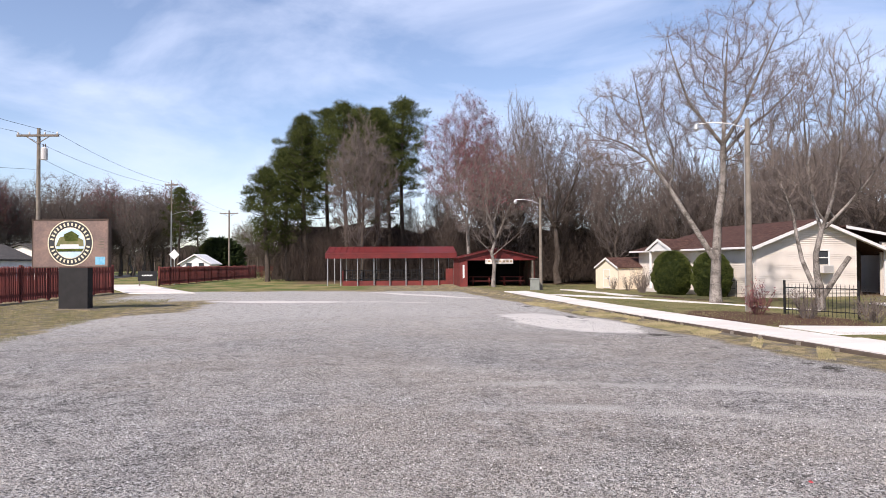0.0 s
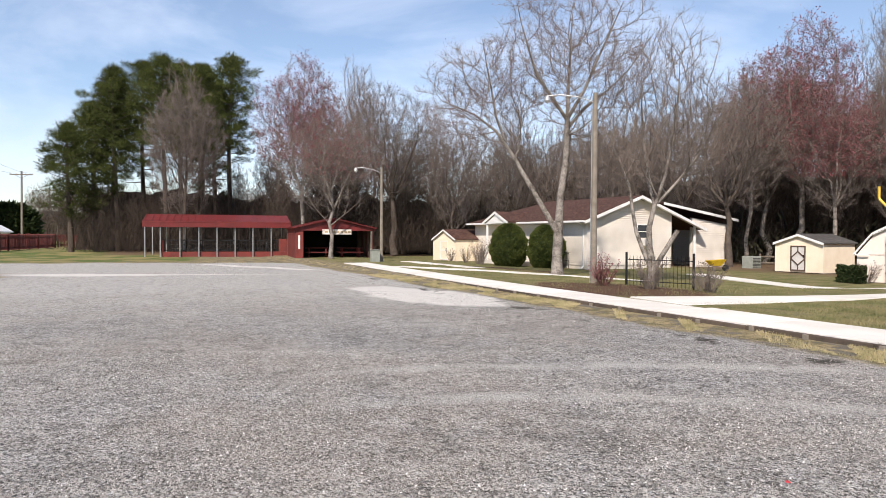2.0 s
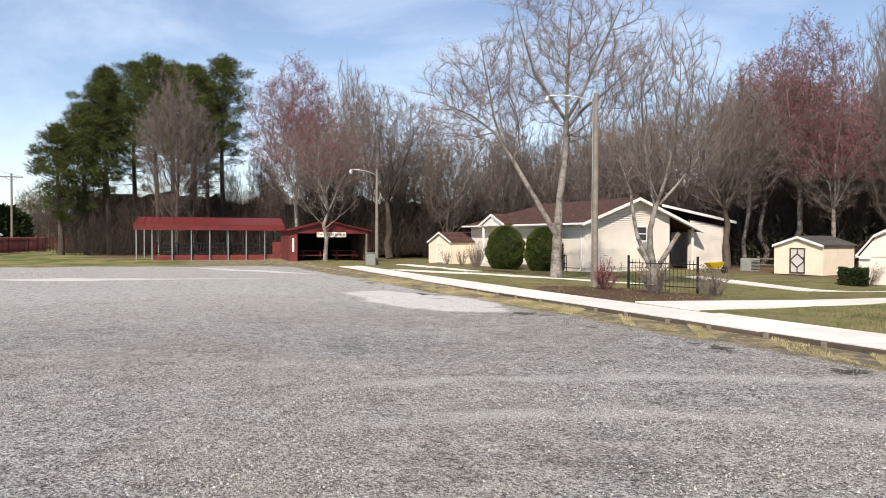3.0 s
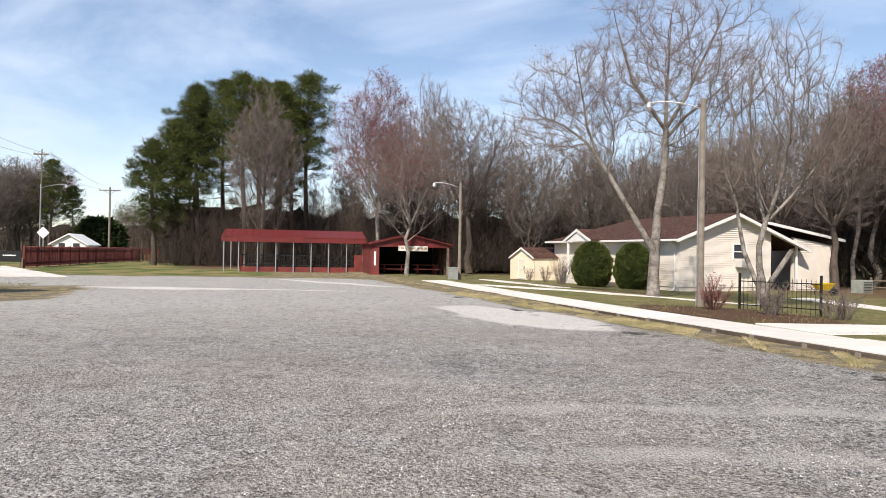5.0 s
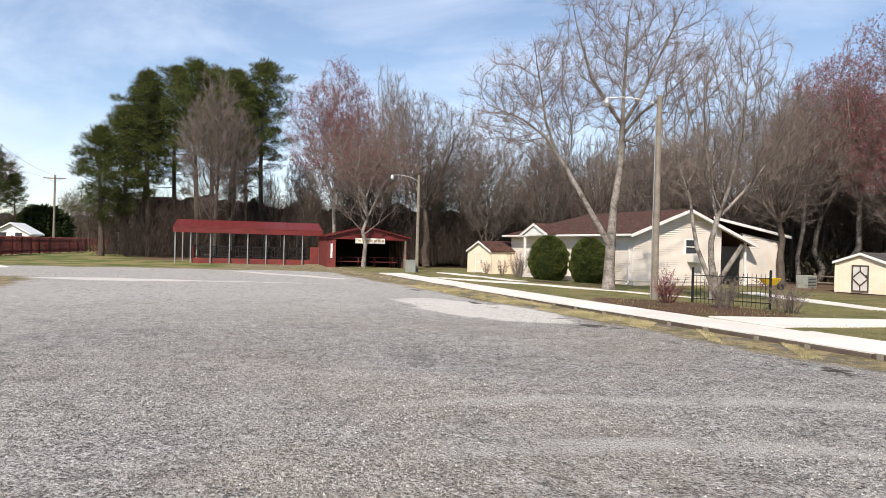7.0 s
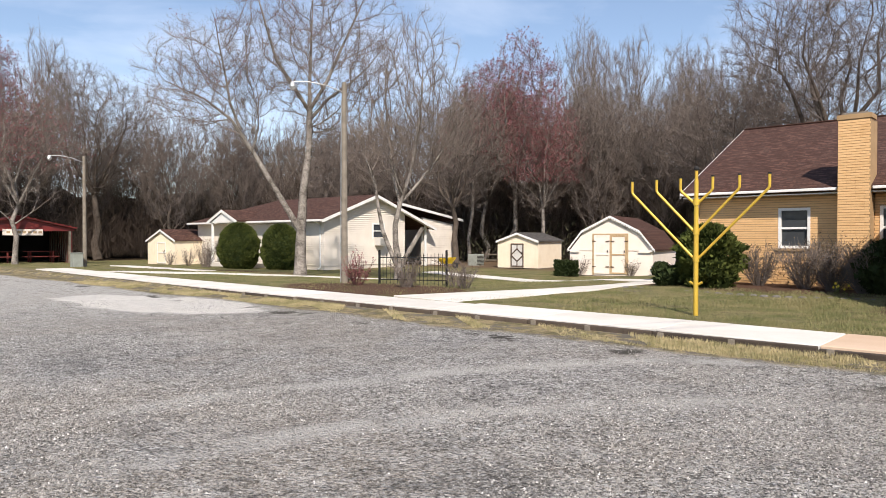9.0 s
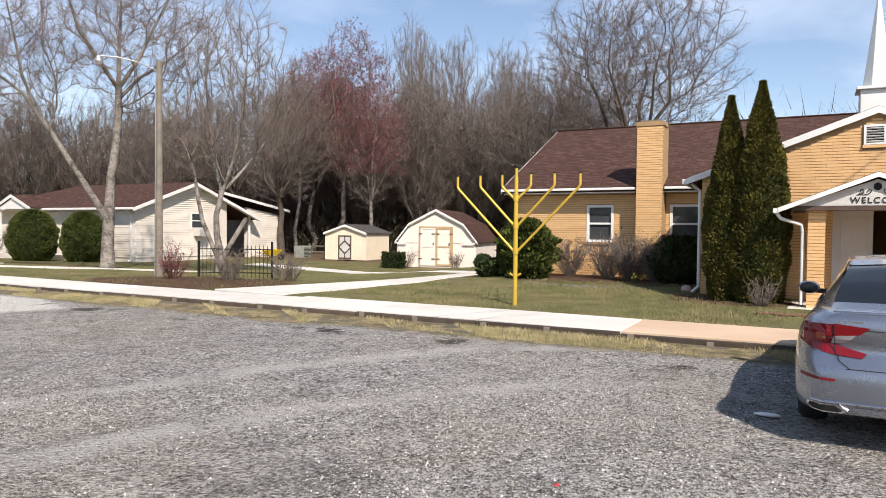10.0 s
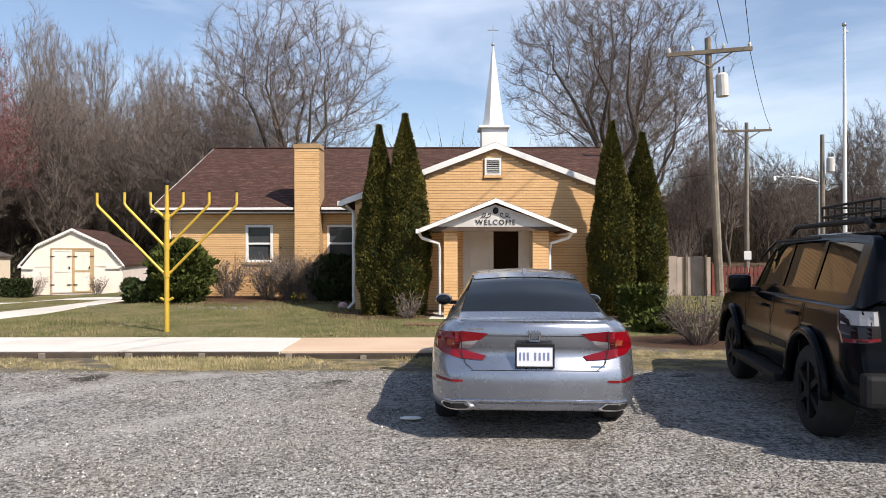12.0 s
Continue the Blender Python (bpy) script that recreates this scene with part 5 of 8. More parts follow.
def bare_tree(name, m, label, seed, H, R, nodes, clear=0.25, fork=0.5, rad=0.22, stems=3, squat=1.0, bark="bark", twig="twig", upright=0.85, bias=0.6, group="bare trees", offset=(0, 0), **more):
    """A leafless tree H high with a crown R across to each side; its trunk parts into stems at the part fork of its height."""
    t = thing(name, m, label, "tree", group)
    g = Growth(seed)
    r = g.r
    wob = r.normal(0, 0.012 * H, (6, 2))
    zf = H * fork
    trunk = [(wob[i, 0] * (i > 0), wob[i, 1] * (i > 0), -0.2 + (zf + 0.2) * i / 4) for i in range(5)]
    g.limb(trunk, [rad * 1.35, rad, rad * 0.92, rad * 0.82, rad * 0.66])
    base = len(g.P) - 1
    for k in range(stems):
        a = 2 * math.pi * k / stems + r.uniform(0, 0.8)
        out = R * r.uniform(0.25, 0.5) * (stems > 1)
        top = H * r.uniform(0.78, 0.9)
        p0 = np.array(trunk[-1])
        q = np.array((math.cos(a) * out + offset[0] * 0.5, math.sin(a) * out + offset[1] * 0.5, top))
        rows = [p0 + (q - p0) * f + np.array((math.cos(a), math.sin(a), 0)) * out * 0.35 * math.sin(f * math.pi) + r.normal(0, 0.015 * H, 3) * (0 < f < 1) for f in np.linspace(0, 1, 5)]
        g.limb(rows, [rad * s for s in (0.5, 0.4, 0.29, 0.18, 0.07)] if stems > 1 else [rad * s for s in (0.64, 0.5, 0.36, 0.22, 0.07)], base)
    z0 = H * clear
    c = (H + z0) / 2 + 0.04 * H * squat
    pts = envelope(r, nodes, (offset[0], offset[1], c, R, R * 0.95, (H - z0) / 2 * 0.98, 0.75), (offset[0], offset[1], H * 0.68, R * 0.92, R * 0.9, H * 0.26, 0.25))
    pts = pts[(pts[:, 2] > z0) & (np.hypot(pts[:, 0], pts[:, 1]) < R * (0.35 + 1.6 * (pts[:, 2] - z0) / (H - z0)))]
    g.fill(pts, bias, upright, 0.9, z0 * 0.75)
    g.parts(t, bark, twig, thick=rad * 0.55, **more)
    return t


def yard_tree():
    """The big forked tree in the yard: a leaning limb, and a stem that opens into a fan."""
    t = thing("yard_tree", pose(-22.9, 16.9, -0.05, 0, 0, 57.5), "large bare tree with pale mottled forked trunk in the yard", "tree", "bare trees")
    g = Growth(41)
    stem = g.limb([(0, 0, -0.2), (0.0, 0, 0.9), (0.05, 0.02, 2.1), (0.12, -0.05, 3.5), (0.35, -0.1, 5.2), (0.38, -0.1, 6.9)], (0.30, 0.225, 0.20, 0.155, 0.135, 0.115))
    for pts, rads, at in (
        ([(0.0, 0, 1.9), (-0.75, 0.1, 3.2), (-1.85, 0.3, 5.1), (-2.7, 0.6, 6.4), (-3.7, 0.9, 7.2), (-5.2, 1.2, 7.9)], (0.135, 0.11, 0.088, 0.06, 0.04, 0.018), (0, 0, 1.9)),
        ([(0.38, -0.1, 6.7), (-0.2, -0.5, 7.5), (-0.95, -0.9, 8.5), (-1.3, -1.1, 9.6), (-1.6, -1.3, 10.6), (-1.75, -1.4, 11.3)], (0.08, 0.07, 0.055, 0.04, 0.025, 0.010), None),
        ([(0.38, -0.1, 6.8), (0.42, 0.3, 8.0), (0.5, 0.6, 9.4), (0.55, 0.8, 10.5), (0.6, 0.9, 11.3), (0.65, 1.0, 11.9)], (0.085, 0.07, 0.052, 0.036, 0.022, 0.010), None),
        ([(0.4, -0.1, 6.8), (1.05, -0.4, 7.9), (1.6, -0.6, 9.2), (2.1, -0.7, 10.3), (2.4, -0.7, 11.0), (2.6, -0.7, 11.5)], (0.08, 0.065, 0.05, 0.036, 0.022, 0.010), None),
        ([(0.4, -0.1, 6.4), (1.2, 0.5, 7.4), (2.2, 0.9, 8.2), (3.0, 1.1, 9.0), (3.5, 1.2, 9.7), (3.8, 1.2, 10.2)], (0.075, 0.06, 0.044, 0.032, 0.02, 0.009), None),
        ([(-2.3, 0.5, 5.9), (-2.7, 0.3, 7.0), (-2.9, 0.0, 8.2), (-3.1, -0.2, 9.2), (-3.2, -0.3, 9.9), (-3.3, -0.4, 10.3)], (0.055, 0.047, 0.036, 0.026, 0.016, 0.008), (-2.2, 0.45, 5.7)),
    ):
        g.limb(pts, rads, stem if at is None else g.nearest(at))
    pts = envelope(g.r, 2000, (0.7, 0, 9.4, 3.8, 3.0, 3.2, 0.62), (-3.2, 0.5, 8.0, 2.8, 2.2, 2.3, 0.34), (-4.7, 0.9, 6.6, 1.4, 1.2, 1.6, 0.04))
    g.fill(pts, 0.55, 0.95, 0.6, 5.0)
    g.parts(t, "bark_pale", "twig_pale", 0.0055, 0.075, 12, 0.55, 0.0036, 0.15, "bud_red", 5000, 0.045)


def gable_tree():
    t = thing("gable_tree", pose(-19.6, 19.2, -0.15, 0, 0, 50), "bare multi-stemmed tree with a lopped limb beside the house gable", "tree", "bare trees")
    g = Growth(77)
    top = g.limb([(0, 0, -0.2), (0.02, 0, 0.4), (0.0, 0, 0.9), (-0.1, 0, 1.5), (-0.12, 0, 2.2), (0.1, 0, 3.2)], (0.22, 0.17, 0.14, 0.12, 0.105, 0.095))
    low = g.nearest((0, 0, 0.5))
    for pts, rads, at in (
        ([(0, 0, 0.5), (-0.3, 0.1, 1.2), (-0.6, 0.2, 2.0), (-0.75, 0.2, 2.8), (-0.9, 0.3, 3.9), (-1.3, 0.3, 5.0)], (0.10, 0.09, 0.08, 0.068, 0.055, 0.02), low),
        ([(0.1, 0, 3.1), (0.5, -0.2, 4.4), (0.75, -0.3, 5.8), (0.9, -0.4, 7.2), (0.95, -0.4, 8.2), (0.95, -0.4, 9.0)], (0.075, 0.06, 0.046, 0.034, 0.02, 0.01), top),
        ([(0.1, 0, 3.0), (-0.2, 0.3, 4.3), (-0.35, 0.5, 5.8), (-0.45, 0.6, 7.2), (-0.45, 0.7, 8.2), (-0.5, 0.7, 8.9)], (0.07, 0.058, 0.045, 0.034, 0.02, 0.01), top),
        ([(0.2, 0, 3.2), (0.9, 0.3, 4.0), (1.6, 0.5, 4.9), (2.2, 0.6, 5.9), (2.6, 0.6, 6.7), (2.8, 0.6, 7.4)], (0.062, 0.052, 0.04, 0.03, 0.02, 0.01), top),
    ):
        g.limb(pts, rads, at)
    g.chains.append((np.array([(0.0, 0, 0.4), (0.4, 0.1, 1.1), (0.75, 0.2, 1.7), (1.0, 0.3, 2.1)]), np.array((0.11, 0.10, 0.095, 0.09))))
    pts = envelope(g.r, 1300, (0.35, 0, 7.2, 2.4, 2.1, 3.1, 0.75), (-0.6, 0.2, 5.2, 1.7, 1.5, 1.7, 0.12), (2.0, 0.4, 6.0, 1.4, 1.2, 1.6, 0.13))
    g.fill(pts, 0.6, 0.75, 0.8, 3.4)
    g.parts(t, "bark_pale", "twig_pale", 0.0055, 0.055, 11, 0.5, 0.0034, 0.35)


yard_tree()
gable_tree()

# the maple in front of the carport
bare_tree("maple_tree", pose(-44.6, 13.0, 0, 0, 0, 20), "bare maple with reddish twig ends before the carport", 5, 10.2, 3.6, 1100, 0.24, 0.34, 0.15, 4, twig="twig_pale", bark="bark_pale", upright=0.95, tip=0.0065,
          twigs=8, length=0.55, width=0.006, rise_=0.1, bud="bud_red", buds=3500, bud_size=0.075, bud_from=5.5)

# patterns of woodland tree, then copies of them
oak = bare_tree("bare_tree", pose(-9.9, 44.8, -0.3), "tall bare deciduous tree with dense rounded crown", 11, 17.8, 6.2, 3000, 0.28, 0.34, 0.34, 6, twig="twig", upright=1.0, tip=0.0075, twigs=11, length=0.8, width=0.006, rise_=0.15)
slim = bare_tree("bare_tree", pose(-70.9, 23.3, 0), "tall slim bare deciduous tree", 12, 20.0, 2.5, 900, 0.30, 0.55, 0.20, 2, twig="twig_pale", bark="bark_pale", upright=0.55, bias=0.7, tip=0.0065, twigs=10, length=0.9, width=0.0075, rise_=0.5)
dense = bare_tree("bare_tree", pose(-60.2, 4.7, 0), "bare brown tree with fine dense twigs", 13, 14.4, 3.3, 1900, 0.14, 0.4, 0.17, 3, twig="twig", upright=0.8, tip=0.007, twigs=11, length=0.75, width=0.0075, rise_=0.3)
redm = bare_tree("red_maple", pose(-30.5, 42.1, -0.3), "bare maple with dark red budding twigs", 14, 15.8, 4.2, 2000, 0.26, 0.34, 0.22, 4, twig="twig", bark="bark_pale", upright=0.95, tip=0.007, twigs=9, length=0.7, width=0.007, rise_=0.2, bud="bud_red", buds=20000, bud_size=0.10, bud_from=8.0)
sapling = bare_tree("bare_sapling", pose(-26.0, 52.0, -0.3), "slender bare sapling in the wood", 15, 13.0, 1.5, 420, 0.25, 0.6, 0.10, 1, twig="twig", upright=0.55, bias=0.7, twigs=9, length=0.8, width=0.008, rise_=0.5, group="saplings in the wood")
young = bare_tree("bare_sapling", pose(-41.0, 47.0, -0.3), "young bare tree in the wood", 16, 12.0, 2.1, 560, 0.2, 0.45, 0.11, 2, twig="twig_pale", upright=0.7, bias=0.6, twigs=9, length=0.8, width=0.008, rise_=0.35, group="saplings in the wood")
for proto, h0, rows in (
    (oak, 17.8, ((10.2, 43.0, 19.5), (14.5, 50, 16.0), (-15.6, 43.0, 11.7), (-58.3, 23.0, 14.8), (-31.5, 36.5, 11.6), (-39.5, 40.0, 12.5))),
    (slim, 20.0, ((-31.5, 53.4, 20.0), (-29.2, 58.9, 20.0), (-23.2, 55.3, 17.5), (-27.9, 50, 17.5), (-35.5, 48, 15.5), (-19.5, 50, 15.5), (-33.5, 40.5, 14.0), (-73, 26, 18), (-18, 56, 17.0), (-40, 52, 14.5), (-47, 40, 12.0), (-13, 55, 14.5))),
    (dense, 14.4, ((-63.5, 17.5, 13.5), (-60.7, 27.7, 12.0), (-53.9, 32.5, 11.5), (-52.8, 26.5, 11.0), (-44, 36, 10.5), (-24.5, 44, 12.0), (-21.0, 46, 11.5), (-26.5, 47.5, 13.0), (-37, 44, 12.0), (-50, 44, 11), (31.6, 84, 14), (38, 80, 13), (42.2, 68, 15), (47.4, 88, 12), (52, 75, 14), (27, 75, 12))),
    (redm, 15.8, ((-56.9, 13.9, 15.8), (-34.2, 43.1, 14.0), (-27.5, 41.5, 11.5))),
):
    for i, (x, y, h) in enumerate(rows):
        s = h / h0
        copy_thing(proto, pose(x, y, -0.3 if y > 30 else 0, 0, 0, (i * 77 + 31) % 360) @ Matrix.Diagonal((s * (0.9 + 0.05 * (i % 4)), s, s, 1)))


def wood_copies(line, depth, count, low, high, seed):
    """Saplings scattered along the edge of the wood."""
    r = random.Random(seed)
    for i in range(count):
        f = (i + r.random()) / count * (len(line) - 1)
        k = min(int(f), len(line) - 2)
        (ax, ay), (bx, by) = line[k], line[k + 1]
        x, y = ax + (bx - ax) * (f - k) + r.uniform(-depth, depth), ay + (by - ay) * (f - k) + r.uniform(-depth, depth)
        proto, h0 = ((sapling, 13.0), (young, 12.0))[i % 2]
        s = r.uniform(low, high) / h0
        copy_thing(proto, pose(x, y, -0.3 if y > 30 else 0, r.uniform(-4, 4), r.uniform(-4, 4), r.uniform(0, 360)) @ Matrix.Diagonal((s * 1.1, s * 1.1, s, 1)))


wood_copies([(-58, 36), (-46, 44), (-30, 49), (-15, 51)], 4, 54, 8, 14, 1)
wood_copies([(-9, 56), (4, 58), (18, 62)], 4, 14, 6.5, 8.5, 4)
wood_copies([(-70, 12), (-64, 20), (-60, 30), (-52, 38)], 3, 26, 8, 12, 2)
wood_copies([(22, 62), (40, 60), (56, 44)], 4, 14, 8, 13, 3)


def pine(m, seed, H, start=0.42, wide=0.2, label="tall pine with dark needles high on a bare trunk"):
    """A pine: a long stem, level limbs, and rounded tufts of needles that thicken towards a domed top."""
    t = thing("pine_tree", m, label, "tree", "pines behind the shelter")
    r = np.random.default_rng(seed)
    n = 8
    pts = [np.array((0.012 * H * math.sin(i * 0.7 + seed), 0.012 * H * math.cos(i * 0.6), H * 0.97 * i / (n - 1) - 0.1)) for i in range(n)]
    rads = [0.26 * (1 - 0.88 * i / (n - 1)) + 0.02 for i in range(n)]
    limbs, tufts, size = [], [], []
    for k in range(58):
        f = start + (0.97 - start) * (k / 57) ** 0.8
        z = f * (n - 1)
        i = min(int(z), n - 2)
        p = pts[i] + (pts[i + 1] - pts[i]) * (z - i)
        u = (f - start) / (1 - start)
        L = H * wide * (0.55 + 0.65 * math.sin(min(1.0, u * 1.5) * math.pi / 2)) * max(0.16, 1 - u ** 2.6) * r.uniform(0.55, 1.1)
        a = k * 2.4 + r.uniform(-0.4, 0.4)
        d = np.array((math.cos(a), math.sin(a), 0.05 + 0.55 * u + r.uniform(-0.12, 0.12)))
        q = [p + d * L * j / 3 + np.array((0, 0, -0.06 * L * math.sin(j / 3 * math.pi))) for j in range(4)]
        limbs.append((q, [0.055, 0.042, 0.028, 0.012]))
        if u < 0.12 and r.random() < 0.6:
            continue
        for j in range(2 + int(2 * u + L * 0.8)):
            s = r.uniform(0.3, 1.05)
            tufts.append(p + d * L * s + r.normal(0, 0.10 * L + 0.12, 3) * np.array((1, 1, 0.5)))
            size.append(r.uniform(0.32, 0.68))
    tufts, size = np.array(tufts), np.array(size)
    raw("trunk", *join([tubes_mesh([(pts, rads)], 8), tubes_mesh(limbs, 4)]), "bark", t, smooth=True)
    per = 100
    d = r.normal(0, 1, (len(tufts) * per, 3))
    d /= np.linalg.norm(d, axis=1, keepdims=True)
    c = np.repeat(tufts, per, 0) + d * (np.repeat(size, per) * r.random(len(d)) ** 0.4)[:, None] * np.array((1, 1, 0.55))
    out = d + np.array((0, 0, 0.35)) + r.normal(0, 0.35, d.shape)
    out /= np.linalg.norm(out, axis=1, keepdims=True)
    w = np.cross(out, r.normal(0, 1, d.shape))
    w *= 0.019 / (np.linalg.norm(w, axis=1, keepdims=True) + 1e-9)
    V = np.stack([c - w, c + w, c + out * r.uniform(0.22, 0.44, (len(c), 1))], 1).reshape(-1, 3)
    raw("crown", V, np.arange(len(V)).reshape(-1, 3), "needles", t, "dark green needle clumps")
    return t


p1 = pine(pose(-68.3, 3.6, 0), 3, 19.2, 0.46, 0.17)
p2 = pine(pose(-70.4, -0.6, 0), 8, 18.2, 0.34, 0.19)
p3 = pine(pose(-68.6, -4.4, 0), 5, 12.0, 0.2, 0.24, "broad pine with low dark needle boughs")
for i, (proto, x, y, s) in enumerate(((p1, -65.8, 9.3, 1.0), (p2, -76.4, 2.0, 1.12), (p1, -74.1, 7.3, 1.05), (p3, -71.5, -2.4, 1.22), (p2, -64.8, 6.6, 0.98), (p1, -72.0, 5.4, 1.02), (p2, -70.0, 8.4, 0.95), (p2, -73.0, -0.8, 0.98), (p1, -43.0, 64.0, 0.75), (p2, -49.0, 60.0, 0.7))):
    copy_thing(proto, pose(x, y, 0, 0, 0, 70 * i + 40) @ Matrix.Diagonal((s, s, s, 1)))


# ---- thickets and far woods ----
def thicket(name, label, line, depth, height, count, length, width, material, seed, lean=0.5, ground=0.0, kind_="woods"):
    """A tangle of stems and sticks along a line, as deep and as high as told, with an uneven top."""
    r = np.random.default_rng(seed)
    line = np.array(line, float)
    seg = np.linalg.norm(np.diff(line, axis=0), axis=1)
    cum = np.concatenate([[0], np.cumsum(seg)])
    s = r.uniform(0, cum[-1], count)
    x, y = np.interp(s, cum, line[:, 0]), np.interp(s, cum, line[:, 1])
    off = r.uniform(-0.5, 0.5, (count, 2)) * depth
    x, y = x + off[:, 0], y + off[:, 1]
    top = height * (0.72 + 0.20 * np.sin(s * 0.55 + seed) + 0.14 * np.sin(s * 1.7 + 2 * seed) + 0.08 * r.normal(0, 1, count))
    z = top * r.random(count) ** 1.25
    base = np.stack([x, y, z + ground], 1)
    d = r.normal(0, lean, (count, 3))
    d[:, 2] = np.abs(d[:, 2]) + 0.45
    d /= np.linalg.norm(d, axis=1, keepdims=True)
    L = length * r.uniform(0.5, 1.5, (count, 1))
    w = np.cross(d, r.normal(0, 1, (count, 3)))
    w *= width * r.uniform(0.5, 1.5, (count, 1)) / (np.linalg.norm(w, axis=1, keepdims=True) + 1e-9)
    V = np.stack([base - w, base + w, base + d * L], 1).reshape(-1, 3)
    ob = raw(name, V, np.arange(count * 3).reshape(count, 3), material)
    return tagged(ob, label, kind_, kind="stuff")


M["thicket_brown"] = plain("thicket_brown", (0.080, 0.060, 0.048), (0.042, 0.033, 0.028), 0.25, 0.95, 0, 0, 3, spec=0.05, space="world")
M["thicket_olive"] = plain("thicket_olive", (0.060, 0.064, 0.028), (0.045, 0.038, 0.024), 0.2, 0.95, 0, 0, 3, space="world")
M["far_wood"] = plain("far_wood", (0.085, 0.062, 0.052), (0.040, 0.036, 0.024), 0.07, 0.95, 0, 0, 0.6, spec=0.05, space="world")


def tree_mass(name, label, line, height, material, seed, ground=0.0):
    """The close-set body of a wood: a ridge with bulging sides and a ragged top."""
    r = np.random.default_rng(seed)
    line = np.array(line, float)
    seg = np.linalg.norm(np.diff(line, axis=0), axis=1)
    cum = np.concatenate([[0], np.cumsum(seg)])
    n = int(cum[-1] / 0.7)
    s = np.linspace(0, cum[-1], n)
    p = np.stack([np.interp(s, cum, line[:, 0]), np.interp(s, cum, line[:, 1])], 1)
    d = np.gradient(p, axis=0)
    d /= np.linalg.norm(d, axis=1, keepdims=True)
    nrm = np.stack([-d[:, 1], d[:, 0]], 1)
    top = height * (0.88 + 0.06 * np.sin(s * 0.11 + seed) + 0.04 * np.sin(s * 0.37 + 2 * seed) + 0.025 * np.sin(s * 1.3 + seed)) + 0.14 * r.normal(0, 1, n)
    m = 9
    V = np.zeros((n, m, 3))
    for k in range(m):
        u = k / (m - 1) * 2 - 1
        V[:, k, :2] = p + nrm * (u * 3.0 + 0.25 * r.normal(0, 1, n))[:, None]
        V[:, k, 2] = ground - 0.3 + (top * (1 - abs(u) ** 2.2)) + 0.14 * r.normal(0, 1, n) * (abs(u) < 1)
    idx = np.arange(n * m).reshape(n, m)
    F = np.stack([idx[:-1, :-1], idx[1:, :-1], idx[1:, 1:], idx[:-1, 1:]], -1).reshape(-1, 4)
    tagged(raw(name, V, F, material, smooth=True), label, "woods", kind="stuff")


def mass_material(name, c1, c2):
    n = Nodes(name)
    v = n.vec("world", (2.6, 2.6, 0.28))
    # near-black upright streaks paint the shade between brown stems
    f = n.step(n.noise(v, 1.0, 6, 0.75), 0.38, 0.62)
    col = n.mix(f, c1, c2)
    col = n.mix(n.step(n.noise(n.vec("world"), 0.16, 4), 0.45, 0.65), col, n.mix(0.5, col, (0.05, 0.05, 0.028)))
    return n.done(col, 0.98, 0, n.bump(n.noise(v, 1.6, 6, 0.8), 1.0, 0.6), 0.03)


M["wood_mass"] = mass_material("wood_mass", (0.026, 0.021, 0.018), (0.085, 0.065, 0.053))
tree_mass("wood_body", "solid ridge coloured for the gloom among close-set stems deep in the wood", [(-66, 44), (-46, 53), (-28, 60), (-8, 63), (4, 64), (18, 70)], 9.0, "wood_mass", 1, -0.3)
tree_mass("wood_body", "solid ridge coloured for the gloom among close-set stems deep in the wood", [(-80, -3), (-76, 4), (-72, 11), (-68, 22), (-66, 44)], 7.0, "wood_mass", 2)
tree_mass("wood_body", "solid ridge coloured for the gloom of far hardwoods along the road", [(-125, -110), (-150, -60), (-160, -25), (-152, -4), (-146, 8)], 6.5, "wood_mass", 3)
tree_mass("wood_body", "solid ridge coloured for the gloom of far hardwoods beyond the church", [(-40, 74), (0, 82), (30, 100), (56, 102), (85, 74), (104, 30)], 12.0, "wood_mass", 4)
thicket("woodland_edge", "tangled brown undergrowth and saplings behind the yard", [(-60, 38), (-46, 44), (-30, 50), (-14, 53), (0, 54), (16, 58)], 12, 9.0, 100000, 1.2, 0.010, "thicket_brown", 1, 0.6, -0.3)
thicket("woodland_edge", "tangled brown undergrowth and saplings behind the shelters", [(-71, -3), (-68, 3), (-64, 10), (-62, 20), (-58, 32), (-50, 40)], 7, 7.0, 60000, 1.2, 0.010, "thicket_brown", 2, 0.6, 0)
thicket("evergreen_scrub", "olive ivy and evergreen scrub among bare stems", [(-58, 30), (-44, 41), (-30, 46), (-14, 50)], 6, 3.4, 9000, 0.45, 0.05, "thicket_olive", 3, 0.9, -0.3, "shrubs")
thicket("far_woods", "far brown hardwoods beyond the church", [(-40, 66), (-10, 72), (20, 88), (50, 95), (75, 70), (95, 30)], 14, 12.0, 70000, 2.2, 0.028, "far_wood", 5, 0.4, 0)
thicket("far_woods", "far brown hardwoods behind the road", [(95, 30), (100, -40), (60, -90), (-20, -105), (-80, -100), (-125, -95)], 16, 11.0, 16000, 3.0, 0.12, "far_wood", 6, 0.45, 0)


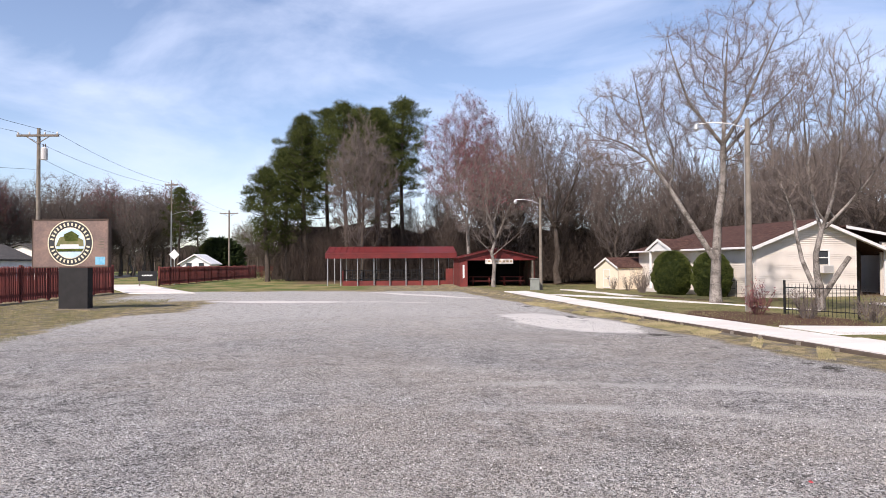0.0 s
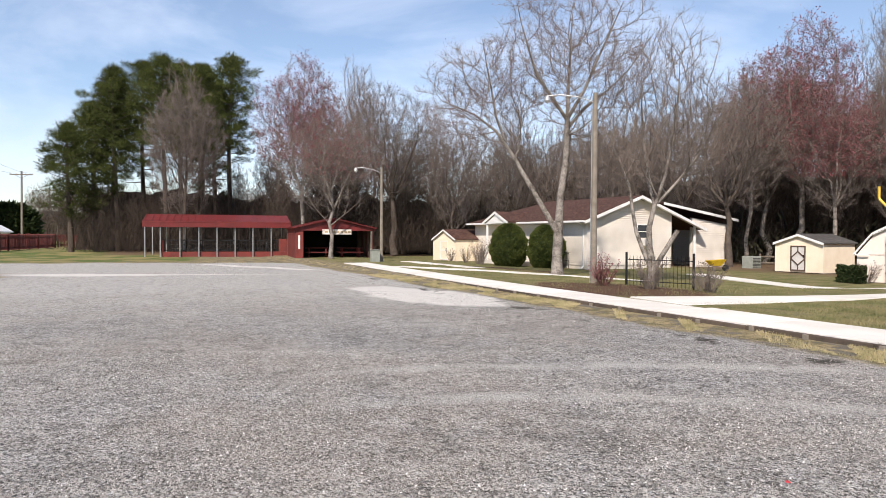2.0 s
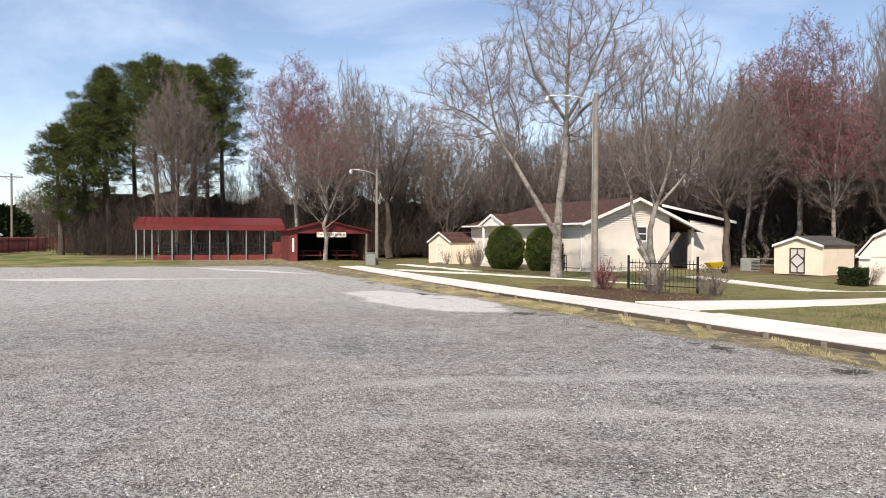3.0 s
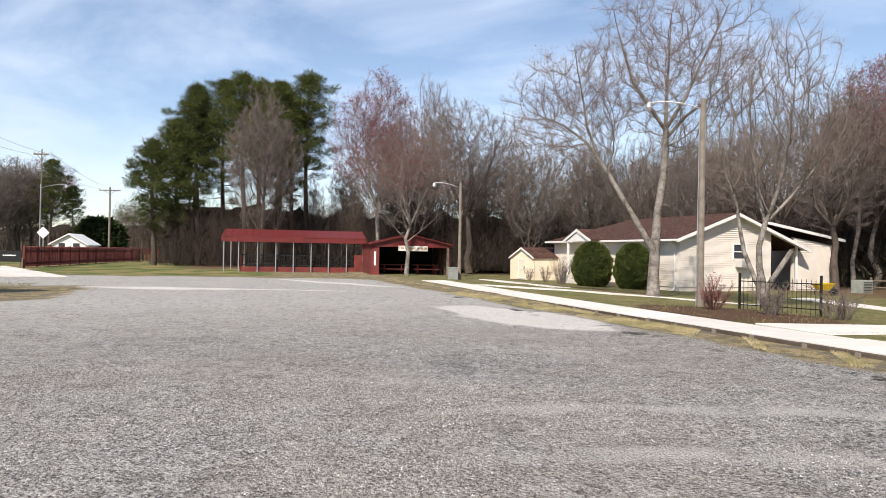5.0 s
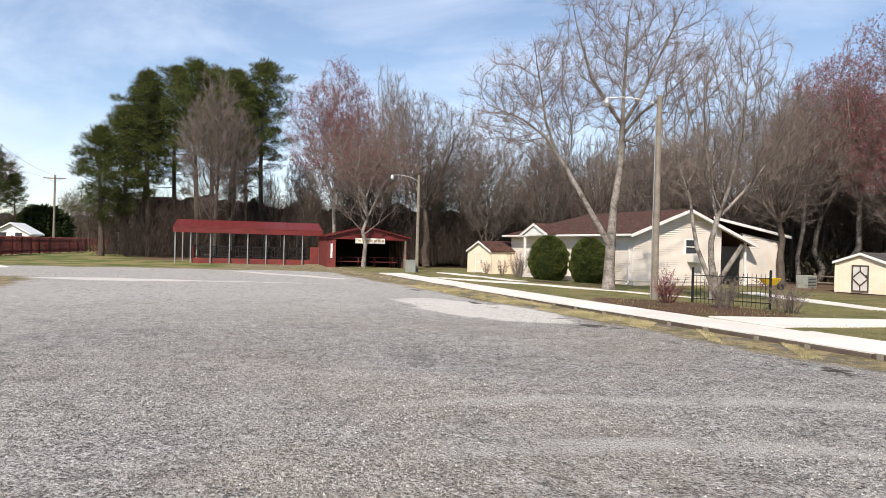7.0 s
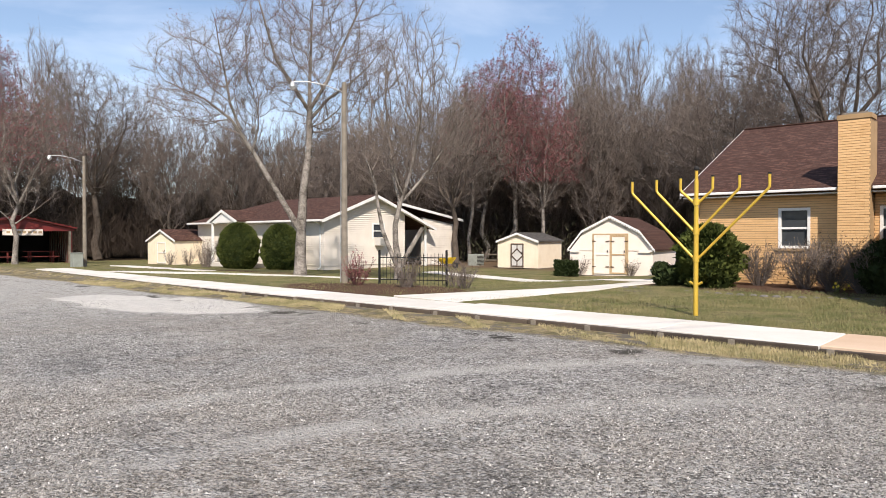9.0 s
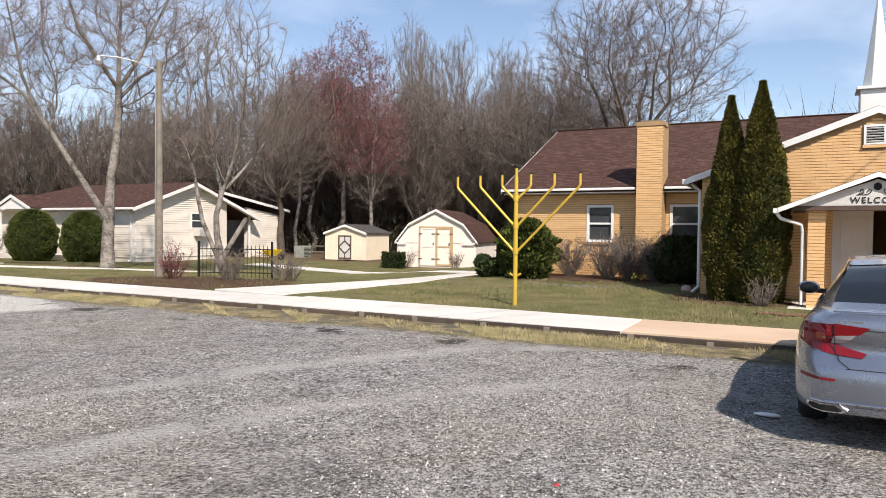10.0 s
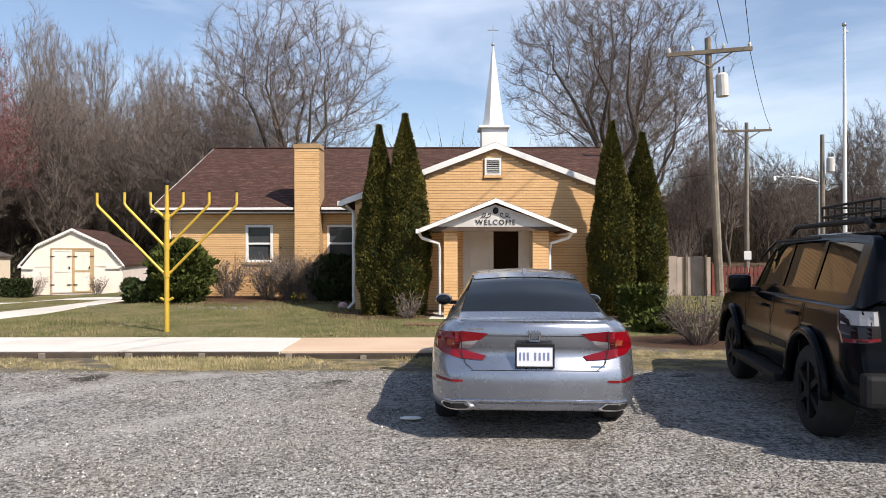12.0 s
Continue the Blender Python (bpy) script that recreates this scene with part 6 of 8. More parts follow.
# ---- evergreens and shrubs by the buildings ----
def leafy(name, m, label, category, profile, height, count, size, material, seed, core=0.82, squash=1.0, group="", lumps=0.08, trunk=True):
    """A shrub of small leaves round a solid core, coloured dark for the shade inside; profile(f): the radius at the
    part f of its height.
    """
    t = thing(name, m, label, category, group)
    r = np.random.default_rng(seed)
    f = r.random(count)
    a = r.uniform(0, 2 * np.pi, count)
    rad = np.array([profile(k) for k in f])
    bump = 1 + lumps * np.sin(a * 3 + f * 9 + seed) + lumps * np.sin(a * 5 - f * 17) + lumps * 0.7 * np.sin(f * 40 + a * 2)
    rr = rad * bump * (1 - 0.28 * r.random(count) ** 1.5)
    c = np.stack([rr * np.cos(a), rr * np.sin(a) * squash, f * height], 1)
    out = np.stack([np.cos(a), np.sin(a), np.full(count, 0.9)], 1) + r.normal(0, 0.55, (count, 3))
    out /= np.linalg.norm(out, axis=1, keepdims=True)
    w = np.cross(out, r.normal(0, 1, (count, 3)))
    w /= np.linalg.norm(w, axis=1, keepdims=True)
    s = size * r.uniform(0.6, 1.5, (count, 1))
    V = np.stack([c - w * s * 0.42, c + w * s * 0.42, c + out * s], 1).reshape(-1, 3)
    raw("foliage", V, np.arange(count * 3).reshape(count, 3), material, t)
    # closed body whose dark green stands for the shade among the leaves
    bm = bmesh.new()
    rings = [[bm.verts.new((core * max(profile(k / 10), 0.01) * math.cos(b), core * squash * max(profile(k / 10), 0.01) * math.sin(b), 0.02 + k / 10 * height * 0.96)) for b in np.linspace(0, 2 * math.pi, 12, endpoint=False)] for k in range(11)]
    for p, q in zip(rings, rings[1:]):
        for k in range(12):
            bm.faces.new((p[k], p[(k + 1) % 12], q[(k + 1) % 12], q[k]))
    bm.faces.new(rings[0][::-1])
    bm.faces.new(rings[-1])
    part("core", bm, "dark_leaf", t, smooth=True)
    if trunk:
        part("stem", rods(([(0, 0, -0.1), (0, 0, 0.2)], 0.06)), "bark", t)
    return t


def flame(base, belly, tip=0.03):
    def f(k):
        if k < 0.3:
            return base + (belly - base) * math.sin(k / 0.3 * math.pi / 2)
        u = (k - 0.3) / 0.7
        return max(tip, belly * (1 - u ** 1.7))
    return f


def dome(R):
    return lambda k: R * math.sqrt(max(0.02, 1 - (1.9 * k - 0.85) ** 2 / 1.15))


CY = "narrow olive-green columnar evergreen beside the church porch"
for i, (x, y, h, b) in enumerate(((-1.50, 16.55, 4.55, 0.52), (-0.86, 16.35, 4.78, 0.60), (4.06, 16.45, 4.62, 0.54), (4.92, 16.92, 4.42, 0.58))):
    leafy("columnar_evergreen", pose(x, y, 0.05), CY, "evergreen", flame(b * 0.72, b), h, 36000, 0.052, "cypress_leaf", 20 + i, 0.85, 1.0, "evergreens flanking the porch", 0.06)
for i, (x, y, R, h) in enumerate(((-36.7, 22.6, 1.22, 2.75), (-33.75, 23.55, 1.14, 2.65))):
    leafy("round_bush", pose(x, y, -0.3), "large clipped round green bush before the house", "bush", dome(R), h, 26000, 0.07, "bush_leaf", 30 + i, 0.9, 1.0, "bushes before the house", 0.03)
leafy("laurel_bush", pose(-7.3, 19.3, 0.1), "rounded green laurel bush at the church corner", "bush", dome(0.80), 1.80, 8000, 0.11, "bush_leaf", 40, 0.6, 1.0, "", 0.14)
leafy("box_bush", pose(-18.1, 29.3, -0.3), "low clipped box hedge beside the barn shed", "bush", lambda k: 0.62, 0.75, 1500, 0.1, "dark_leaf", 41, 0.85, 0.6, "", 0.03)
leafy("box_bush", pose(-14.0, 31.0, -0.3), "small clipped box ball beside the barn shed", "bush", dome(0.42), 0.72, 900, 0.09, "dark_leaf", 42, 0.85)
# next shrub: its dark leaf colour carries the evergreens' shade
leafy("dark_bush", pose(-2.95, 19.5, 0.2), "rounded shrub coloured dark for the shade of the evergreens", "bush", dome(0.75), 1.25, 2200, 0.12, "dark_leaf", 43, 0.85)
leafy("dark_bush", pose(-8.35, 19.1, 0.12), "low dark shrub at the bed's end", "bush", dome(0.42), 0.62, 900, 0.1, "dark_leaf", 44, 0.85)
leafy("clipped_hedge", pose(4.35, 15.0, 0.0), "low clipped green hedge beside the porch", "hedge", lambda k: 0.46, 0.80, 3600, 0.1, "bush_leaf", 45, 0.88, 0.75, "", 0.03)
leafy("weedy_clump", pose(4.2, 13.2, 0.0), "low green weedy clump at the hedge's foot", "weeds", dome(0.5), 0.42, 1800, 0.09, "bush_leaf", 46, 0.6, 0.9, "", 0.14)


def bare_shrub(m, seed, H, R, stems, material, label, leaves=0, leaf="brush_leaf", group="bare shrubs"):
    t = thing("bare_shrub", m, label, "shrub", group)
    r = np.random.default_rng(seed)
    bs, tw, tips = [], [], []
    for k in range(stems):
        a, q = r.uniform(0, 2 * math.pi), r.uniform(0.05, 1) ** 0.7
        d = np.array((math.cos(a) * q * R / H * 1.2, math.sin(a) * q * R / H * 1.2, 1.0))
        d /= np.linalg.norm(d)
        L = H * r.uniform(0.65, 1.08)
        p0 = np.array((math.cos(a) * 0.12 * R, math.sin(a) * 0.12 * R, -0.03))
        pts = [p0 + d * L * j / 3 + r.normal(0, 0.03 * H, 3) * (j > 0) for j in range(4)]
        bs.append((pts, [0.010, 0.008, 0.006, 0.003]))
        for j in range(9):
            f = r.uniform(0.6, 2.9)
            i = int(f)
            p = pts[i] + (pts[i + 1] - pts[i]) * (f - i)
            e = d + r.normal(0, 0.55, 3)
            e /= np.linalg.norm(e)
            q2 = p + e * H * r.uniform(0.12, 0.3)
            tw.append(([p, (p + q2) / 2 + r.normal(0, 0.02, 3), q2], [0.005, 0.004, 0.002]))
            tips.append(q2)
    raw("branchwork", *join([tubes_mesh(bs, 4), tubes_mesh(tw, 3)]), material, t)
    if leaves:
        tips = np.array(tips)
        c = tips[r.integers(0, len(tips), leaves)] + r.normal(0, 0.04, (leaves, 3))
        tagged(raw("withered_leaf", *flakes(c, 0.05, r), leaf, t, "withered leaves"), kind="stuff")
    return t


for i, (x, y, z, h, R, st, lv) in enumerate((
    (-16.45, 14.3, 0.0, 1.05, 0.55, 34, 500), (-14.55, 14.6, 0.0, 1.05, 0.5, 34, 200), (-13.2, 15.7, 0.0, 0.95, 0.6, 26, 160), (-13.9, 16.1, 0, 0.8, 0.5, 20, 60),
    (-6.2, 20.0, 0.2, 1.2, 0.6, 60, 500), (-5.0, 19.8, 0.2, 1.25, 0.7, 80, 700), (-4.3, 19.6, 0.2, 1.35, 0.7, 80, 700), (-3.6, 19.5, 0.2, 1.25, 0.65, 70, 500),
    (-0.75, 15.5, 0.05, 0.65, 0.35, 24, 40), (4.25, 11.35, 0.02, 0.95, 0.75, 60, 300), (-17.6, 29.6, -0.3, 0.95, 0.5, 26, 120), (-15.0, 30.0, -0.3, 0.9, 0.45, 24, 120),
    (-37.6, 21.0, -0.3, 1.9, 0.7, 34, 200), (-39.0, 21.6, -0.3, 1.5, 0.6, 30, 150), (-42.0, 22.2, -0.3, 1.2, 0.6, 26, 100), (-44.5, 22.2, -0.3, 1.1, 0.4, 22, 80), (9.0, 27.5, 0, 2.6, 1.2, 50, 0))):
    bare_shrub(pose(x, y, z, 0, 0, i * 50), 60 + i, h, R, st, "twig_red" if i == 0 else "twig", "leafless twiggy shrub with a few withered leaves", lv, "bud_red" if i == 0 else "brush_leaf")


# ---- grass and stones ----
def blades(name, label, xs, ys, count, h, material, seed, keep=None):
    r = np.random.default_rng(seed)
    x, y = r.uniform(*xs, count), r.uniform(*ys, count)
    # tufts
    tuft = np.sin(x * 2.3 + np.sin(y * 1.9)) * np.sin(y * 2.7 + x) + r.normal(0, 0.5, count)
    ok = tuft > -0.5
    if keep is not None:
        ok &= keep(x, y)
    x, y = x[ok], y[ok]
    n = len(x)
    base = np.stack([x, y, rise(x, y) - 0.005], 1)
    a = r.uniform(0, 2 * np.pi, n)
    w = np.stack([np.cos(a), np.sin(a), np.zeros(n)], 1) * 0.006
    tip = np.stack([r.normal(0, 0.35, n), r.normal(0, 0.35, n), np.ones(n)], 1) * (h * r.uniform(0.4, 1.3, n))[:, None]
    V = np.stack([base - w, base + w, base + tip], 1).reshape(-1, 3)
    tagged(raw(name, V, np.arange(n * 3).reshape(n, 3), material), label, "grass", kind="stuff")


blades("lawn_grass", "short dormant lawn grass, green and straw", (-12, 0.2), (12.1, 19), 60000, 0.055, "grass_blade", 1, lambda x, y: ~((x < -9) & (y > 12) & (x < -8.7 - (21 - y) * 0.27 + 0.3)))
blades("lawn_grass", "short dormant lawn grass, green and straw", (-34, -12.2), (12.3, 24), 34000, 0.06, "grass_blade", 2)
blades("verge_grass", "dry yellow verge grass along the timbers", (-26, 1.5), (9.25, 10.32), 80000, 0.06, "straw", 3, lambda x, y: np.sin(x * 0.9 + 2 * np.sin(x * 0.37)) + 0.7 * np.sin(x * 3.1 + 4 * y) > -0.4)
blades("island_grass", "dry grass round the signboard", (-34, -14), (-13, -6.8), 30000, 0.07, "grass_blade", 4)


def stone_material():
    """Crushed stone, each chip of its own tone from near black to white."""
    n = Nodes("stone_chip")
    v = n.geo.outputs["Random Per Island"]
    col = n.mix(n.step(v, 0.0, 0.75), (0.06, 0.056, 0.052), (0.36, 0.34, 0.31))
    col = n.mix(n.step(v, 0.90, 0.99), col, (0.66, 0.64, 0.61))
    col = n.mix(n.step(n.noise(n.vec("world"), 60, 3), 0.4, 0.7, 0, 0.3), col, (0.20, 0.18, 0.16))
    return n.done(col, 0.9, 0, None, 0.2)


M["stone_chip"] = stone_material()


def stones(count, seed, near, far, least, most):
    """Loose chips on the lot, thinner where the ground is packed."""
    r = np.random.default_rng(seed)
    d = near + (far - near) * r.random(count) ** 0.8
    a = r.uniform(radians(72), radians(194), count)
    x, y = 0.9 + d * np.cos(a), -0.2 + d * np.sin(a)
    packed = np.sin(x * 0.8 + 1.7 * np.sin(y * 0.6)) * np.sin(y * 0.9 + 1.2 * np.sin(x * 0.5)) + 0.5 * np.sin(x * 2.9 + y * 1.3) * np.sin(y * 2.3 - x)
    ok = (y < 9.1) & (y > -6.5) & ~((x > -0.3) & (y > 5.2)) & (packed + r.normal(0, 0.45, count) > -0.45)
    x, y = x[ok], y[ok]
    n = len(x)
    o = np.array([(1, 0, -0.4), (-1, 0, -0.4), (0, 1, -0.4), (0, -1, -0.4), (0.15, 0.1, 1)], float)
    s = (least + most * r.random(n) ** 2.6)[:, None, None]
    V = o[None] * s * r.uniform(0.55, 1.35, (n, 5, 1))
    th = r.uniform(0, 2 * np.pi, n)
    c, q = np.cos(th)[:, None], np.sin(th)[:, None]
    V = np.stack([V[..., 0] * c - V[..., 1] * q, V[..., 0] * q + V[..., 1] * c, V[..., 2] * 0.8], -1)
    gz = 0.022 * (np.sin(x * 0.9 + 1.3 * np.sin(y * 0.7)) * np.sin(y * 1.1 + x * 0.3))
    V += np.stack([x, y, gz + 0.002], 1)[:, None]
    f = np.array([(0, 2, 4), (2, 1, 4), (1, 3, 4), (3, 0, 4)])
    F = (np.arange(n)[:, None, None] * 5 + f[None]).reshape(-1, 3)
    tagged(raw("gravel", V.reshape(-1, 3), F, "stone_chip"), "loose grey and white gravel chips on the lot", "gravel", kind="stuff")


stones(190000, 9, 2.0, 9.5, 0.003, 0.011)
stones(90000, 10, 9.0, 20.0, 0.005, 0.011)


# ---- vehicles ----
def car_paint(name, color, metal, rough):
    n = Nodes(name)
    v = n.vec("object")
    col = n.mix(n.noise(v, 400, 2), color, tuple(k * 0.86 for k in color))
    return n.done(col, n.step(n.noise(v, 3, 4), 0.3, 0.7, rough, rough + 0.08), metal, None, 0.5 if metal else 0.14, **{"Coat Weight": 0.8 if metal else 0.0, "Coat Roughness": 0.04})


M["silver"] = car_paint("silver", (0.33, 0.35, 0.40), 0.8, 0.24)
M["black_paint"] = car_paint("black_paint", (0.004, 0.0045, 0.0055), 0.0, 0.12)
M["lamp_red"] = glass_material("lamp_red", (0.17, 0.003, 0.007), 0.05, 0.0)
M["lamp_clear"] = glass_material("lamp_clear", (0.42, 0.40, 0.39), 0.08, 0.0)
M["lamp_amber"] = glass_material("lamp_amber", (0.34, 0.07, 0.03), 0.08, 0.0)
M["lamp_dark"] = glass_material("lamp_dark", (0.014, 0.006, 0.007), 0.08, 0.0)
M["chrome"] = plain("chrome", (0.75, 0.75, 0.76), (0.68, 0.68, 0.69), 8, 0.12, 1.0, 0.0)
M["alloy"] = plain("alloy", (0.30, 0.30, 0.31), (0.2, 0.2, 0.21), 8, 0.3, 0.9, 0.0)
M["plate"] = plain("plate", (0.78, 0.80, 0.84), (0.72, 0.74, 0.78), 8, 0.4, 0, 0.1)
M["plate_ink"] = plain("plate_ink", (0.22, 0.25, 0.40), (0.18, 0.2, 0.34), 8, 0.5, 0, 0.1)


def curve(*rows):
    xs, ys = [r[0] for r in rows], [r[1] for r in rows]
    return lambda v: float(np.interp(v, xs, ys))


class Car:
    """Body surface of a car: x across, y from the rear bumper forward, z up."""

    def __init__(self, length, width, levels, shape, top, back, front, corner, nose):
        self.L, self.w0, self.levels, self.shape, self.top, self.back, self.front, self.corner, self.nose = length, width, levels, shape, top, back, front, corner, nose

    def half(self, y):
        c, n = self.corner, self.nose
        if y < c[0]:
            return self.w0 - c[1] * (1 - y / c[0]) ** 2.4
        if y > self.L - n[0]:
            return self.w0 - n[1] * (1 - (self.L - y) / n[0]) ** 2.4
        return self.w0

    def rear(self, x, z, off=0.0):
        """The point of the rear surface at x, z, lifted by off."""
        x = max(-self.w0 + 0.001, min(self.w0 - 0.001, x))
        edge = (self.w0 - abs(x) / self.shape(z)) / self.corner[1]
        y = 0.0 if edge >= 1 else self.corner[0] * (1 - max(edge, 0) ** (1 / 2.4))
        n = -off
        return Vector((x * (1 + (off * 0.6 if y > 0.05 else 0)), y + self.back(z) * max(0, 1 - y / 0.7) ** 2 + n, z))

    def body(self, arches, wheel_r):
        ys = np.unique(np.concatenate([np.linspace(0, self.corner[0], 7), np.linspace(self.corner[0], self.L - self.nose[0], 26), np.linspace(self.L - self.nose[0], self.L, 7)]))
        bm = bmesh.new()
        rings = []
        zr = self.levels[-1]
        for y in ys:
            h, t = self.half(y), self.top(y)
            right = []
            for z in self.levels:
                zz = z if z < 0.6 else 0.6 + (z - 0.6) * (t - 0.6) / (zr - 0.6)
                dy = self.back(z) * max(0, 1 - y / 0.7) ** 2 - self.front(z) * max(0, 1 - (self.L - y) / 0.7) ** 2
                right.append((h * self.shape(z), y + dy, zz))
            ring = [bm.verts.new(p) for p in right] + [bm.verts.new((-x, yy, zz)) for x, yy, zz in right[::-1]]
            rings.append(ring)
        k = len(rings[0])
        for a, b in zip(rings, rings[1:]):
            for i in range(k):
                bm.faces.new((a[i], a[(i + 1) % k], b[(i + 1) % k], b[i]))
        n = len(self.levels)
        for ring in (rings[0], rings[-1]):
            for i in range(n - 1):
                bm.faces.new((ring[i], ring[i + 1], ring[k - 2 - i], ring[k - 1 - i]))
        bmesh.ops.recalc_face_normals(bm, faces=bm.faces)
        me = bpy.data.meshes.new("body")
        bm.to_mesh(me)
        bm.free()
        tmp = new("body", me)
        cm = bmesh.new()
        for y in arches:
            bmesh.ops.create_cone(cm, cap_ends=True, segments=32, radius1=wheel_r, radius2=wheel_r, depth=3.0, matrix=pose(0, y, wheel_r * 0.92, 0, 90, 0))
        cme = bpy.data.meshes.new("cut")
        cm.to_mesh(cme)
        cm.free()
        cut = new("cut", cme)
        mod = tmp.modifiers.new("arches", "BOOLEAN")
        mod.operation, mod.object, mod.solver = "DIFFERENCE", cut, "EXACT"
        bpy.context.view_layer.update()
        out = bpy.data.meshes.new_from_object(tmp.evaluated_get(bpy.context.evaluated_depsgraph_get()))
        for o in (tmp, cut):
            bpy.data.objects.remove(o)
        return out

    def patch(self, poly, off, res=0.03):
        """A plate on the rear surface over the polygon (x, z), following its curve."""
        xs, zs = [p[0] for p in poly], [p[1] for p in poly]
        def inside(x, z):
            c = False
            for (x0, z0), (x1, z1) in zip(poly, poly[1:] + poly[:1]):
                if (z0 > z) != (z1 > z) and x < (x1 - x0) * (z - z0) / (z1 - z0) + x0:
                    c = not c
            return c
        bm = bmesh.new()
        bmesh.ops.create_grid(bm, x_segments=1, y_segments=1, size=0.5)
        bm.clear()
        face = bm.faces.new([bm.verts.new((x, 0, z)) for x, z in poly])
        n = int((max(xs) - min(xs)) / res)
        for i in range(1, n):
            x = min(xs) + i * (max(xs) - min(xs)) / n
            bmesh.ops.bisect_plane(bm, geom=bm.verts[:] + bm.edges[:] + bm.faces[:], plane_co=(x, 0, 0), plane_no=(1, 0, 0))
        m = int((max(zs) - min(zs)) / res)
        for i in range(1, m):
            z = min(zs) + i * (max(zs) - min(zs)) / m
            bmesh.ops.bisect_plane(bm, geom=bm.verts[:] + bm.edges[:] + bm.faces[:], plane_co=(0, 0, z), plane_no=(0, 0, 1))
        flat = {v: (v.co.x, v.co.z) for v in bm.verts}
        for v, (x, z) in flat.items():
            v.co = self.rear(x, z, off)
        ext = bmesh.ops.extrude_face_region(bm, geom=bm.faces[:])
        for v in ext["geom"]:
            if isinstance(v, bmesh.types.BMVert):
                v.co.y += 0.03
        bmesh.ops.recalc_face_normals(bm, faces=bm.faces)
        return bm


def cabin(car, parent, ys, top, low, base_w, roof_w, glass, paint):
    """The upper body as one skin, cut into glass and painted faces; glass(y, u) tells which is glass (u: 0 at the sill to 1 at the roof's middle)."""
    us = np.array((0, 0.1, 0.25, 0.4, 0.5, 0.56, 0.62, 0.7, 0.8, 0.9, 1.0))
    def pt(y, u, s):
        t, b = top(y), low(y)
        t = max(t, b + 0.004)
        side = min(u / 0.56, 1.0)
        x = base_w(y) + (roof_w(y) - base_w(y)) * side ** 0.9
        z = b + (t - b) * (0.93 * side if side < 1 else 0.93)
        if u > 0.56:
            f = (u - 0.56) / 0.44
            x = roof_w(y) * (1 - f)
            z = b + (t - b) * (0.93 + 0.07 * math.sin(f * math.pi / 2))
        return Vector((s * x, y, z))
    sets = {True: bmesh.new(), False: bmesh.new()}
    for s in (-1, 1):
        for y0, y1 in zip(ys, ys[1:]):
            for u0, u1 in zip(us, us[1:]):
                g = glass((y0 + y1) / 2, (u0 + u1) / 2)
                bm = sets[g]
                inset = 0.006 if g else 0.0
                bm.faces.new([bm.verts.new(pt(y, u, s) - Vector((s * inset, 0, inset))) for y, u in ((y0, u0), (y1, u0), (y1, u1), (y0, u1))])
    for bm in sets.values():
        bmesh.ops.remove_doubles(bm, verts=bm.verts, dist=0.0005)
        bmesh.ops.recalc_face_normals(bm, faces=bm.faces)
    part("glasshouse", sets[True], "car_glass", parent, "car windows coloured dark for the dim interior", smooth=True)
    part("roof", sets[False], paint, parent, smooth=True)


def wheel(parent, x, y, r, w, side, spokes, rim):
    tyre = bmesh.new()
    prof = [(r * 0.66, -w / 2), (r * 0.9, -w / 2 - 0.004), (r * 0.985, -w * 0.38), (r, -w * 0.2), (r, w * 0.2), (r * 0.985, w * 0.38), (r * 0.9, w / 2 + 0.004), (r * 0.66, w / 2)]
    n = 32
    rings = [[tyre.verts.new((x + b, y + a * math.cos(t), r + a * math.sin(t))) for a, b in prof] for t in (2 * math.pi * i / n for i in range(n))]
    for i in range(n):
        p, q = rings[i], rings[(i + 1) % n]
        for k in range(len(prof) - 1):
            tyre.faces.new((p[k], q[k], q[k + 1], p[k + 1]))
    bmesh.ops.recalc_face_normals(tyre, faces=tyre.faces)
    t = part("wheel", tyre, "rubber", parent, "black tyre on alloy rim", smooth=True)
    bm = bmesh.new()
    xo = x + side * w * 0.42
    bmesh.ops.create_cone(bm, cap_ends=True, segments=20, radius1=0.07, radius2=0.06, depth=0.06, matrix=pose(xo, y, r, 0, 90, 0))
    for i in range(spokes):
        a = 2 * math.pi * i / spokes
        box(bm, -0.02, -0.028, 0.04, 0.02, 0.028, r * 0.68, m=pose(xo, y, r) @ Matrix.Rotation(a, 4, "X"))
    rim_pts = [(xo, y + r * 0.66 * math.cos(b), r + r * 0.66 * math.sin(b)) for b in np.linspace(0, 2 * math.pi, 25)]
    tube(bm, rim_pts, 0.02, 6, cap=False)
    part("rim", bm, rim, t)
    bm = bmesh.new()
    bmesh.ops.create_cone(bm, cap_ends=True, segments=24, radius1=r * 0.64, radius2=r * 0.64, depth=0.03, matrix=pose(x, y, r, 0, 90, 0))
    part("hub_disc", bm, "dark", t)


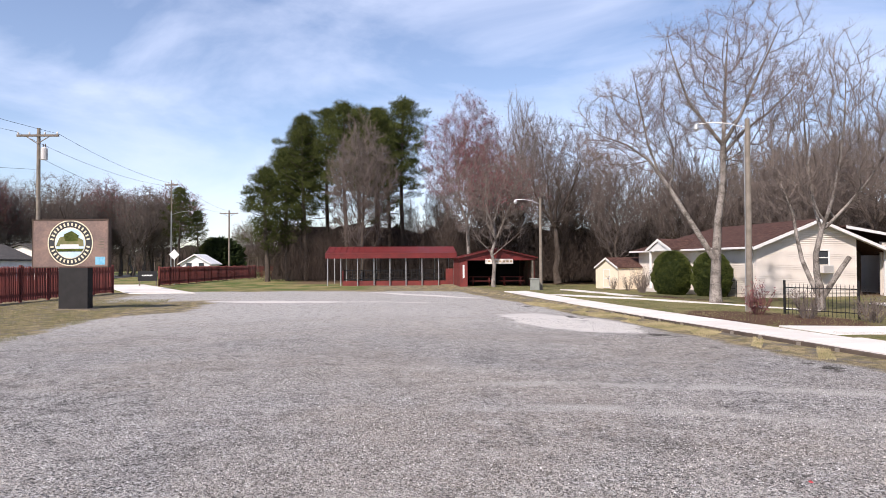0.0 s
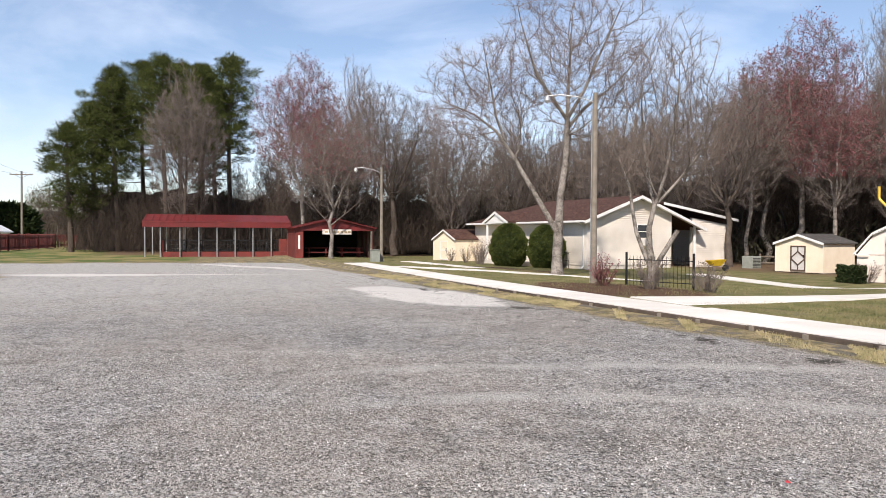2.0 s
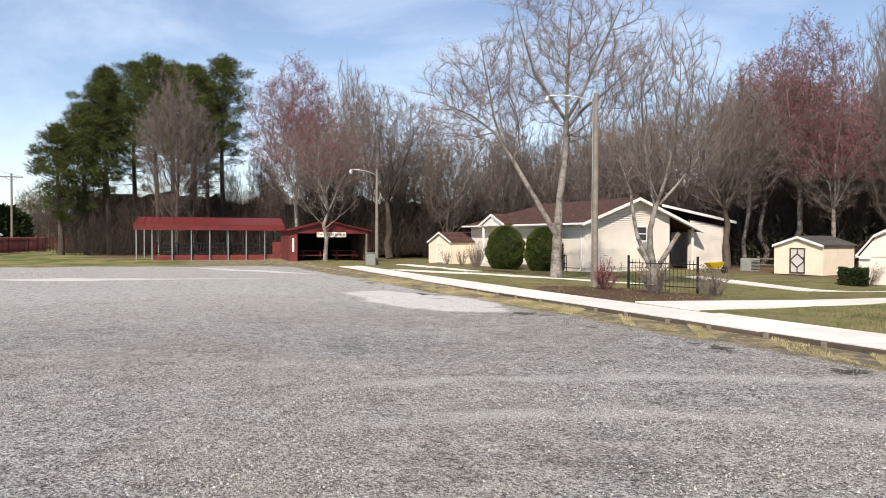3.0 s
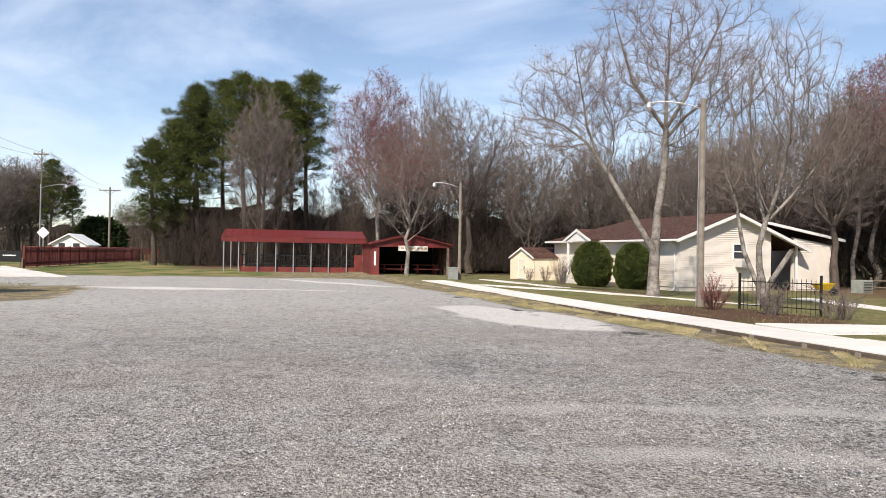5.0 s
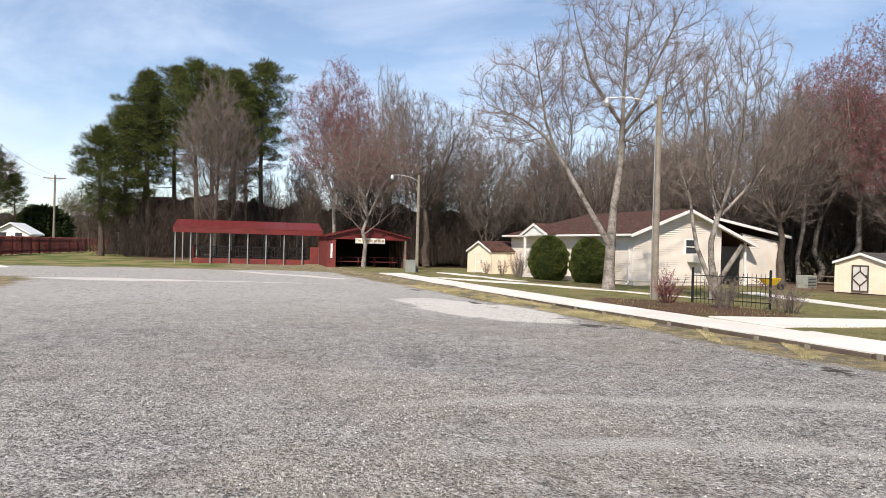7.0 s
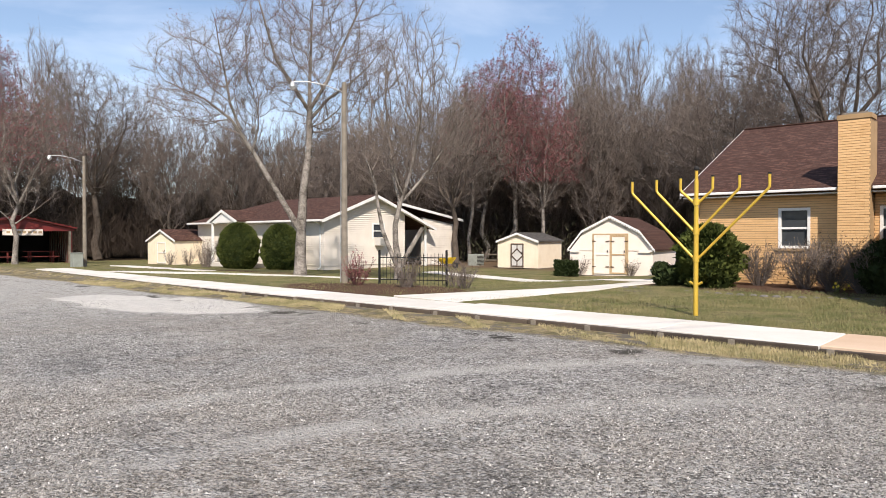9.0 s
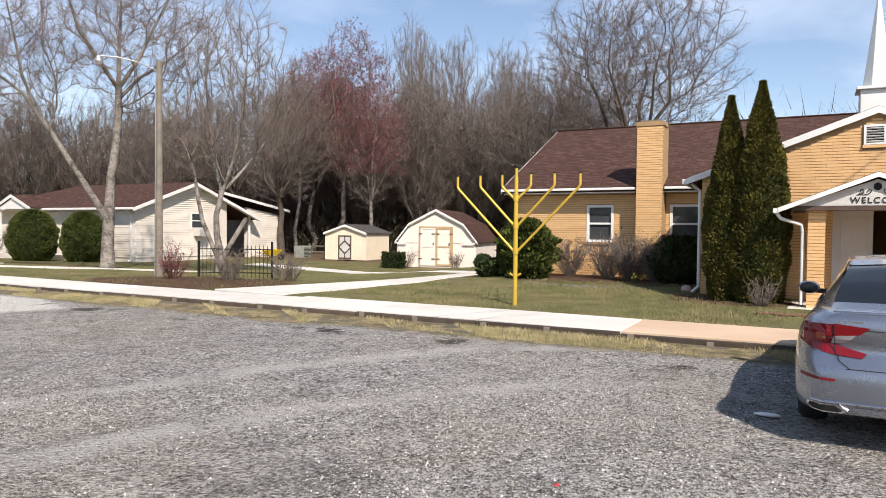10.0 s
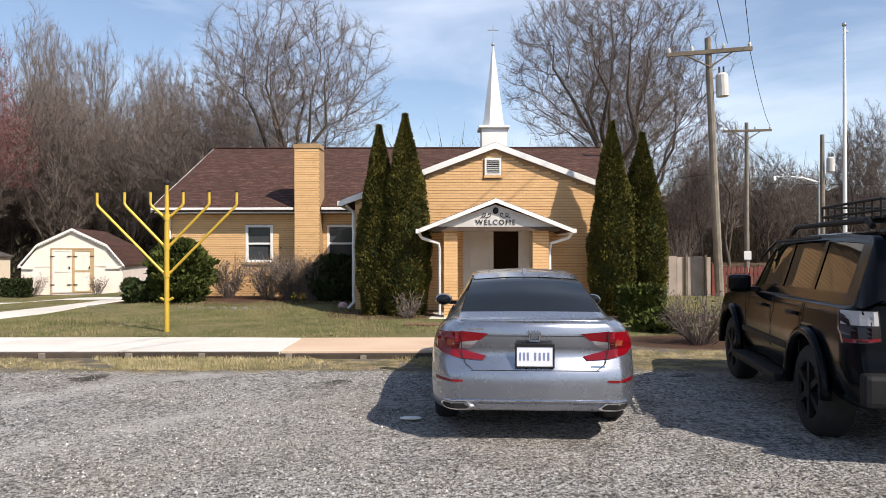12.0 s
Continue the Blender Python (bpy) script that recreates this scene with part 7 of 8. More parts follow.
def sedan():
    s = thing("sedan", pose(0.78, 5.66, 0.0, 0, 0, -3.4) @ Matrix.Diagonal((0.955, 1, 1, 1)), "silver four-door sedan parked on gravel facing the church", "car", "parked cars")
    levels = (0.275, 0.315, 0.35, 0.40, 0.48, 0.55, 0.60, 0.63, 0.70, 0.79, 0.82, 0.90, 0.955, 0.985, 1.0)
    shape = curve((0.245, 0.95), (0.30, 0.985), (0.345, 0.995), (0.45, 1.0), (0.60, 1.0), (0.74, 0.99), (0.85, 0.965), (0.92, 0.925), (0.97, 0.87), (1.0, 0.80))
    back = curve((0.245, 0.05), (0.30, 0.025), (0.345, 0.01), (0.45, 0.0), (0.56, 0.005), (0.60, 0.02), (0.63, 0.035), (0.79, 0.105), (0.82, 0.06), (0.93, 0.05), (0.97, 0.03), (1.0, 0.05))
    front = curve((0.245, 0.2), (0.45, 0.0), (0.7, 0.1), (1.0, 0.3))
    top = curve((0, 1.0), (0.55, 1.01), (0.9, 0.96), (3.3, 0.94), (3.7, 0.93), (4.4, 0.82), (4.82, 0.72))
    c = Car(4.82, 0.92, levels, shape, top, back, front, (0.5, 0.20), (0.6, 0.25))
    me = c.body((0.98, 3.8), 0.36)
    me.materials.clear()
    me.materials.append(M["silver"])
    me.polygons.foreach_set("use_smooth", [True] * len(me.polygons))
    child("body", me, s, "silver painted body")
    part("underbody", boxes((-0.66, 0.5, 0.28, 0.66, 4.5, 0.62), (-0.86, 1.5, 0.25, 0.86, 3.3, 0.5)), "dark", s)
    ys = list(np.linspace(0.36, 3.75, 40))
    roof = curve((0.36, 1.0), (0.5, 1.035), (0.9, 1.19), (1.3, 1.31), (1.7, 1.375), (2.2, 1.395), (2.7, 1.36), (3.1, 1.22), (3.5, 1.03), (3.75, 0.945))
    low = curve((0.36, 0.99), (0.9, 0.955), (3.3, 0.93), (3.75, 0.925))
    bw = curve((0.36, 0.70), (0.9, 0.80), (2.0, 0.83), (3.3, 0.80), (3.75, 0.68))
    rw = curve((0.36, 0.67), (0.9, 0.615), (1.3, 0.57), (1.8, 0.55), (2.4, 0.56), (3.2, 0.58), (3.75, 0.66))
    def glass(y, u):
        if y < 1.36:
            return 0.55 < y and u > 0.57
        if y > 2.75:
            return y < 3.65 and u > 0.57 or (u < 0.5 and u > 0.1 and y < 3.1)
        return 0.1 < u < 0.5 and not (1.98 < y < 2.1)
    cabin(c, s, ys, roof, low, bw, rw, glass, "silver")
    part("rear_shelf", boxes((-0.55, 0.75, 1.0, 0.55, 1.0, 1.02)), "dark", s)
    # boot lip
    bm = bmesh.new()
    tube(bm, [(x, 0.055 + 0.16 * abs(x / 0.75) ** 3, 1.012 - 0.02 * abs(x / 0.75) ** 2) for x in np.linspace(-0.64, 0.64, 15)], 0.014, 8)
    part("spoiler_lip", bm, "silver", s, smooth=True)
    # boot seam and bumper seam
    for z, w in ((0.605, 0.55), (0.885, 0.42)):
        bm = bmesh.new()
        tube(bm, [c.rear(x, z, 0.0) for x in np.linspace(-w, w, 17)], 0.004, 4)
        part("seam", bm, "dark", s)
    for sg in (-1, 1):
        # tail lamp: an outer block with an upper and a lower arm
        lamp = part("tail_lamp", c.patch([(sg * 0.845, 0.905), (sg * 0.62, 0.925), (sg * 0.40, 0.905), (sg * 0.47, 0.85), (sg * 0.64, 0.83), (sg * 0.66, 0.775), (sg * 0.42, 0.72), (sg * 0.45, 0.685), (sg * 0.64, 0.70), (sg * 0.80, 0.735), (sg * 0.875, 0.775)], 0.010), "lamp_red", s, "red wraparound tail lamp")
        part("lens", c.patch([(sg * 0.635, 0.835), (sg * 0.49, 0.848), (sg * 0.55, 0.785), (sg * 0.655, 0.775)], 0.012), "lamp_clear", lamp)
        part("indicator", c.patch([(sg * 0.75, 0.85), (sg * 0.69, 0.845), (sg * 0.69, 0.80), (sg * 0.75, 0.805)], 0.018), "lamp_amber", lamp)
        part("seam", rods(([c.rear(sg * (0.63 - 0.0 * k), 0.93 - 0.06 * k, 0.02) for k in range(4)] + [c.rear(sg * 0.60, 0.66, 0.006), c.rear(sg * 0.53, 0.61, 0.003)], 0.004), n=4), "dark", lamp)
        part("reflector", c.patch([(sg * 0.86, 0.54), (sg * 0.62, 0.53), (sg * 0.62, 0.513), (sg * 0.86, 0.515)], 0.006), "lamp_red", s, "thin red bumper reflector")
        ex = part("exhaust", c.patch([(sg * 0.80, 0.345), (sg * 0.60, 0.345), (sg * 0.53, 0.30), (sg * 0.58, 0.278), (sg * 0.77, 0.280), (sg * 0.81, 0.31)], 0.012), "chrome", s, "chrome exhaust finisher")
        part("opening", c.patch([(sg * 0.785, 0.334), (sg * 0.615, 0.334), (sg * 0.565, 0.302), (sg * 0.595, 0.289), (sg * 0.76, 0.290), (sg * 0.79, 0.312)], 0.017), "dark", ex)
        for nm, y, k, mat in (("mirror", 2.99, 1.0, "silver"), ("mirror_glass", 2.945, 0.84, "car_glass")):
            bm = bmesh.new()
            bmesh.ops.create_icosphere(bm, subdivisions=3, radius=1.0, matrix=pose(sg * 0.965, y, 0.985) @ Matrix.Diagonal((0.115 * k, 0.075 * (0.5 if k < 1 else 1), 0.072 * k, 1)))
            part(nm, bm, mat, s, smooth=True)
        part("mirror_arm", rods(([(sg * 0.78, 3.0, 0.945), (sg * 0.9, 3.0, 0.95)], 0.025)), "dark", s)
        for y in (0.98, 3.8):
            wheel(s, sg * 0.80, y, 0.325, 0.215, sg, 10, "alloy")
        part("quarter_badge", c.patch([(sg * 0.60, 0.945), (sg * 0.44, 0.95), (sg * 0.44, 0.933), (sg * 0.60, 0.928)] if sg < 0 else [(0.60, 0.647), (0.48, 0.647), (0.48, 0.632), (0.60, 0.632)], 0.004), "chrome", s)
    bm = bmesh.new()
    tube(bm, [c.rear(x, 0.36, 0.006) for x in np.linspace(-0.78, 0.78, 21)], 0.009, 6)
    part("bumper_strip", bm, "chrome", s, "chrome strip along the bumper")
    part("diffuser", c.patch([(-0.50, 0.335), (0.50, 0.335), (0.46, 0.285), (-0.46, 0.285)], 0.004), "silver", s)
    # number plate with bars for its writing, and the badge above it
    yb = c.rear(0, 0.64).y - 0.004
    p = part("number_plate", boxes((-0.155, yb - 0.02, 0.640, 0.155, yb - 0.004, 0.800), bevel=0.004), "plate", s, "white number plate in a dark frame")
    part("plate_frame", boxes((-0.168, yb - 0.024, 0.628, 0.168, yb - 0.003, 0.640), (-0.168, yb - 0.024, 0.800, 0.168, yb - 0.003, 0.822), (-0.168, yb - 0.024, 0.640, -0.155, yb - 0.003, 0.800), (0.155, yb - 0.024, 0.640, 0.168, yb - 0.003, 0.800)), "black_metal", p)
    for i, x in enumerate((-0.125, -0.092, -0.059, 0.005, 0.042, 0.079, 0.116)):
        part("character_bar", boxes((x - 0.008, yb - 0.023, 0.69, x + 0.008, yb - 0.0205, 0.755)), "plate_ink", p)
    bm = bmesh.new()
    yb2 = c.rear(0, 0.88).y - 0.012
    for a, b in (((-0.05, 0.925), (0.05, 0.925)), ((0.05, 0.925), (0.042, 0.845)), ((0.042, 0.845), (-0.042, 0.845)), ((-0.042, 0.845), (-0.05, 0.925))):
        tube(bm, [(a[0], yb2, a[1]), (b[0], yb2, b[1])], 0.007, 6)
    part("badge", bm, "chrome", s, "chrome rear badge")
    part("badge_plate", boxes((-0.03, yb2 - 0.002, 0.86, 0.03, yb2 + 0.02, 0.912)), "alloy", s)
    bm = bmesh.new()
    slab(bm, [(1.48, 1.345), (1.66, 1.375), (1.53, 1.412), (1.50, 1.41)], "x", -0.014, 0.014)
    part("antenna_fin", bm, "silver", s)
    return s


sedan()


def suv():
    s = thing("suv", pose(3.93, 4.84, 0.0, 0, 0, -10.2), "black four-door off-road vehicle with roof basket parked on gravel", "car", "parked cars")
    levels = (0.42, 0.48, 0.55, 0.62, 0.74, 0.86, 0.98, 1.08, 1.15, 1.18)
    shape = curve((0.42, 0.92), (0.48, 0.97), (0.62, 1.0), (0.86, 1.0), (1.0, 0.985), (1.08, 0.97), (1.15, 0.95), (1.18, 0.92))
    back = curve((0.42, 0.0), (0.62, -0.02), (0.68, 0.02), (0.74, 0.06), (1.18, 0.10))
    front = curve((0.42, 0.1), (0.62, 0.0), (1.18, 0.15))
    top = curve((0, 1.18), (3.2, 1.14), (3.6, 1.12), (4.6, 1.02), (4.8, 0.95))
    c = Car(4.8, 0.94, levels, shape, top, back, front, (0.3, 0.12), (0.5, 0.2))
    me = c.body((0.98, 3.75), 0.46)
    me.materials.clear()
    me.materials.append(M["black_paint"])
    me.polygons.foreach_set("use_smooth", [True] * len(me.polygons))
    child("body", me, s, "glossy black body")
    part("underbody", boxes((-0.7, 0.2, 0.34, 0.7, 4.5, 0.8), (-0.85, 1.55, 0.36, 0.85, 3.2, 0.6)), "dark", s)
    ys = list(np.linspace(0.08, 3.62, 44))
    roof = curve((0.08, 1.22), (0.14, 1.66), (0.25, 1.735), (0.8, 1.765), (1.8, 1.775), (2.5, 1.74), (2.8, 1.68), (3.2, 1.42), (3.62, 1.13))
    low = curve((0.08, 1.16), (3.3, 1.11), (3.62, 1.10))
    bw = curve((0.08, 0.86), (0.4, 0.88), (3.0, 0.87), (3.62, 0.80))
    rw = curve((0.08, 0.74), (0.3, 0.70), (2.6, 0.68), (3.62, 0.72))
    def glass(y, u):
        if y < 0.24:
            return u > 0.62
        if y > 2.75:
            return u > 0.6 or (0.1 < u < 0.5 and y < 3.1)
        return 0.1 < u < 0.5 and not (0.24 < y < 0.42) and not (1.12 < y < 1.26) and not (2.02 < y < 2.14)
    cabin(c, s, ys, roof, low, bw, rw, glass, "black_paint")
    for sg in (-1, 1):
        for y in (0.98, 3.75):
            wheel(s, sg * 0.82, y, 0.39, 0.25, sg, 6, "black_metal")
            arch = [(sg * 0.965, y + 0.475 * math.cos(a), 0.42 + 0.475 * math.sin(a)) for a in np.linspace(-0.05, math.pi + 0.05, 17)]
            part("fender_flare", rods((arch, 0.045), n=8), "black_paint", s, smooth=True)
        part("side_step", boxes((sg * 0.98 - 0.10, 1.5, 0.36, sg * 0.98 + 0.08, 3.2, 0.43), bevel=0.015), "black_metal", s)
        part("roof_rail", rods(([(sg * 0.62, 0.5, 1.775), (sg * 0.62, 0.6, 1.83), (sg * 0.62, 2.3, 1.83), (sg * 0.62, 2.45, 1.77)], 0.025)), "black_metal", s)
        part("mirror", boxes((sg * 1.05 - 0.12, 2.86, 1.12, sg * 1.05 + 0.12, 2.98, 1.32), bevel=0.04), "black_paint", s)
        part("mirror_arm", boxes((min(sg * 0.84, sg * 0.96), 2.90, 1.13, max(sg * 0.84, sg * 0.96), 2.97, 1.18)), "black_metal", s)
        for y in (1.35, 2.35):
            part("door_handle", boxes((sg * 0.945 - 0.02, y, 1.00, sg * 0.945 + 0.02, y + 0.2, 1.035), bevel=0.01), "black_metal", s)
        part("door_molding", boxes((sg * 0.945 - 0.012, 1.55, 0.66, sg * 0.945 + 0.012, 3.2, 0.72), bevel=0.008), "black_metal", s)
        for y in (1.22, 2.12, 3.1):
            part("door_seam", rods(([(sg * 0.9425, y, 0.62), (sg * 0.939, y, 1.0), (sg * 0.905, y, 1.12)], 0.004), n=4), "dark", s)
        part("window_visor", rods(([(sg * 0.735, 1.3, 1.70), (sg * 0.735, 2.6, 1.685), (sg * 0.79, 2.95, 1.52)], 0.014), n=5), "black_metal", s)
        lamp = part("tail_lamp", c.patch([(sg * 0.925, 1.14), (sg * 0.75, 1.145), (sg * 0.74, 0.92), (sg * 0.93, 0.89)], 0.02), "lamp_dark", s, "dark red tail lamp with clear upper lens")
        part("lens", c.patch([(sg * 0.92, 1.135), (sg * 0.76, 1.138), (sg * 0.755, 1.035), (sg * 0.92, 1.03)], 0.025), "lamp_clear", lamp)
        part("reflector", c.patch([(sg * 0.925, 0.925), (sg * 0.752, 0.945), (sg * 0.75, 0.925), (sg * 0.928, 0.897)], 0.024), "lamp_red", lamp)
    part("bumper", boxes((-0.9, -0.08, 0.46, 0.9, 0.06, 0.70), bevel=0.04), "black_metal", s)
    part("rear_spoiler", boxes((-0.66, 0.02, 1.70, 0.66, 0.3, 1.745), bevel=0.015), "black_paint", s)
    # roof basket
    b = part("roof_basket", boxes((-0.58, 0.42, 1.84, 0.58, 1.62, 1.858)), "black_metal", s, "black steel roof basket")
    for z in (1.90, 1.99):
        part("basket_rail", rods(([(-0.6, 0.4, z), (0.6, 0.4, z), (0.6, 1.64, z), (-0.6, 1.64, z), (-0.6, 0.4, z)], 0.012), n=6), "black_metal", b)
    for i in range(9):
        y = 0.4 + 1.24 * i / 8
        for x in (-0.6, 0.6):
            part("basket_stay", rods(([(x, y, 1.84), (x, y, 1.99)], 0.009), n=6), "black_metal", b)
    for i in range(1, 7):
        x = -0.6 + 1.2 * i / 7
        for y in (0.4, 1.64):
            part("basket_stay", rods(([(x, y, 1.84), (x, y, 1.99)], 0.009), n=6), "black_metal", b)
    return s


suv()


# ---- yard things ----
def candelabrum():
    t = thing("menorah", pose(-5.19, 13.05, 0.05), "tall gold-painted seven-armed metal candelabrum on the lawn", "candelabrum")
    part("stem", rods(([(0, 0, -0.1), (0, 0, 1.2), (0, 0, 2.1)], 0.045), ([(0, 0, 2.1), (0, 0, 2.62)], 0.038), ([(0, 0, 2.62), (0, 0, 2.80)], 0.03), n=14), "gold", t)
    for z in (1.12, 1.64, 2.20):
        part("collar", rods(([(0, 0, z - 0.06), (0, 0, z + 0.06)], 0.058), n=14), "gold", t)
    for sg in (-1, 1):
        for x, zb, z0 in ((1.32, 2.42, 1.10), (0.80, 2.43, 1.62), (0.31, 2.43, 2.17)):
            part("arm", rods(([(sg * 0.02, 0, z0), (sg * (x - 0.03), 0, zb - 0.03), (sg * x, 0, zb + 0.02), (sg * x, 0, zb + 0.24)], 0.026), n=10), "gold", t)
            part("lamp_cup", rods(([(sg * x, 0, zb + 0.241), (sg * x, 0, zb + 0.27)], 0.034), n=10), "dark", t)
        part("foot_stub", rods(([(0, 0, 0.60), (sg * 0.12, 0, 0.67)], 0.024), n=8), "gold", t)
    bm = bmesh.new()
    bmesh.ops.create_icosphere(bm, subdivisions=2, radius=0.05, matrix=pose(0, 0, 2.84))
    part("lamp_cup", bm, "dark", t, smooth=True)


candelabrum()


def lamp_pole(m, H, r0, arm, label, material="pole_wood", name="street_lamp", drop=0.1):
    t = thing(name, m, label, "lamp post")
    part("pole", rods(([(0, 0, -0.2), (0, 0, H * 0.5), (0, 0, H)], [r0, r0 * 0.85, r0 * 0.7]), n=12), material, t)
    part("arm", rods(([(0, 0, H - 0.35), (arm * 0.35, 0, H - 0.12), (arm * 0.7, 0, H - 0.02), (arm, 0, H - 0.04)], 0.02), n=8), "steel", t)
    bm = bmesh.new()
    bmesh.ops.create_cone(bm, cap_ends=True, segments=14, radius1=0.13, radius2=0.06, depth=0.18, matrix=pose(arm, 0, H - 0.12))
    part("shade", bm, "steel", t)
    bm = bmesh.new()
    bmesh.ops.create_icosphere(bm, subdivisions=2, radius=0.09, matrix=pose(arm, 0, H - 0.22))
    part("globe", bm, "door_grey", t, smooth=True)
    return t


lamp_pole(pose(-38.6, 14.55, 0, 0, 0, 248), 5.9, 0.11, 1.6, "slim wooden lamp post with curved arm beside the carport")
yl = lamp_pole(pose(-18.0, 15.1, 0, 0, 0, 231), 6.80, 0.115, 1.7, "wooden yard lamp post with arm above the lawn")
part("conduit", rods(([(0.13, 0.0, 0.0), (0.10, 0.0, 6.2)], 0.018), n=6), "steel", yl)


def pedestal():
    t = thing("utility_pedestal", pose(-38.2, 14.0, 0), "grey-green utility pedestal at the lamp post's foot", "utility box")
    part("body", boxes((-0.2, -0.25, -0.05, 0.2, 0.25, 0.75), bevel=0.02), "shed_grey", t)
    part("cap", boxes((-0.23, -0.28, 0.751, 0.23, 0.28, 0.80), bevel=0.02), "shed_grey", t)


M["shed_grey"] = plain("shed_grey", (0.30, 0.32, 0.28), (0.24, 0.25, 0.22), 4, 0.7)
pedestal()


def iron_fence():
    t = thing("iron_fence", pose(-16.6, 15.4, 0.0, 0, 0, 21), "black iron fence panel in the mulch bed", "fence")
    L = 2.35
    for z in (0.2, 0.92):
        part("rail", boxes((0, -0.012, z, L, 0.012, z + 0.03)), "black_metal", t)
    for i in range(17):
        x = 0.13 + i * 0.13
        part("picket", rods(([(x, 0, -0.02), (x, 0, 1.02), (x, 0, 1.08)], [0.009, 0.009, 0.002]), n=5), "black_metal", t)
    for x in (0.0, L):
        part("post", boxes((x - 0.03, -0.03, -0.1, x + 0.03, 0.03, 1.18), bevel=0.005), "black_metal", t)


iron_fence()


# ---- the signboard ----
def signboard():
    t = thing("signboard", pose(-26.3, -9.2, 0, 0, 0, 78), "brown wooden signboard with a round emblem on a dark pillar", "sign")
    # local x runs across the board, and it faces -y
    part("pillar", boxes((-0.60, -0.12, -0.1, 0.58, 0.28, 1.69), bevel=0.02), "dark", t)
    part("base_slab", boxes((-0.75, -0.25, -0.1, 0.75, 0.4, 0.05), bevel=0.02), "old_wood", t)
    b = part("board", boxes((-1.62, -0.1, 0.90, 1.66, 0.12, 2.90), bevel=0.01), "sign_wood", t, "mottled brown printed board")
    part("frame", boxes((-1.66, -0.12, 2.901, 1.70, 0.14, 2.95), (1.661, -0.12, 0.86, 1.70, 0.14, 2.90), (-1.66, -0.12, 0.86, -1.621, 0.14, 2.90), (-1.62, -0.12, 0.86, 1.66, 0.14, 0.899)), "trim_dark", b)
    b.location, b.scale = (-0.16, 0, 0.905), (0.92, 0.92, 0.92)
    def disc(name, r, y, mat, label=""):
        bm = bmesh.new()
        bmesh.ops.create_cone(bm, cap_ends=True, segments=48, radius1=r, radius2=r, depth=0.006, matrix=pose(0.02, y, 1.92, 90))
        return part(name, bm, mat, b, label)
    disc("emblem_rim", 1.0, -0.104, "cream_paint", "cream ring")
    disc("emblem_ring", 0.95, -0.1105, "ring_dark", "dark ring")
    disc("emblem_edge", 0.68, -0.117, "cream_paint")
    disc("emblem_field", 0.65, -0.1235, "emblem_sky", "pale blue picture field")
    for i in range(30):
        a = 2 * math.pi * i / 30
        if i in (0, 15):
            continue
        bm = boxes((-0.035, -0.133, 0.74, 0.035, -0.1145, 0.88))
        bmesh.ops.transform(bm, matrix=Matrix.Translation((0.02, 0, 1.92)) @ Matrix.Rotation(a + math.pi / 2, 4, "Y"), verts=bm.verts)
        part("letter_bar", bm, "cream_paint", b)
    part("hill", prism([(-0.60, 1.78), (0.62, 1.78), (0.60, 2.05), (0.3, 2.2), (-0.1, 2.28), (-0.45, 2.15)], "y", -0.132, -0.1275), "grass_blade", b, "green hill shape")
    part("tree_shape", prism([(-0.2, 2.0), (0.35, 2.0), (0.4, 2.25), (0.1, 2.45), (-0.25, 2.3)], "y", -0.137, -0.1325), "bush_leaf", b)
    part("building_shape", boxes((-0.42, -0.137, 1.68, 0.40, -0.1325, 1.86)), "white_paint", b)
    part("field_shape", prism([(-0.52, 1.55), (0.54, 1.55), (0.62, 1.675), (-0.60, 1.675)], "y", -0.132, -0.1275), "bush_leaf", b)
    part("corner_logo", boxes((1.12, -0.106, 0.98, 1.55, -0.1015, 1.32)), "logo_blue", b, "small blue logo")
    part("side_writing", boxes(*[(1.25, -0.106, 1.7 + 0.12 * i, 1.5, -0.1015, 1.75 + 0.12 * i) for i in range(4)]), "old_wood", b)


M["sign_wood"] = plain("sign_wood", (0.26, 0.17, 0.13), (0.15, 0.105, 0.09), 1.2, 0.6, 0, 0.1, 14)
M["cream_paint"] = plain("cream_paint", (0.72, 0.65, 0.46), (0.66, 0.58, 0.40), 4, 0.6)
M["ring_dark"] = plain("ring_dark", (0.03, 0.032, 0.035), (0.045, 0.045, 0.045), 4, 0.6)
M["emblem_sky"] = plain("emblem_sky", (0.42, 0.58, 0.72), (0.60, 0.68, 0.74), 3, 0.6)
M["logo_blue"] = plain("logo_blue", (0.10, 0.36, 0.52), (0.25, 0.50, 0.62), 8, 0.6)
signboard()


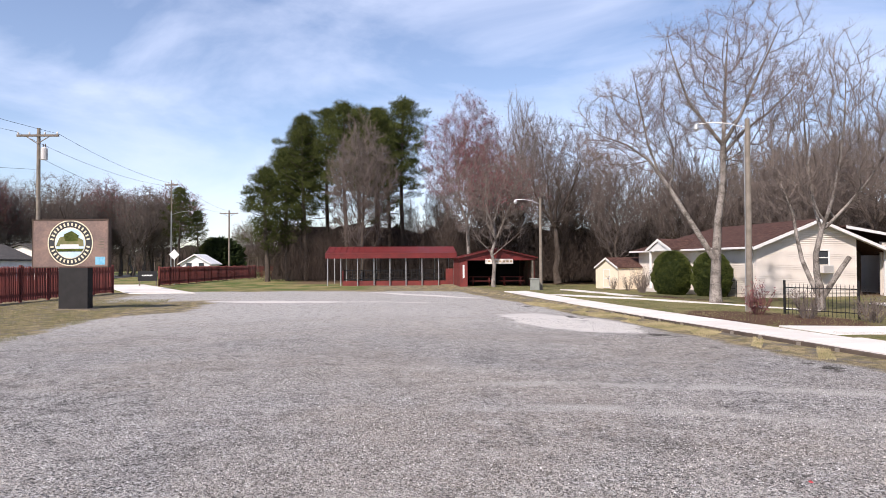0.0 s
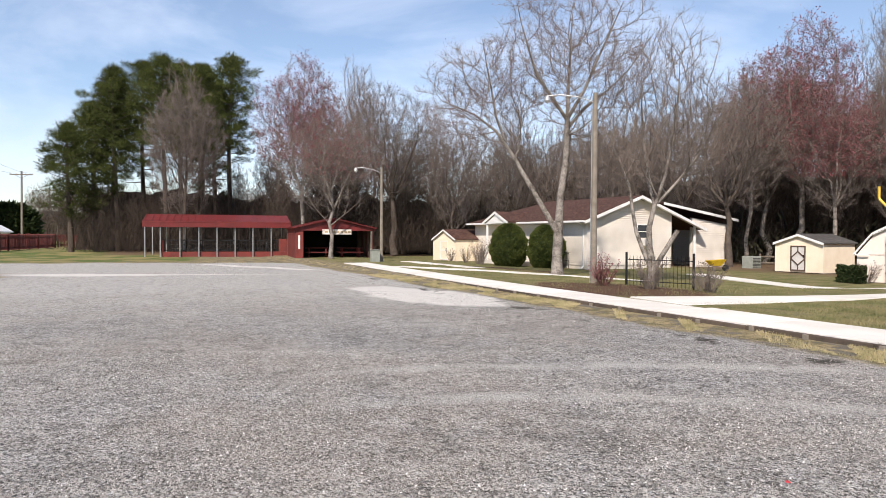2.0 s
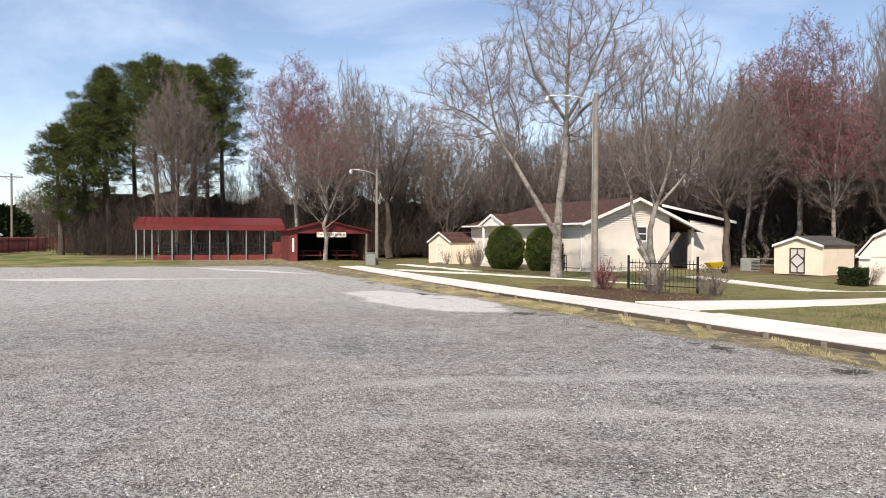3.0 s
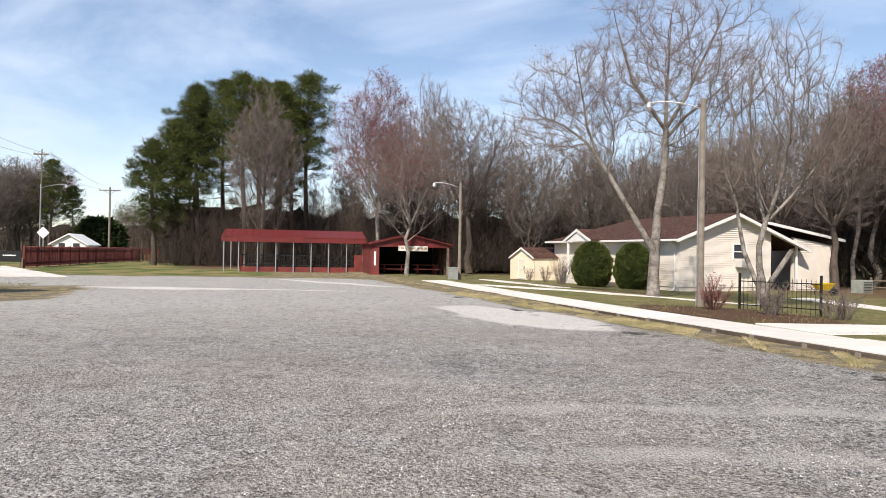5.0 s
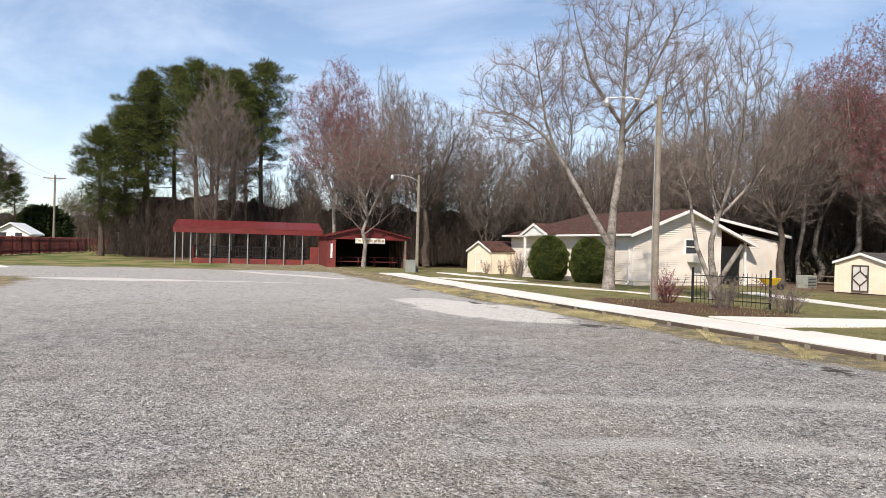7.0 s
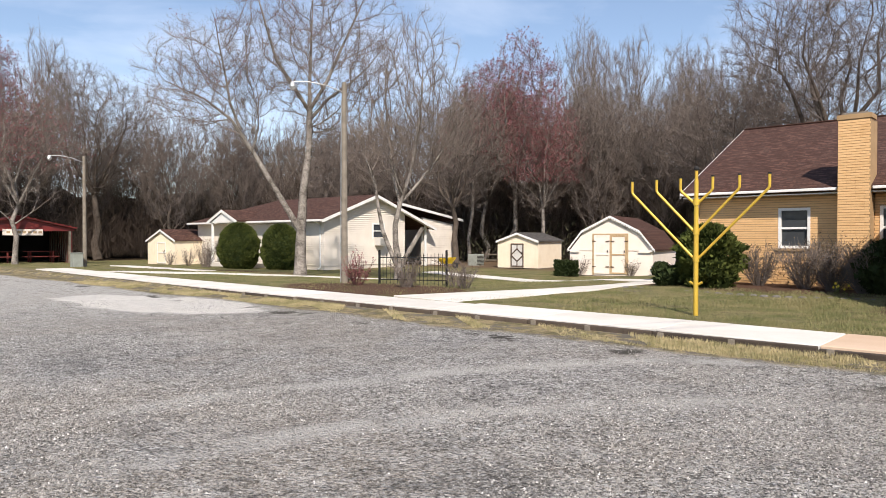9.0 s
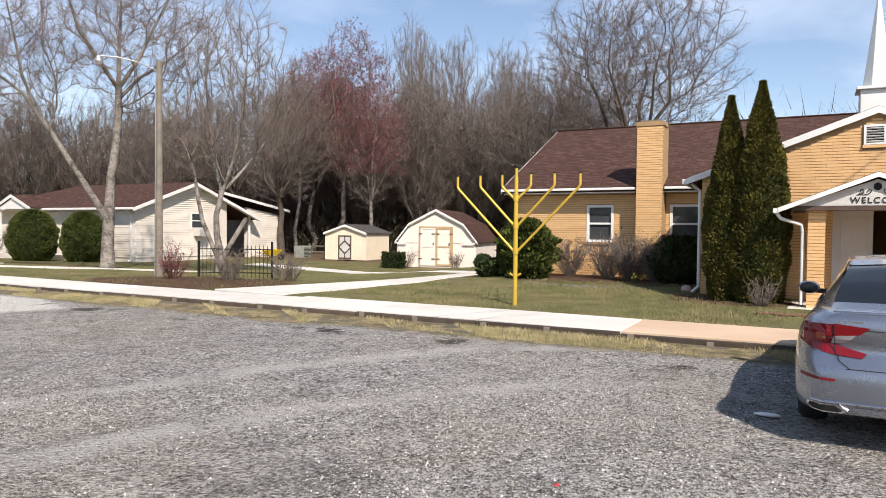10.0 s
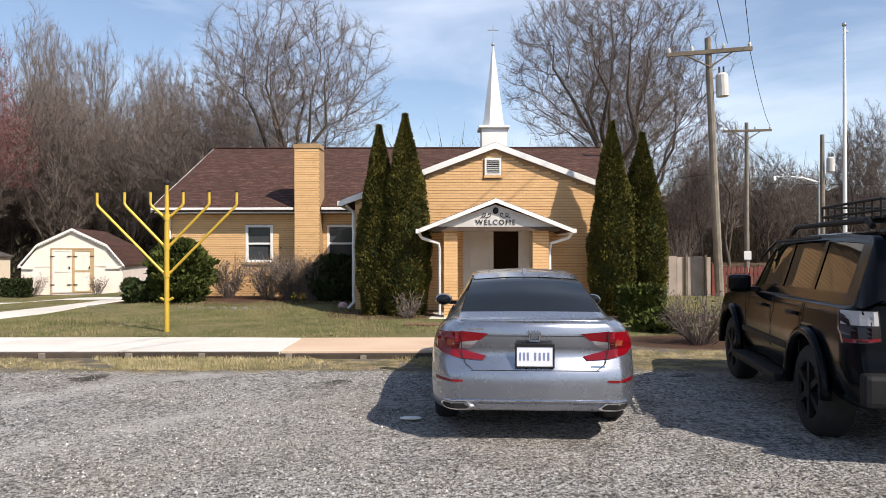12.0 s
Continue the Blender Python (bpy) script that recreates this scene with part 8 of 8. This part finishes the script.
# ---- fences ----
def picket_fence(name, line, H, label, singles, rng):
    x0, y0 = line[0]
    f = placed(name, x0, y0, 0, label, "fence")
    proto = None
    joined = []
    n = 0
    for (ax, ay), (bx, by) in zip(line, line[1:]):
        L = math.hypot(bx - ax, by - ay)
        yaw = math.degrees(math.atan2(by - ay, bx - ax))
        k = int(L / 2.4)
        for i in range(k + 1):
            x, y = ax + (bx - ax) * i / k, ay + (by - ay) * i / k
            bm = boxes((-0.06, -0.06, -0.1, 0.06, 0.06, H + 0.05), bevel=0.01)
            bmesh.ops.transform(bm, matrix=pose(x, y, 0, 0, 0, yaw), verts=bm.verts)
            part("post", bm, "fence_red", f)
        for z in (0.35, H - 0.35):
            bm = boxes((0, 0.02, z, L, 0.06, z + 0.09))
            bmesh.ops.transform(bm, matrix=pose(ax, ay, 0, 0, 0, yaw), verts=bm.verts)
            part("rail", bm, "fence_red", f)
        m = int(L / 0.155)
        for i in range(m):
            d = (i + 0.5) * L / m
            x, y = ax + (bx - ax) * d / L, ay + (by - ay) * d / L
            h = pose(x, y, rng.uniform(-0.03, 0.02), 0, rng.uniform(-1, 1), yaw)
            if n < singles:
                if proto is None:
                    bm = bmesh.new()
                    slab(bm, [(-0.05, 0.08), (0.05, 0.08), (0.05, H - 0.08), (0.0, H), (-0.05, H - 0.08)], "y", -0.022, 0.018)
                    ob = part("picket", bm, "fence_red", f)
                    proto = ob.data
                else:
                    ob = child("picket", proto, f)
                ob.matrix_basis = h
            else:
                joined.append(h)
            n += 1
    if joined:
        base = [(x, y, z) for y in (-0.022, 0.018) for x, z in ((-0.05, 0.08), (0.05, 0.08), (0.05, H - 0.08), (0.0, H), (-0.05, H - 0.08))]
        V, F = [], []
        for h in joined:
            k = len(V)
            V += [tuple(h @ Vector(p)) for p in base]
            F += [[k, k + 1, k + 2, k + 4], [k + 5, k + 9, k + 7, k + 6], [k + 4, k + 2, k + 3, k + 3], [k + 9, k + 8, k + 7, k + 7], [k, k + 4, k + 9, k + 5], [k + 1, k + 6, k + 7, k + 2]]
        tri = [t for q in F for t in ((q[0], q[1], q[2]), (q[0], q[2], q[3])) if len(set(t)) == 3]
        tagged(raw("picket_run", V, tri, "fence_red", f), kind="stuff")


rng = random.Random(4)
picket_fence("picket_fence", [(-24, -15.4), (-30.5, -14.1), (-43.0, -12.2)], 1.75, "weathered red picket fence behind the signboard", 140, rng)
picket_fence("picket_fence", [(-57.5, -12.4), (-75, -9.9), (-88, -7.0), (-91, 0.5), (-90, 4.0)], 1.6, "weathered red picket fence along the road", 290, rng)
picket_fence("picket_fence", [(9.3, 23.7), (13.5, 23.9)], 1.1, "short weathered red picket fence beside the board screen", 40, rng)


def board_screen():
    f = placed("board_fence", 8.3, 23.6, 0, "tall greyed wooden board screen", "fence")
    for i in range(10):
        x = 6.3 + i * 0.29
        part("board", boxes((x, 23.6, -0.05, x + 0.275, 23.63, 1.38 + 0.02 * (i % 3)), bevel=0.004), "screen_wood", f)
    for x in (6.4, 7.5, 8.3, 8.95):
        part("post", boxes((x, 23.52, -0.1, x + 0.09, 23.598, 1.45), bevel=0.006), "old_wood", f)
    part("rail", boxes((6.3, 23.631, 1.1, 9.2, 23.67, 1.2)), "old_wood", f)


M["screen_wood"] = plain("screen_wood", (0.40, 0.33, 0.28), (0.30, 0.25, 0.21), 2, 0.9, 0, 0.5, 40, vary=0.12)
board_screen()


# ---- poles and wires ----
def utility_pole(m, H, arm, label, transformer=True, r0=0.15):
    t = thing("utility_pole", m, label, "utility pole", "utility poles")
    part("pole", rods(([(0, 0, -0.2), (0, 0, H)], [r0, r0 * 0.7]), n=10), "pole_wood", t)
    if arm:
        part("crossarm", boxes((-arm / 2, -0.15, H - 0.55, arm / 2, -0.04, H - 0.42)), "old_wood", t)
        for sg in (-1, 1):
            part("brace", rods(([(sg * arm * 0.27, -0.1, H - 0.55), (0, -0.12, H - 1.0)], 0.03), n=5), "old_wood", t)
        for f in (-0.47, -0.2, 0.17, 0.47):
            part("insulator", rods(([(arm * f, -0.1, H - 0.42), (arm * f, -0.1, H - 0.33), (arm * f, -0.1, H - 0.25)], [0.05, 0.06, 0.03]), n=8), "door_grey", t)
    if transformer:
        part("transformer", rods(([(0.38, -0.05, H - 2.0), (0.38, -0.05, H - 1.3)], 0.2), ([(0.38, -0.05, H - 1.3), (0.38, -0.05, H - 1.22)], [0.2, 0.12]), n=14), "door_grey", t, "pale grey transformer can")
        for dx in (-0.07, 0.07):
            part("bushing", rods(([(0.38 + dx, -0.05, H - 1.22), (0.38 + dx, -0.05, H - 1.0)], 0.03), n=6), "trim_dark", t)
    return t


utility_pole(pose(9.3, 23.1, 0, 0, -2.4, -8), 8.75, 2.75, "weathered utility pole with crossarm and grey transformer")
p = utility_pole(pose(17.8, 40.3, 0, 0, 0, -10), 9.1, 2.7, "brown utility pole with crossarm by the road", False)
part("road_plate", boxes((-0.2, -0.2, 1.1, 0.2, -0.17, 1.6)), "white_paint", p, "small white plate")
utility_pole(pose(20.3, 36.8, 0, 0, 0, -20), 7.8, 0, "utility pole with transformer by the road", True)
lamp_pole(pose(20.0, 36.6, 0, 0, 0, 175), 5.6, 0.07, 2.3, "roadside street lamp on a long arm", "steel")
utility_pole(pose(-43.5, -16.7, 0, 0, 0, 80), 10.4, 2.6, "weathered utility pole with crossarm behind the signboard")
utility_pole(pose(-105.7, -12.2, 0, 0, 0, 80), 10.0, 2.8, "far utility pole with crossarm by the road", False, 0.16)
utility_pole(pose(-155, -13, 0, 0, 0, 80), 10.6, 2.8, "far utility pole with crossarm by the road", False, 0.16)
lamp_pole(pose(-70.43, -13.9, 0, 0, 0, 60), 7.2, 0.07, 2.6, "tall roadside lamp post with arm", "steel")
utility_pole(pose(-70.6, -13.9, 0, 0, 0, 80), 10.4, 1.3, "slim utility pole by the road", False, 0.075)


def flagpole():
    t = thing("flagpole", pose(13.15, 22.5, 0), "tall white flagpole with a ball on top", "flagpole")
    part("pole", rods(([(0, 0, -0.1), (0, 0, 8.9)], [0.075, 0.045]), n=12), "white_paint", t)
    bm = bmesh.new()
    bmesh.ops.create_icosphere(bm, subdivisions=2, radius=0.075, matrix=pose(0, 0, 8.98))
    part("ball", bm, "steel", t, smooth=True)
    part("pulley", boxes((0.0, -0.03, 8.72, 0.12, 0.03, 8.80)), "steel", t)


flagpole()


def cable(a, b, sag, label="thin dark overhead cable"):
    a, b = Vector(a), Vector(b)
    pts = [a.lerp(b, k / 14) - Vector((0, 0, sag * 4 * (k / 14) * (1 - k / 14))) for k in range(15)]
    t = placed("overhead_cable", *a, label, "cable", "overhead cables")
    part("strand", rods((pts, 0.012), n=4), "dark", t)


for a, b, s in (((7.6, 23.3, 8.35), (16.5, 40.4, 8.85), 0.4), ((10.2, 22.9, 8.5), (19.1, 40.1, 8.85), 0.4), ((9.5, 22.9, 8.5), (-6.2, -10, 9.2), 0.5), ((10.2, 22.8, 8.5), (-5.4, -10, 9.2), 0.5),
                ((9.0, 23.1, 7.0), (5.75, 24.5, 3.6), 0.2), ((9.3, 23.1, 6.0), (20.3, 36.8, 5.2), 0.6), ((17.8, 40.3, 5.6), (40, 34, 6.2), 0.6), ((17.8, 40.3, 6.4), (-10, 62, 6.8), 0.8), ((20.3, 36.8, 7.4), (45, 28, 8.0), 0.5),
                ((-43.3, -17.9, 10.1), (-70.6, -14.9, 9.9), 0.5), ((-43.6, -15.6, 10.1), (-70.6, -12.9, 9.9), 0.5), ((-43.5, -16.7, 8.6), (-70.6, -13.9, 8.0), 0.6),
                ((-70.6, -14.9, 9.9), (-105.7, -13.3, 9.7), 0.6), ((-70.6, -12.9, 9.9), (-105.7, -11.1, 9.7), 0.6), ((-43.3, -17.9, 10.1), (-12, -24, 10.8), 0.6), ((-43.6, -15.6, 10.1), (-12, -22, 10.8), 0.6), ((-43.5, -16.7, 7.8), (-14, -26, 6.2), 0.4)):
    cable(a, b, s)


# ---- far things beside the road ----
def road_sign():
    t = thing("road_sign", pose(-61.3, -11.9, 0, 0, 0, 75), "diamond road sign seen from behind on a post", "road sign")
    part("post", boxes((-0.03, -0.03, -0.1, 0.03, 0.03, 3.1)), "steel", t)
    bm = bmesh.new()
    slab(bm, [(0, 2.2), (0.48, 2.68), (0, 3.16), (-0.48, 2.68)], "y", -0.045, -0.031)
    part("plate", bm, "white_paint", t)


road_sign()


def small_sign():
    t = thing("entrance_sign", pose(-57.0, -13.2, 0, 0, 0, 78), "small black entrance sign with white writing too far to read", "sign")
    part("board", boxes((-0.8, -0.03, 0.45, 0.8, 0.03, 1.25), bevel=0.01), "black_metal", t)
    part("writing", boxes(*[(-0.45 + 0.13 * i, -0.036, 0.86, -0.36 + 0.13 * i, -0.031, 0.96) for i in range(7)]), "white_paint", t)
    for x in (-0.7, 0.7):
        part("post", boxes((x - 0.04, 0.031, -0.1, x + 0.04, 0.1, 1.25)), "old_wood", t)


small_sign()


def far_house(x, y, yaw, w, d, e, a, wall, roof, label):
    t = thing("far_house", pose(x, y, 0, 0, 0, yaw), label, "house", "far houses")
    part("wall", prism([(-w / 2, -0.2), (w / 2, -0.2), (w / 2, e), (0, a - 0.1), (-w / 2, e)], "y", 0, d), wall, t)
    k = (a - e) / (w / 2)
    for sg in (-1, 1):
        xe = sg * (w / 2 + 0.3)
        part("roof", prism([(0, a), (xe, a - k * (w / 2 + 0.3)), (xe, a - k * (w / 2 + 0.3) + 0.15), (0, a + 0.15)], "y", -0.3, d + 0.3), roof, t)
    for x0 in (-w * 0.3, w * 0.12):
        wn = part("window", boxes((x0, -0.03, 0.9, x0 + w * 0.18, -0.002, 2.0)), "window_glass", t)
        part("frame", boxes((x0 - 0.06, -0.05, 0.84, x0 + w * 0.18 + 0.06, -0.031, 0.9), (x0 - 0.06, -0.05, 2.0, x0 + w * 0.18 + 0.06, -0.031, 2.06)), "white_paint", wn)


far_house(-90.3, -14.7, 80, 3.8, 4, 1.9, 3.0, "white_paint", "white_paint", "white peaked canopy far beside the road")
far_house(-74, -36, 70, 8, 7, 2.4, 4.0, "white_paint", "shingle_grey", "far white house with grey roof")
far_house(-92, -36, 80, 11, 8, 2.5, 4.4, "pale_shed", "shingle_grey", "far pale house across the road")
far_house(-118, -3, 90, 6, 5, 2.2, 3.2, "door_grey", "shingle_grey", "far grey building beyond the fence")


def road_strip():
    bm = bmesh.new()
    slab(bm, [(-300, -34), (-300, -27), (-20, -24.5), (60, -16), (60, -23), (-20, -31)], "z", -0.05, 0.045)
    tagged(part("road", bm, "asphalt"), "grey asphalt road beyond the fence", "road", kind="structure")


M["asphalt"] = plain("asphalt", (0.07, 0.07, 0.07), (0.05, 0.05, 0.05), 1.0, 0.9, 0, 0.4, 60, space="world")
road_strip()
leafy("cedar_tree", pose(-112, -14.2, 0), "dark round cedar beside the road", "tree", dome(3.4), 5.6, 2600, 0.7, "dark_leaf", 90, 0.85)
far_rng = random.Random(12)
for line, count, low, high in (([(-88, -66), (-98, -44), (-107, -30), (-111, -22)], 30, 11.0, 14.0), ([(-122, -66), (-128, -42), (-128, -26)], 16, 11.0, 13.5), ([(-140, -13), (-150, 2), (-138, 18), (-112, 34)], 24, 8.0, 10.5)):
    for i in range(count):
        f = (i + far_rng.random()) / count * (len(line) - 1)
        k = min(int(f), len(line) - 2)
        x, y = (line[k][c] + (line[k + 1][c] - line[k][c]) * (f - k) + far_rng.uniform(-3, 3) for c in (0, 1))
        proto, h0 = ((dense, 14.4), (oak, 17.8), (young, 12.0), (dense, 14.4), (redm, 15.8))[i % 5]
        s = far_rng.uniform(low, high) / h0
        copy_thing(proto, pose(x, y, 0, 0, 0, far_rng.uniform(0, 360)) @ Matrix.Diagonal((s * 1.15, s * 1.15, s, 1)))
for x, y, h in ((-106, -19.5, 14.0), (-108, -17.0, 10.5), (-128, -42, 13.0)):
    copy_thing(p2, pose(x, y, 0, 0, 0, h * 40) @ Matrix.Diagonal((h / 17, h / 17, h / 18.2, 1)))


# ---- small things ----
def log_rail():
    t = thing("rail_fence", pose(-30.3, 38.0, -0.35, 0, 0, 8), "low grey split-rail fence by the house", "fence")
    for x in (0, 2.6, 5.2):
        part("post", rods(([(x, 0, -0.1), (x, 0, 0.95)], 0.07), n=7), "old_wood", t)
    for z in (0.35, 0.75):
        for x in (0, 2.6):
            part("rail", rods(([(x, 0.02, z), (x + 2.6, -0.02, z + 0.03)], 0.05), n=6), "old_wood", t)


log_rail()


def condenser():
    t = thing("condenser_unit", pose(-29.6, 36.4, -0.33), "grey outdoor condenser unit by the house wall", "air conditioner")
    part("body", boxes((-0.4, -0.4, 0, 0.4, 0.4, 0.8), bevel=0.03), "shed_grey", t)
    part("grille", boxes(*[(0.401, -0.34, 0.1 + 0.09 * i, 0.412, 0.34, 0.14 + 0.09 * i) for i in range(7)]), "dark", t)


condenser()


def barrow():
    t = thing("wheelbarrow", pose(-27.9, 31.5, -0.32, 0, 0, 70), "yellow wheelbarrow standing by the house", "wheelbarrow")
    bm = bmesh.new()
    a = [bm.verts.new(p) for p in ((-0.5, -0.32, 0.62), (0.5, -0.32, 0.70), (0.5, 0.32, 0.70), (-0.5, 0.32, 0.62))]
    b = [bm.verts.new(p) for p in ((-0.28, -0.2, 0.32), (0.25, -0.2, 0.32), (0.25, 0.2, 0.32), (-0.28, 0.2, 0.32))]
    for i in range(4):
        bm.faces.new((a[i], a[(i + 1) % 4], b[(i + 1) % 4], b[i]))
    bm.faces.new(b)
    bmesh.ops.solidify(bm, geom=bm.faces[:], thickness=0.01)
    part("tray", bm, "yellow", t)
    for y in (-0.25, 0.25):
        part("handle", rods(([(0.55, y * 0.4, 0.25), (-0.3, y, 0.3), (-0.95, y, 0.55)], 0.018), n=6), "old_wood", t)
        part("leg", rods(([(-0.3, y, 0.3), (-0.35, y, 0.0)], 0.015), n=6), "black_metal", t)
    bm = bmesh.new()
    bmesh.ops.create_cone(bm, cap_ends=True, segments=16, radius1=0.19, radius2=0.19, depth=0.08, matrix=pose(0.6, 0, 0.19, 90))
    part("wheel", bm, "rubber", t)


M["yellow"] = plain("yellow", (0.75, 0.55, 0.04), (0.65, 0.46, 0.04), 4, 0.5)
barrow()


def daffodils():
    t = thing("daffodils", pose(-3.85, 18.55, 0.17), "small clump of yellow daffodils at the bed's edge", "flowers")
    r = random.Random(3)
    for i in range(9):
        x, y, h = r.uniform(-0.16, 0.16), r.uniform(-0.1, 0.1), r.uniform(0.16, 0.32)
        part("stalk", rods(([(x, y, -0.02), (x * 1.3, y * 1.3, h)], 0.006), n=4), "bush_leaf", t)
        if i < 6:
            bm = bmesh.new()
            bmesh.ops.create_icosphere(bm, subdivisions=1, radius=0.032, matrix=pose(x * 1.3, y * 1.3, h))
            part("flower", bm, "yellow", t)


daffodils()


def small_stone(name, x, y, z, sx, sy, sz, mat, label, category):
    bm = bmesh.new()
    bmesh.ops.create_icosphere(bm, subdivisions=2, radius=1.0)
    for v in bm.verts:
        v.co *= 1 + 0.18 * noise.noise(v.co * 1.7 + Vector((x, y, 0)))
        v.co = Vector((v.co.x * sx, v.co.y * sy, v.co.z * sz))
    me_ob = part(name, bm, mat, None, "", True)
    me_ob.matrix_world = pose(x, y, z)
    tagged(me_ob, label, category)


M["pink"] = plain("pink", (0.62, 0.42, 0.40), (0.5, 0.3, 0.3), 8, 0.7)
M["litter_red"] = plain("litter_red", (0.5, 0.03, 0.04), (0.4, 0.03, 0.04), 8, 0.6)
M["brick_red"] = plain("brick_red", (0.22, 0.10, 0.07), (0.14, 0.07, 0.05), 8, 0.9)
M["stone_grey"] = plain("stone_grey", (0.20, 0.18, 0.16), (0.12, 0.11, 0.10), 8, 0.9)
small_stone("garden_ornament", -2.55, 17.75, 0.2, 0.13, 0.09, 0.10, "pink", "small pale pink garden ornament in the bed", "ornament")
small_stone("crushed_cup", -0.28, 6.55, 0.012, 0.11, 0.05, 0.016, "white_paint", "flattened white paper litter on the gravel", "litter")
small_stone("litter_scrap", -1.35, 4.05, 0.012, 0.022, 0.018, 0.012, "litter_red", "tiny red scrap on the gravel", "litter")
M_rng = random.Random(8)
for i in range(9):
    small_stone("edging_stone", -0.72 + 0.09 * i, 14.1 + 0.05 * math.sin(i), 0.09, 0.06, 0.05, 0.03, "brick_red", "broken red edging stone beside the path", "stone")
for i in range(26):
    small_stone("bed_stone", -9.3 + 0.28 * i, 18.3 - 0.5 * math.sin(i * 0.13) + M_rng.uniform(-0.06, 0.06), 0.12, 0.12, 0.08, 0.06, "stone_grey", "rough grey border stone of the flower bed", "stone")
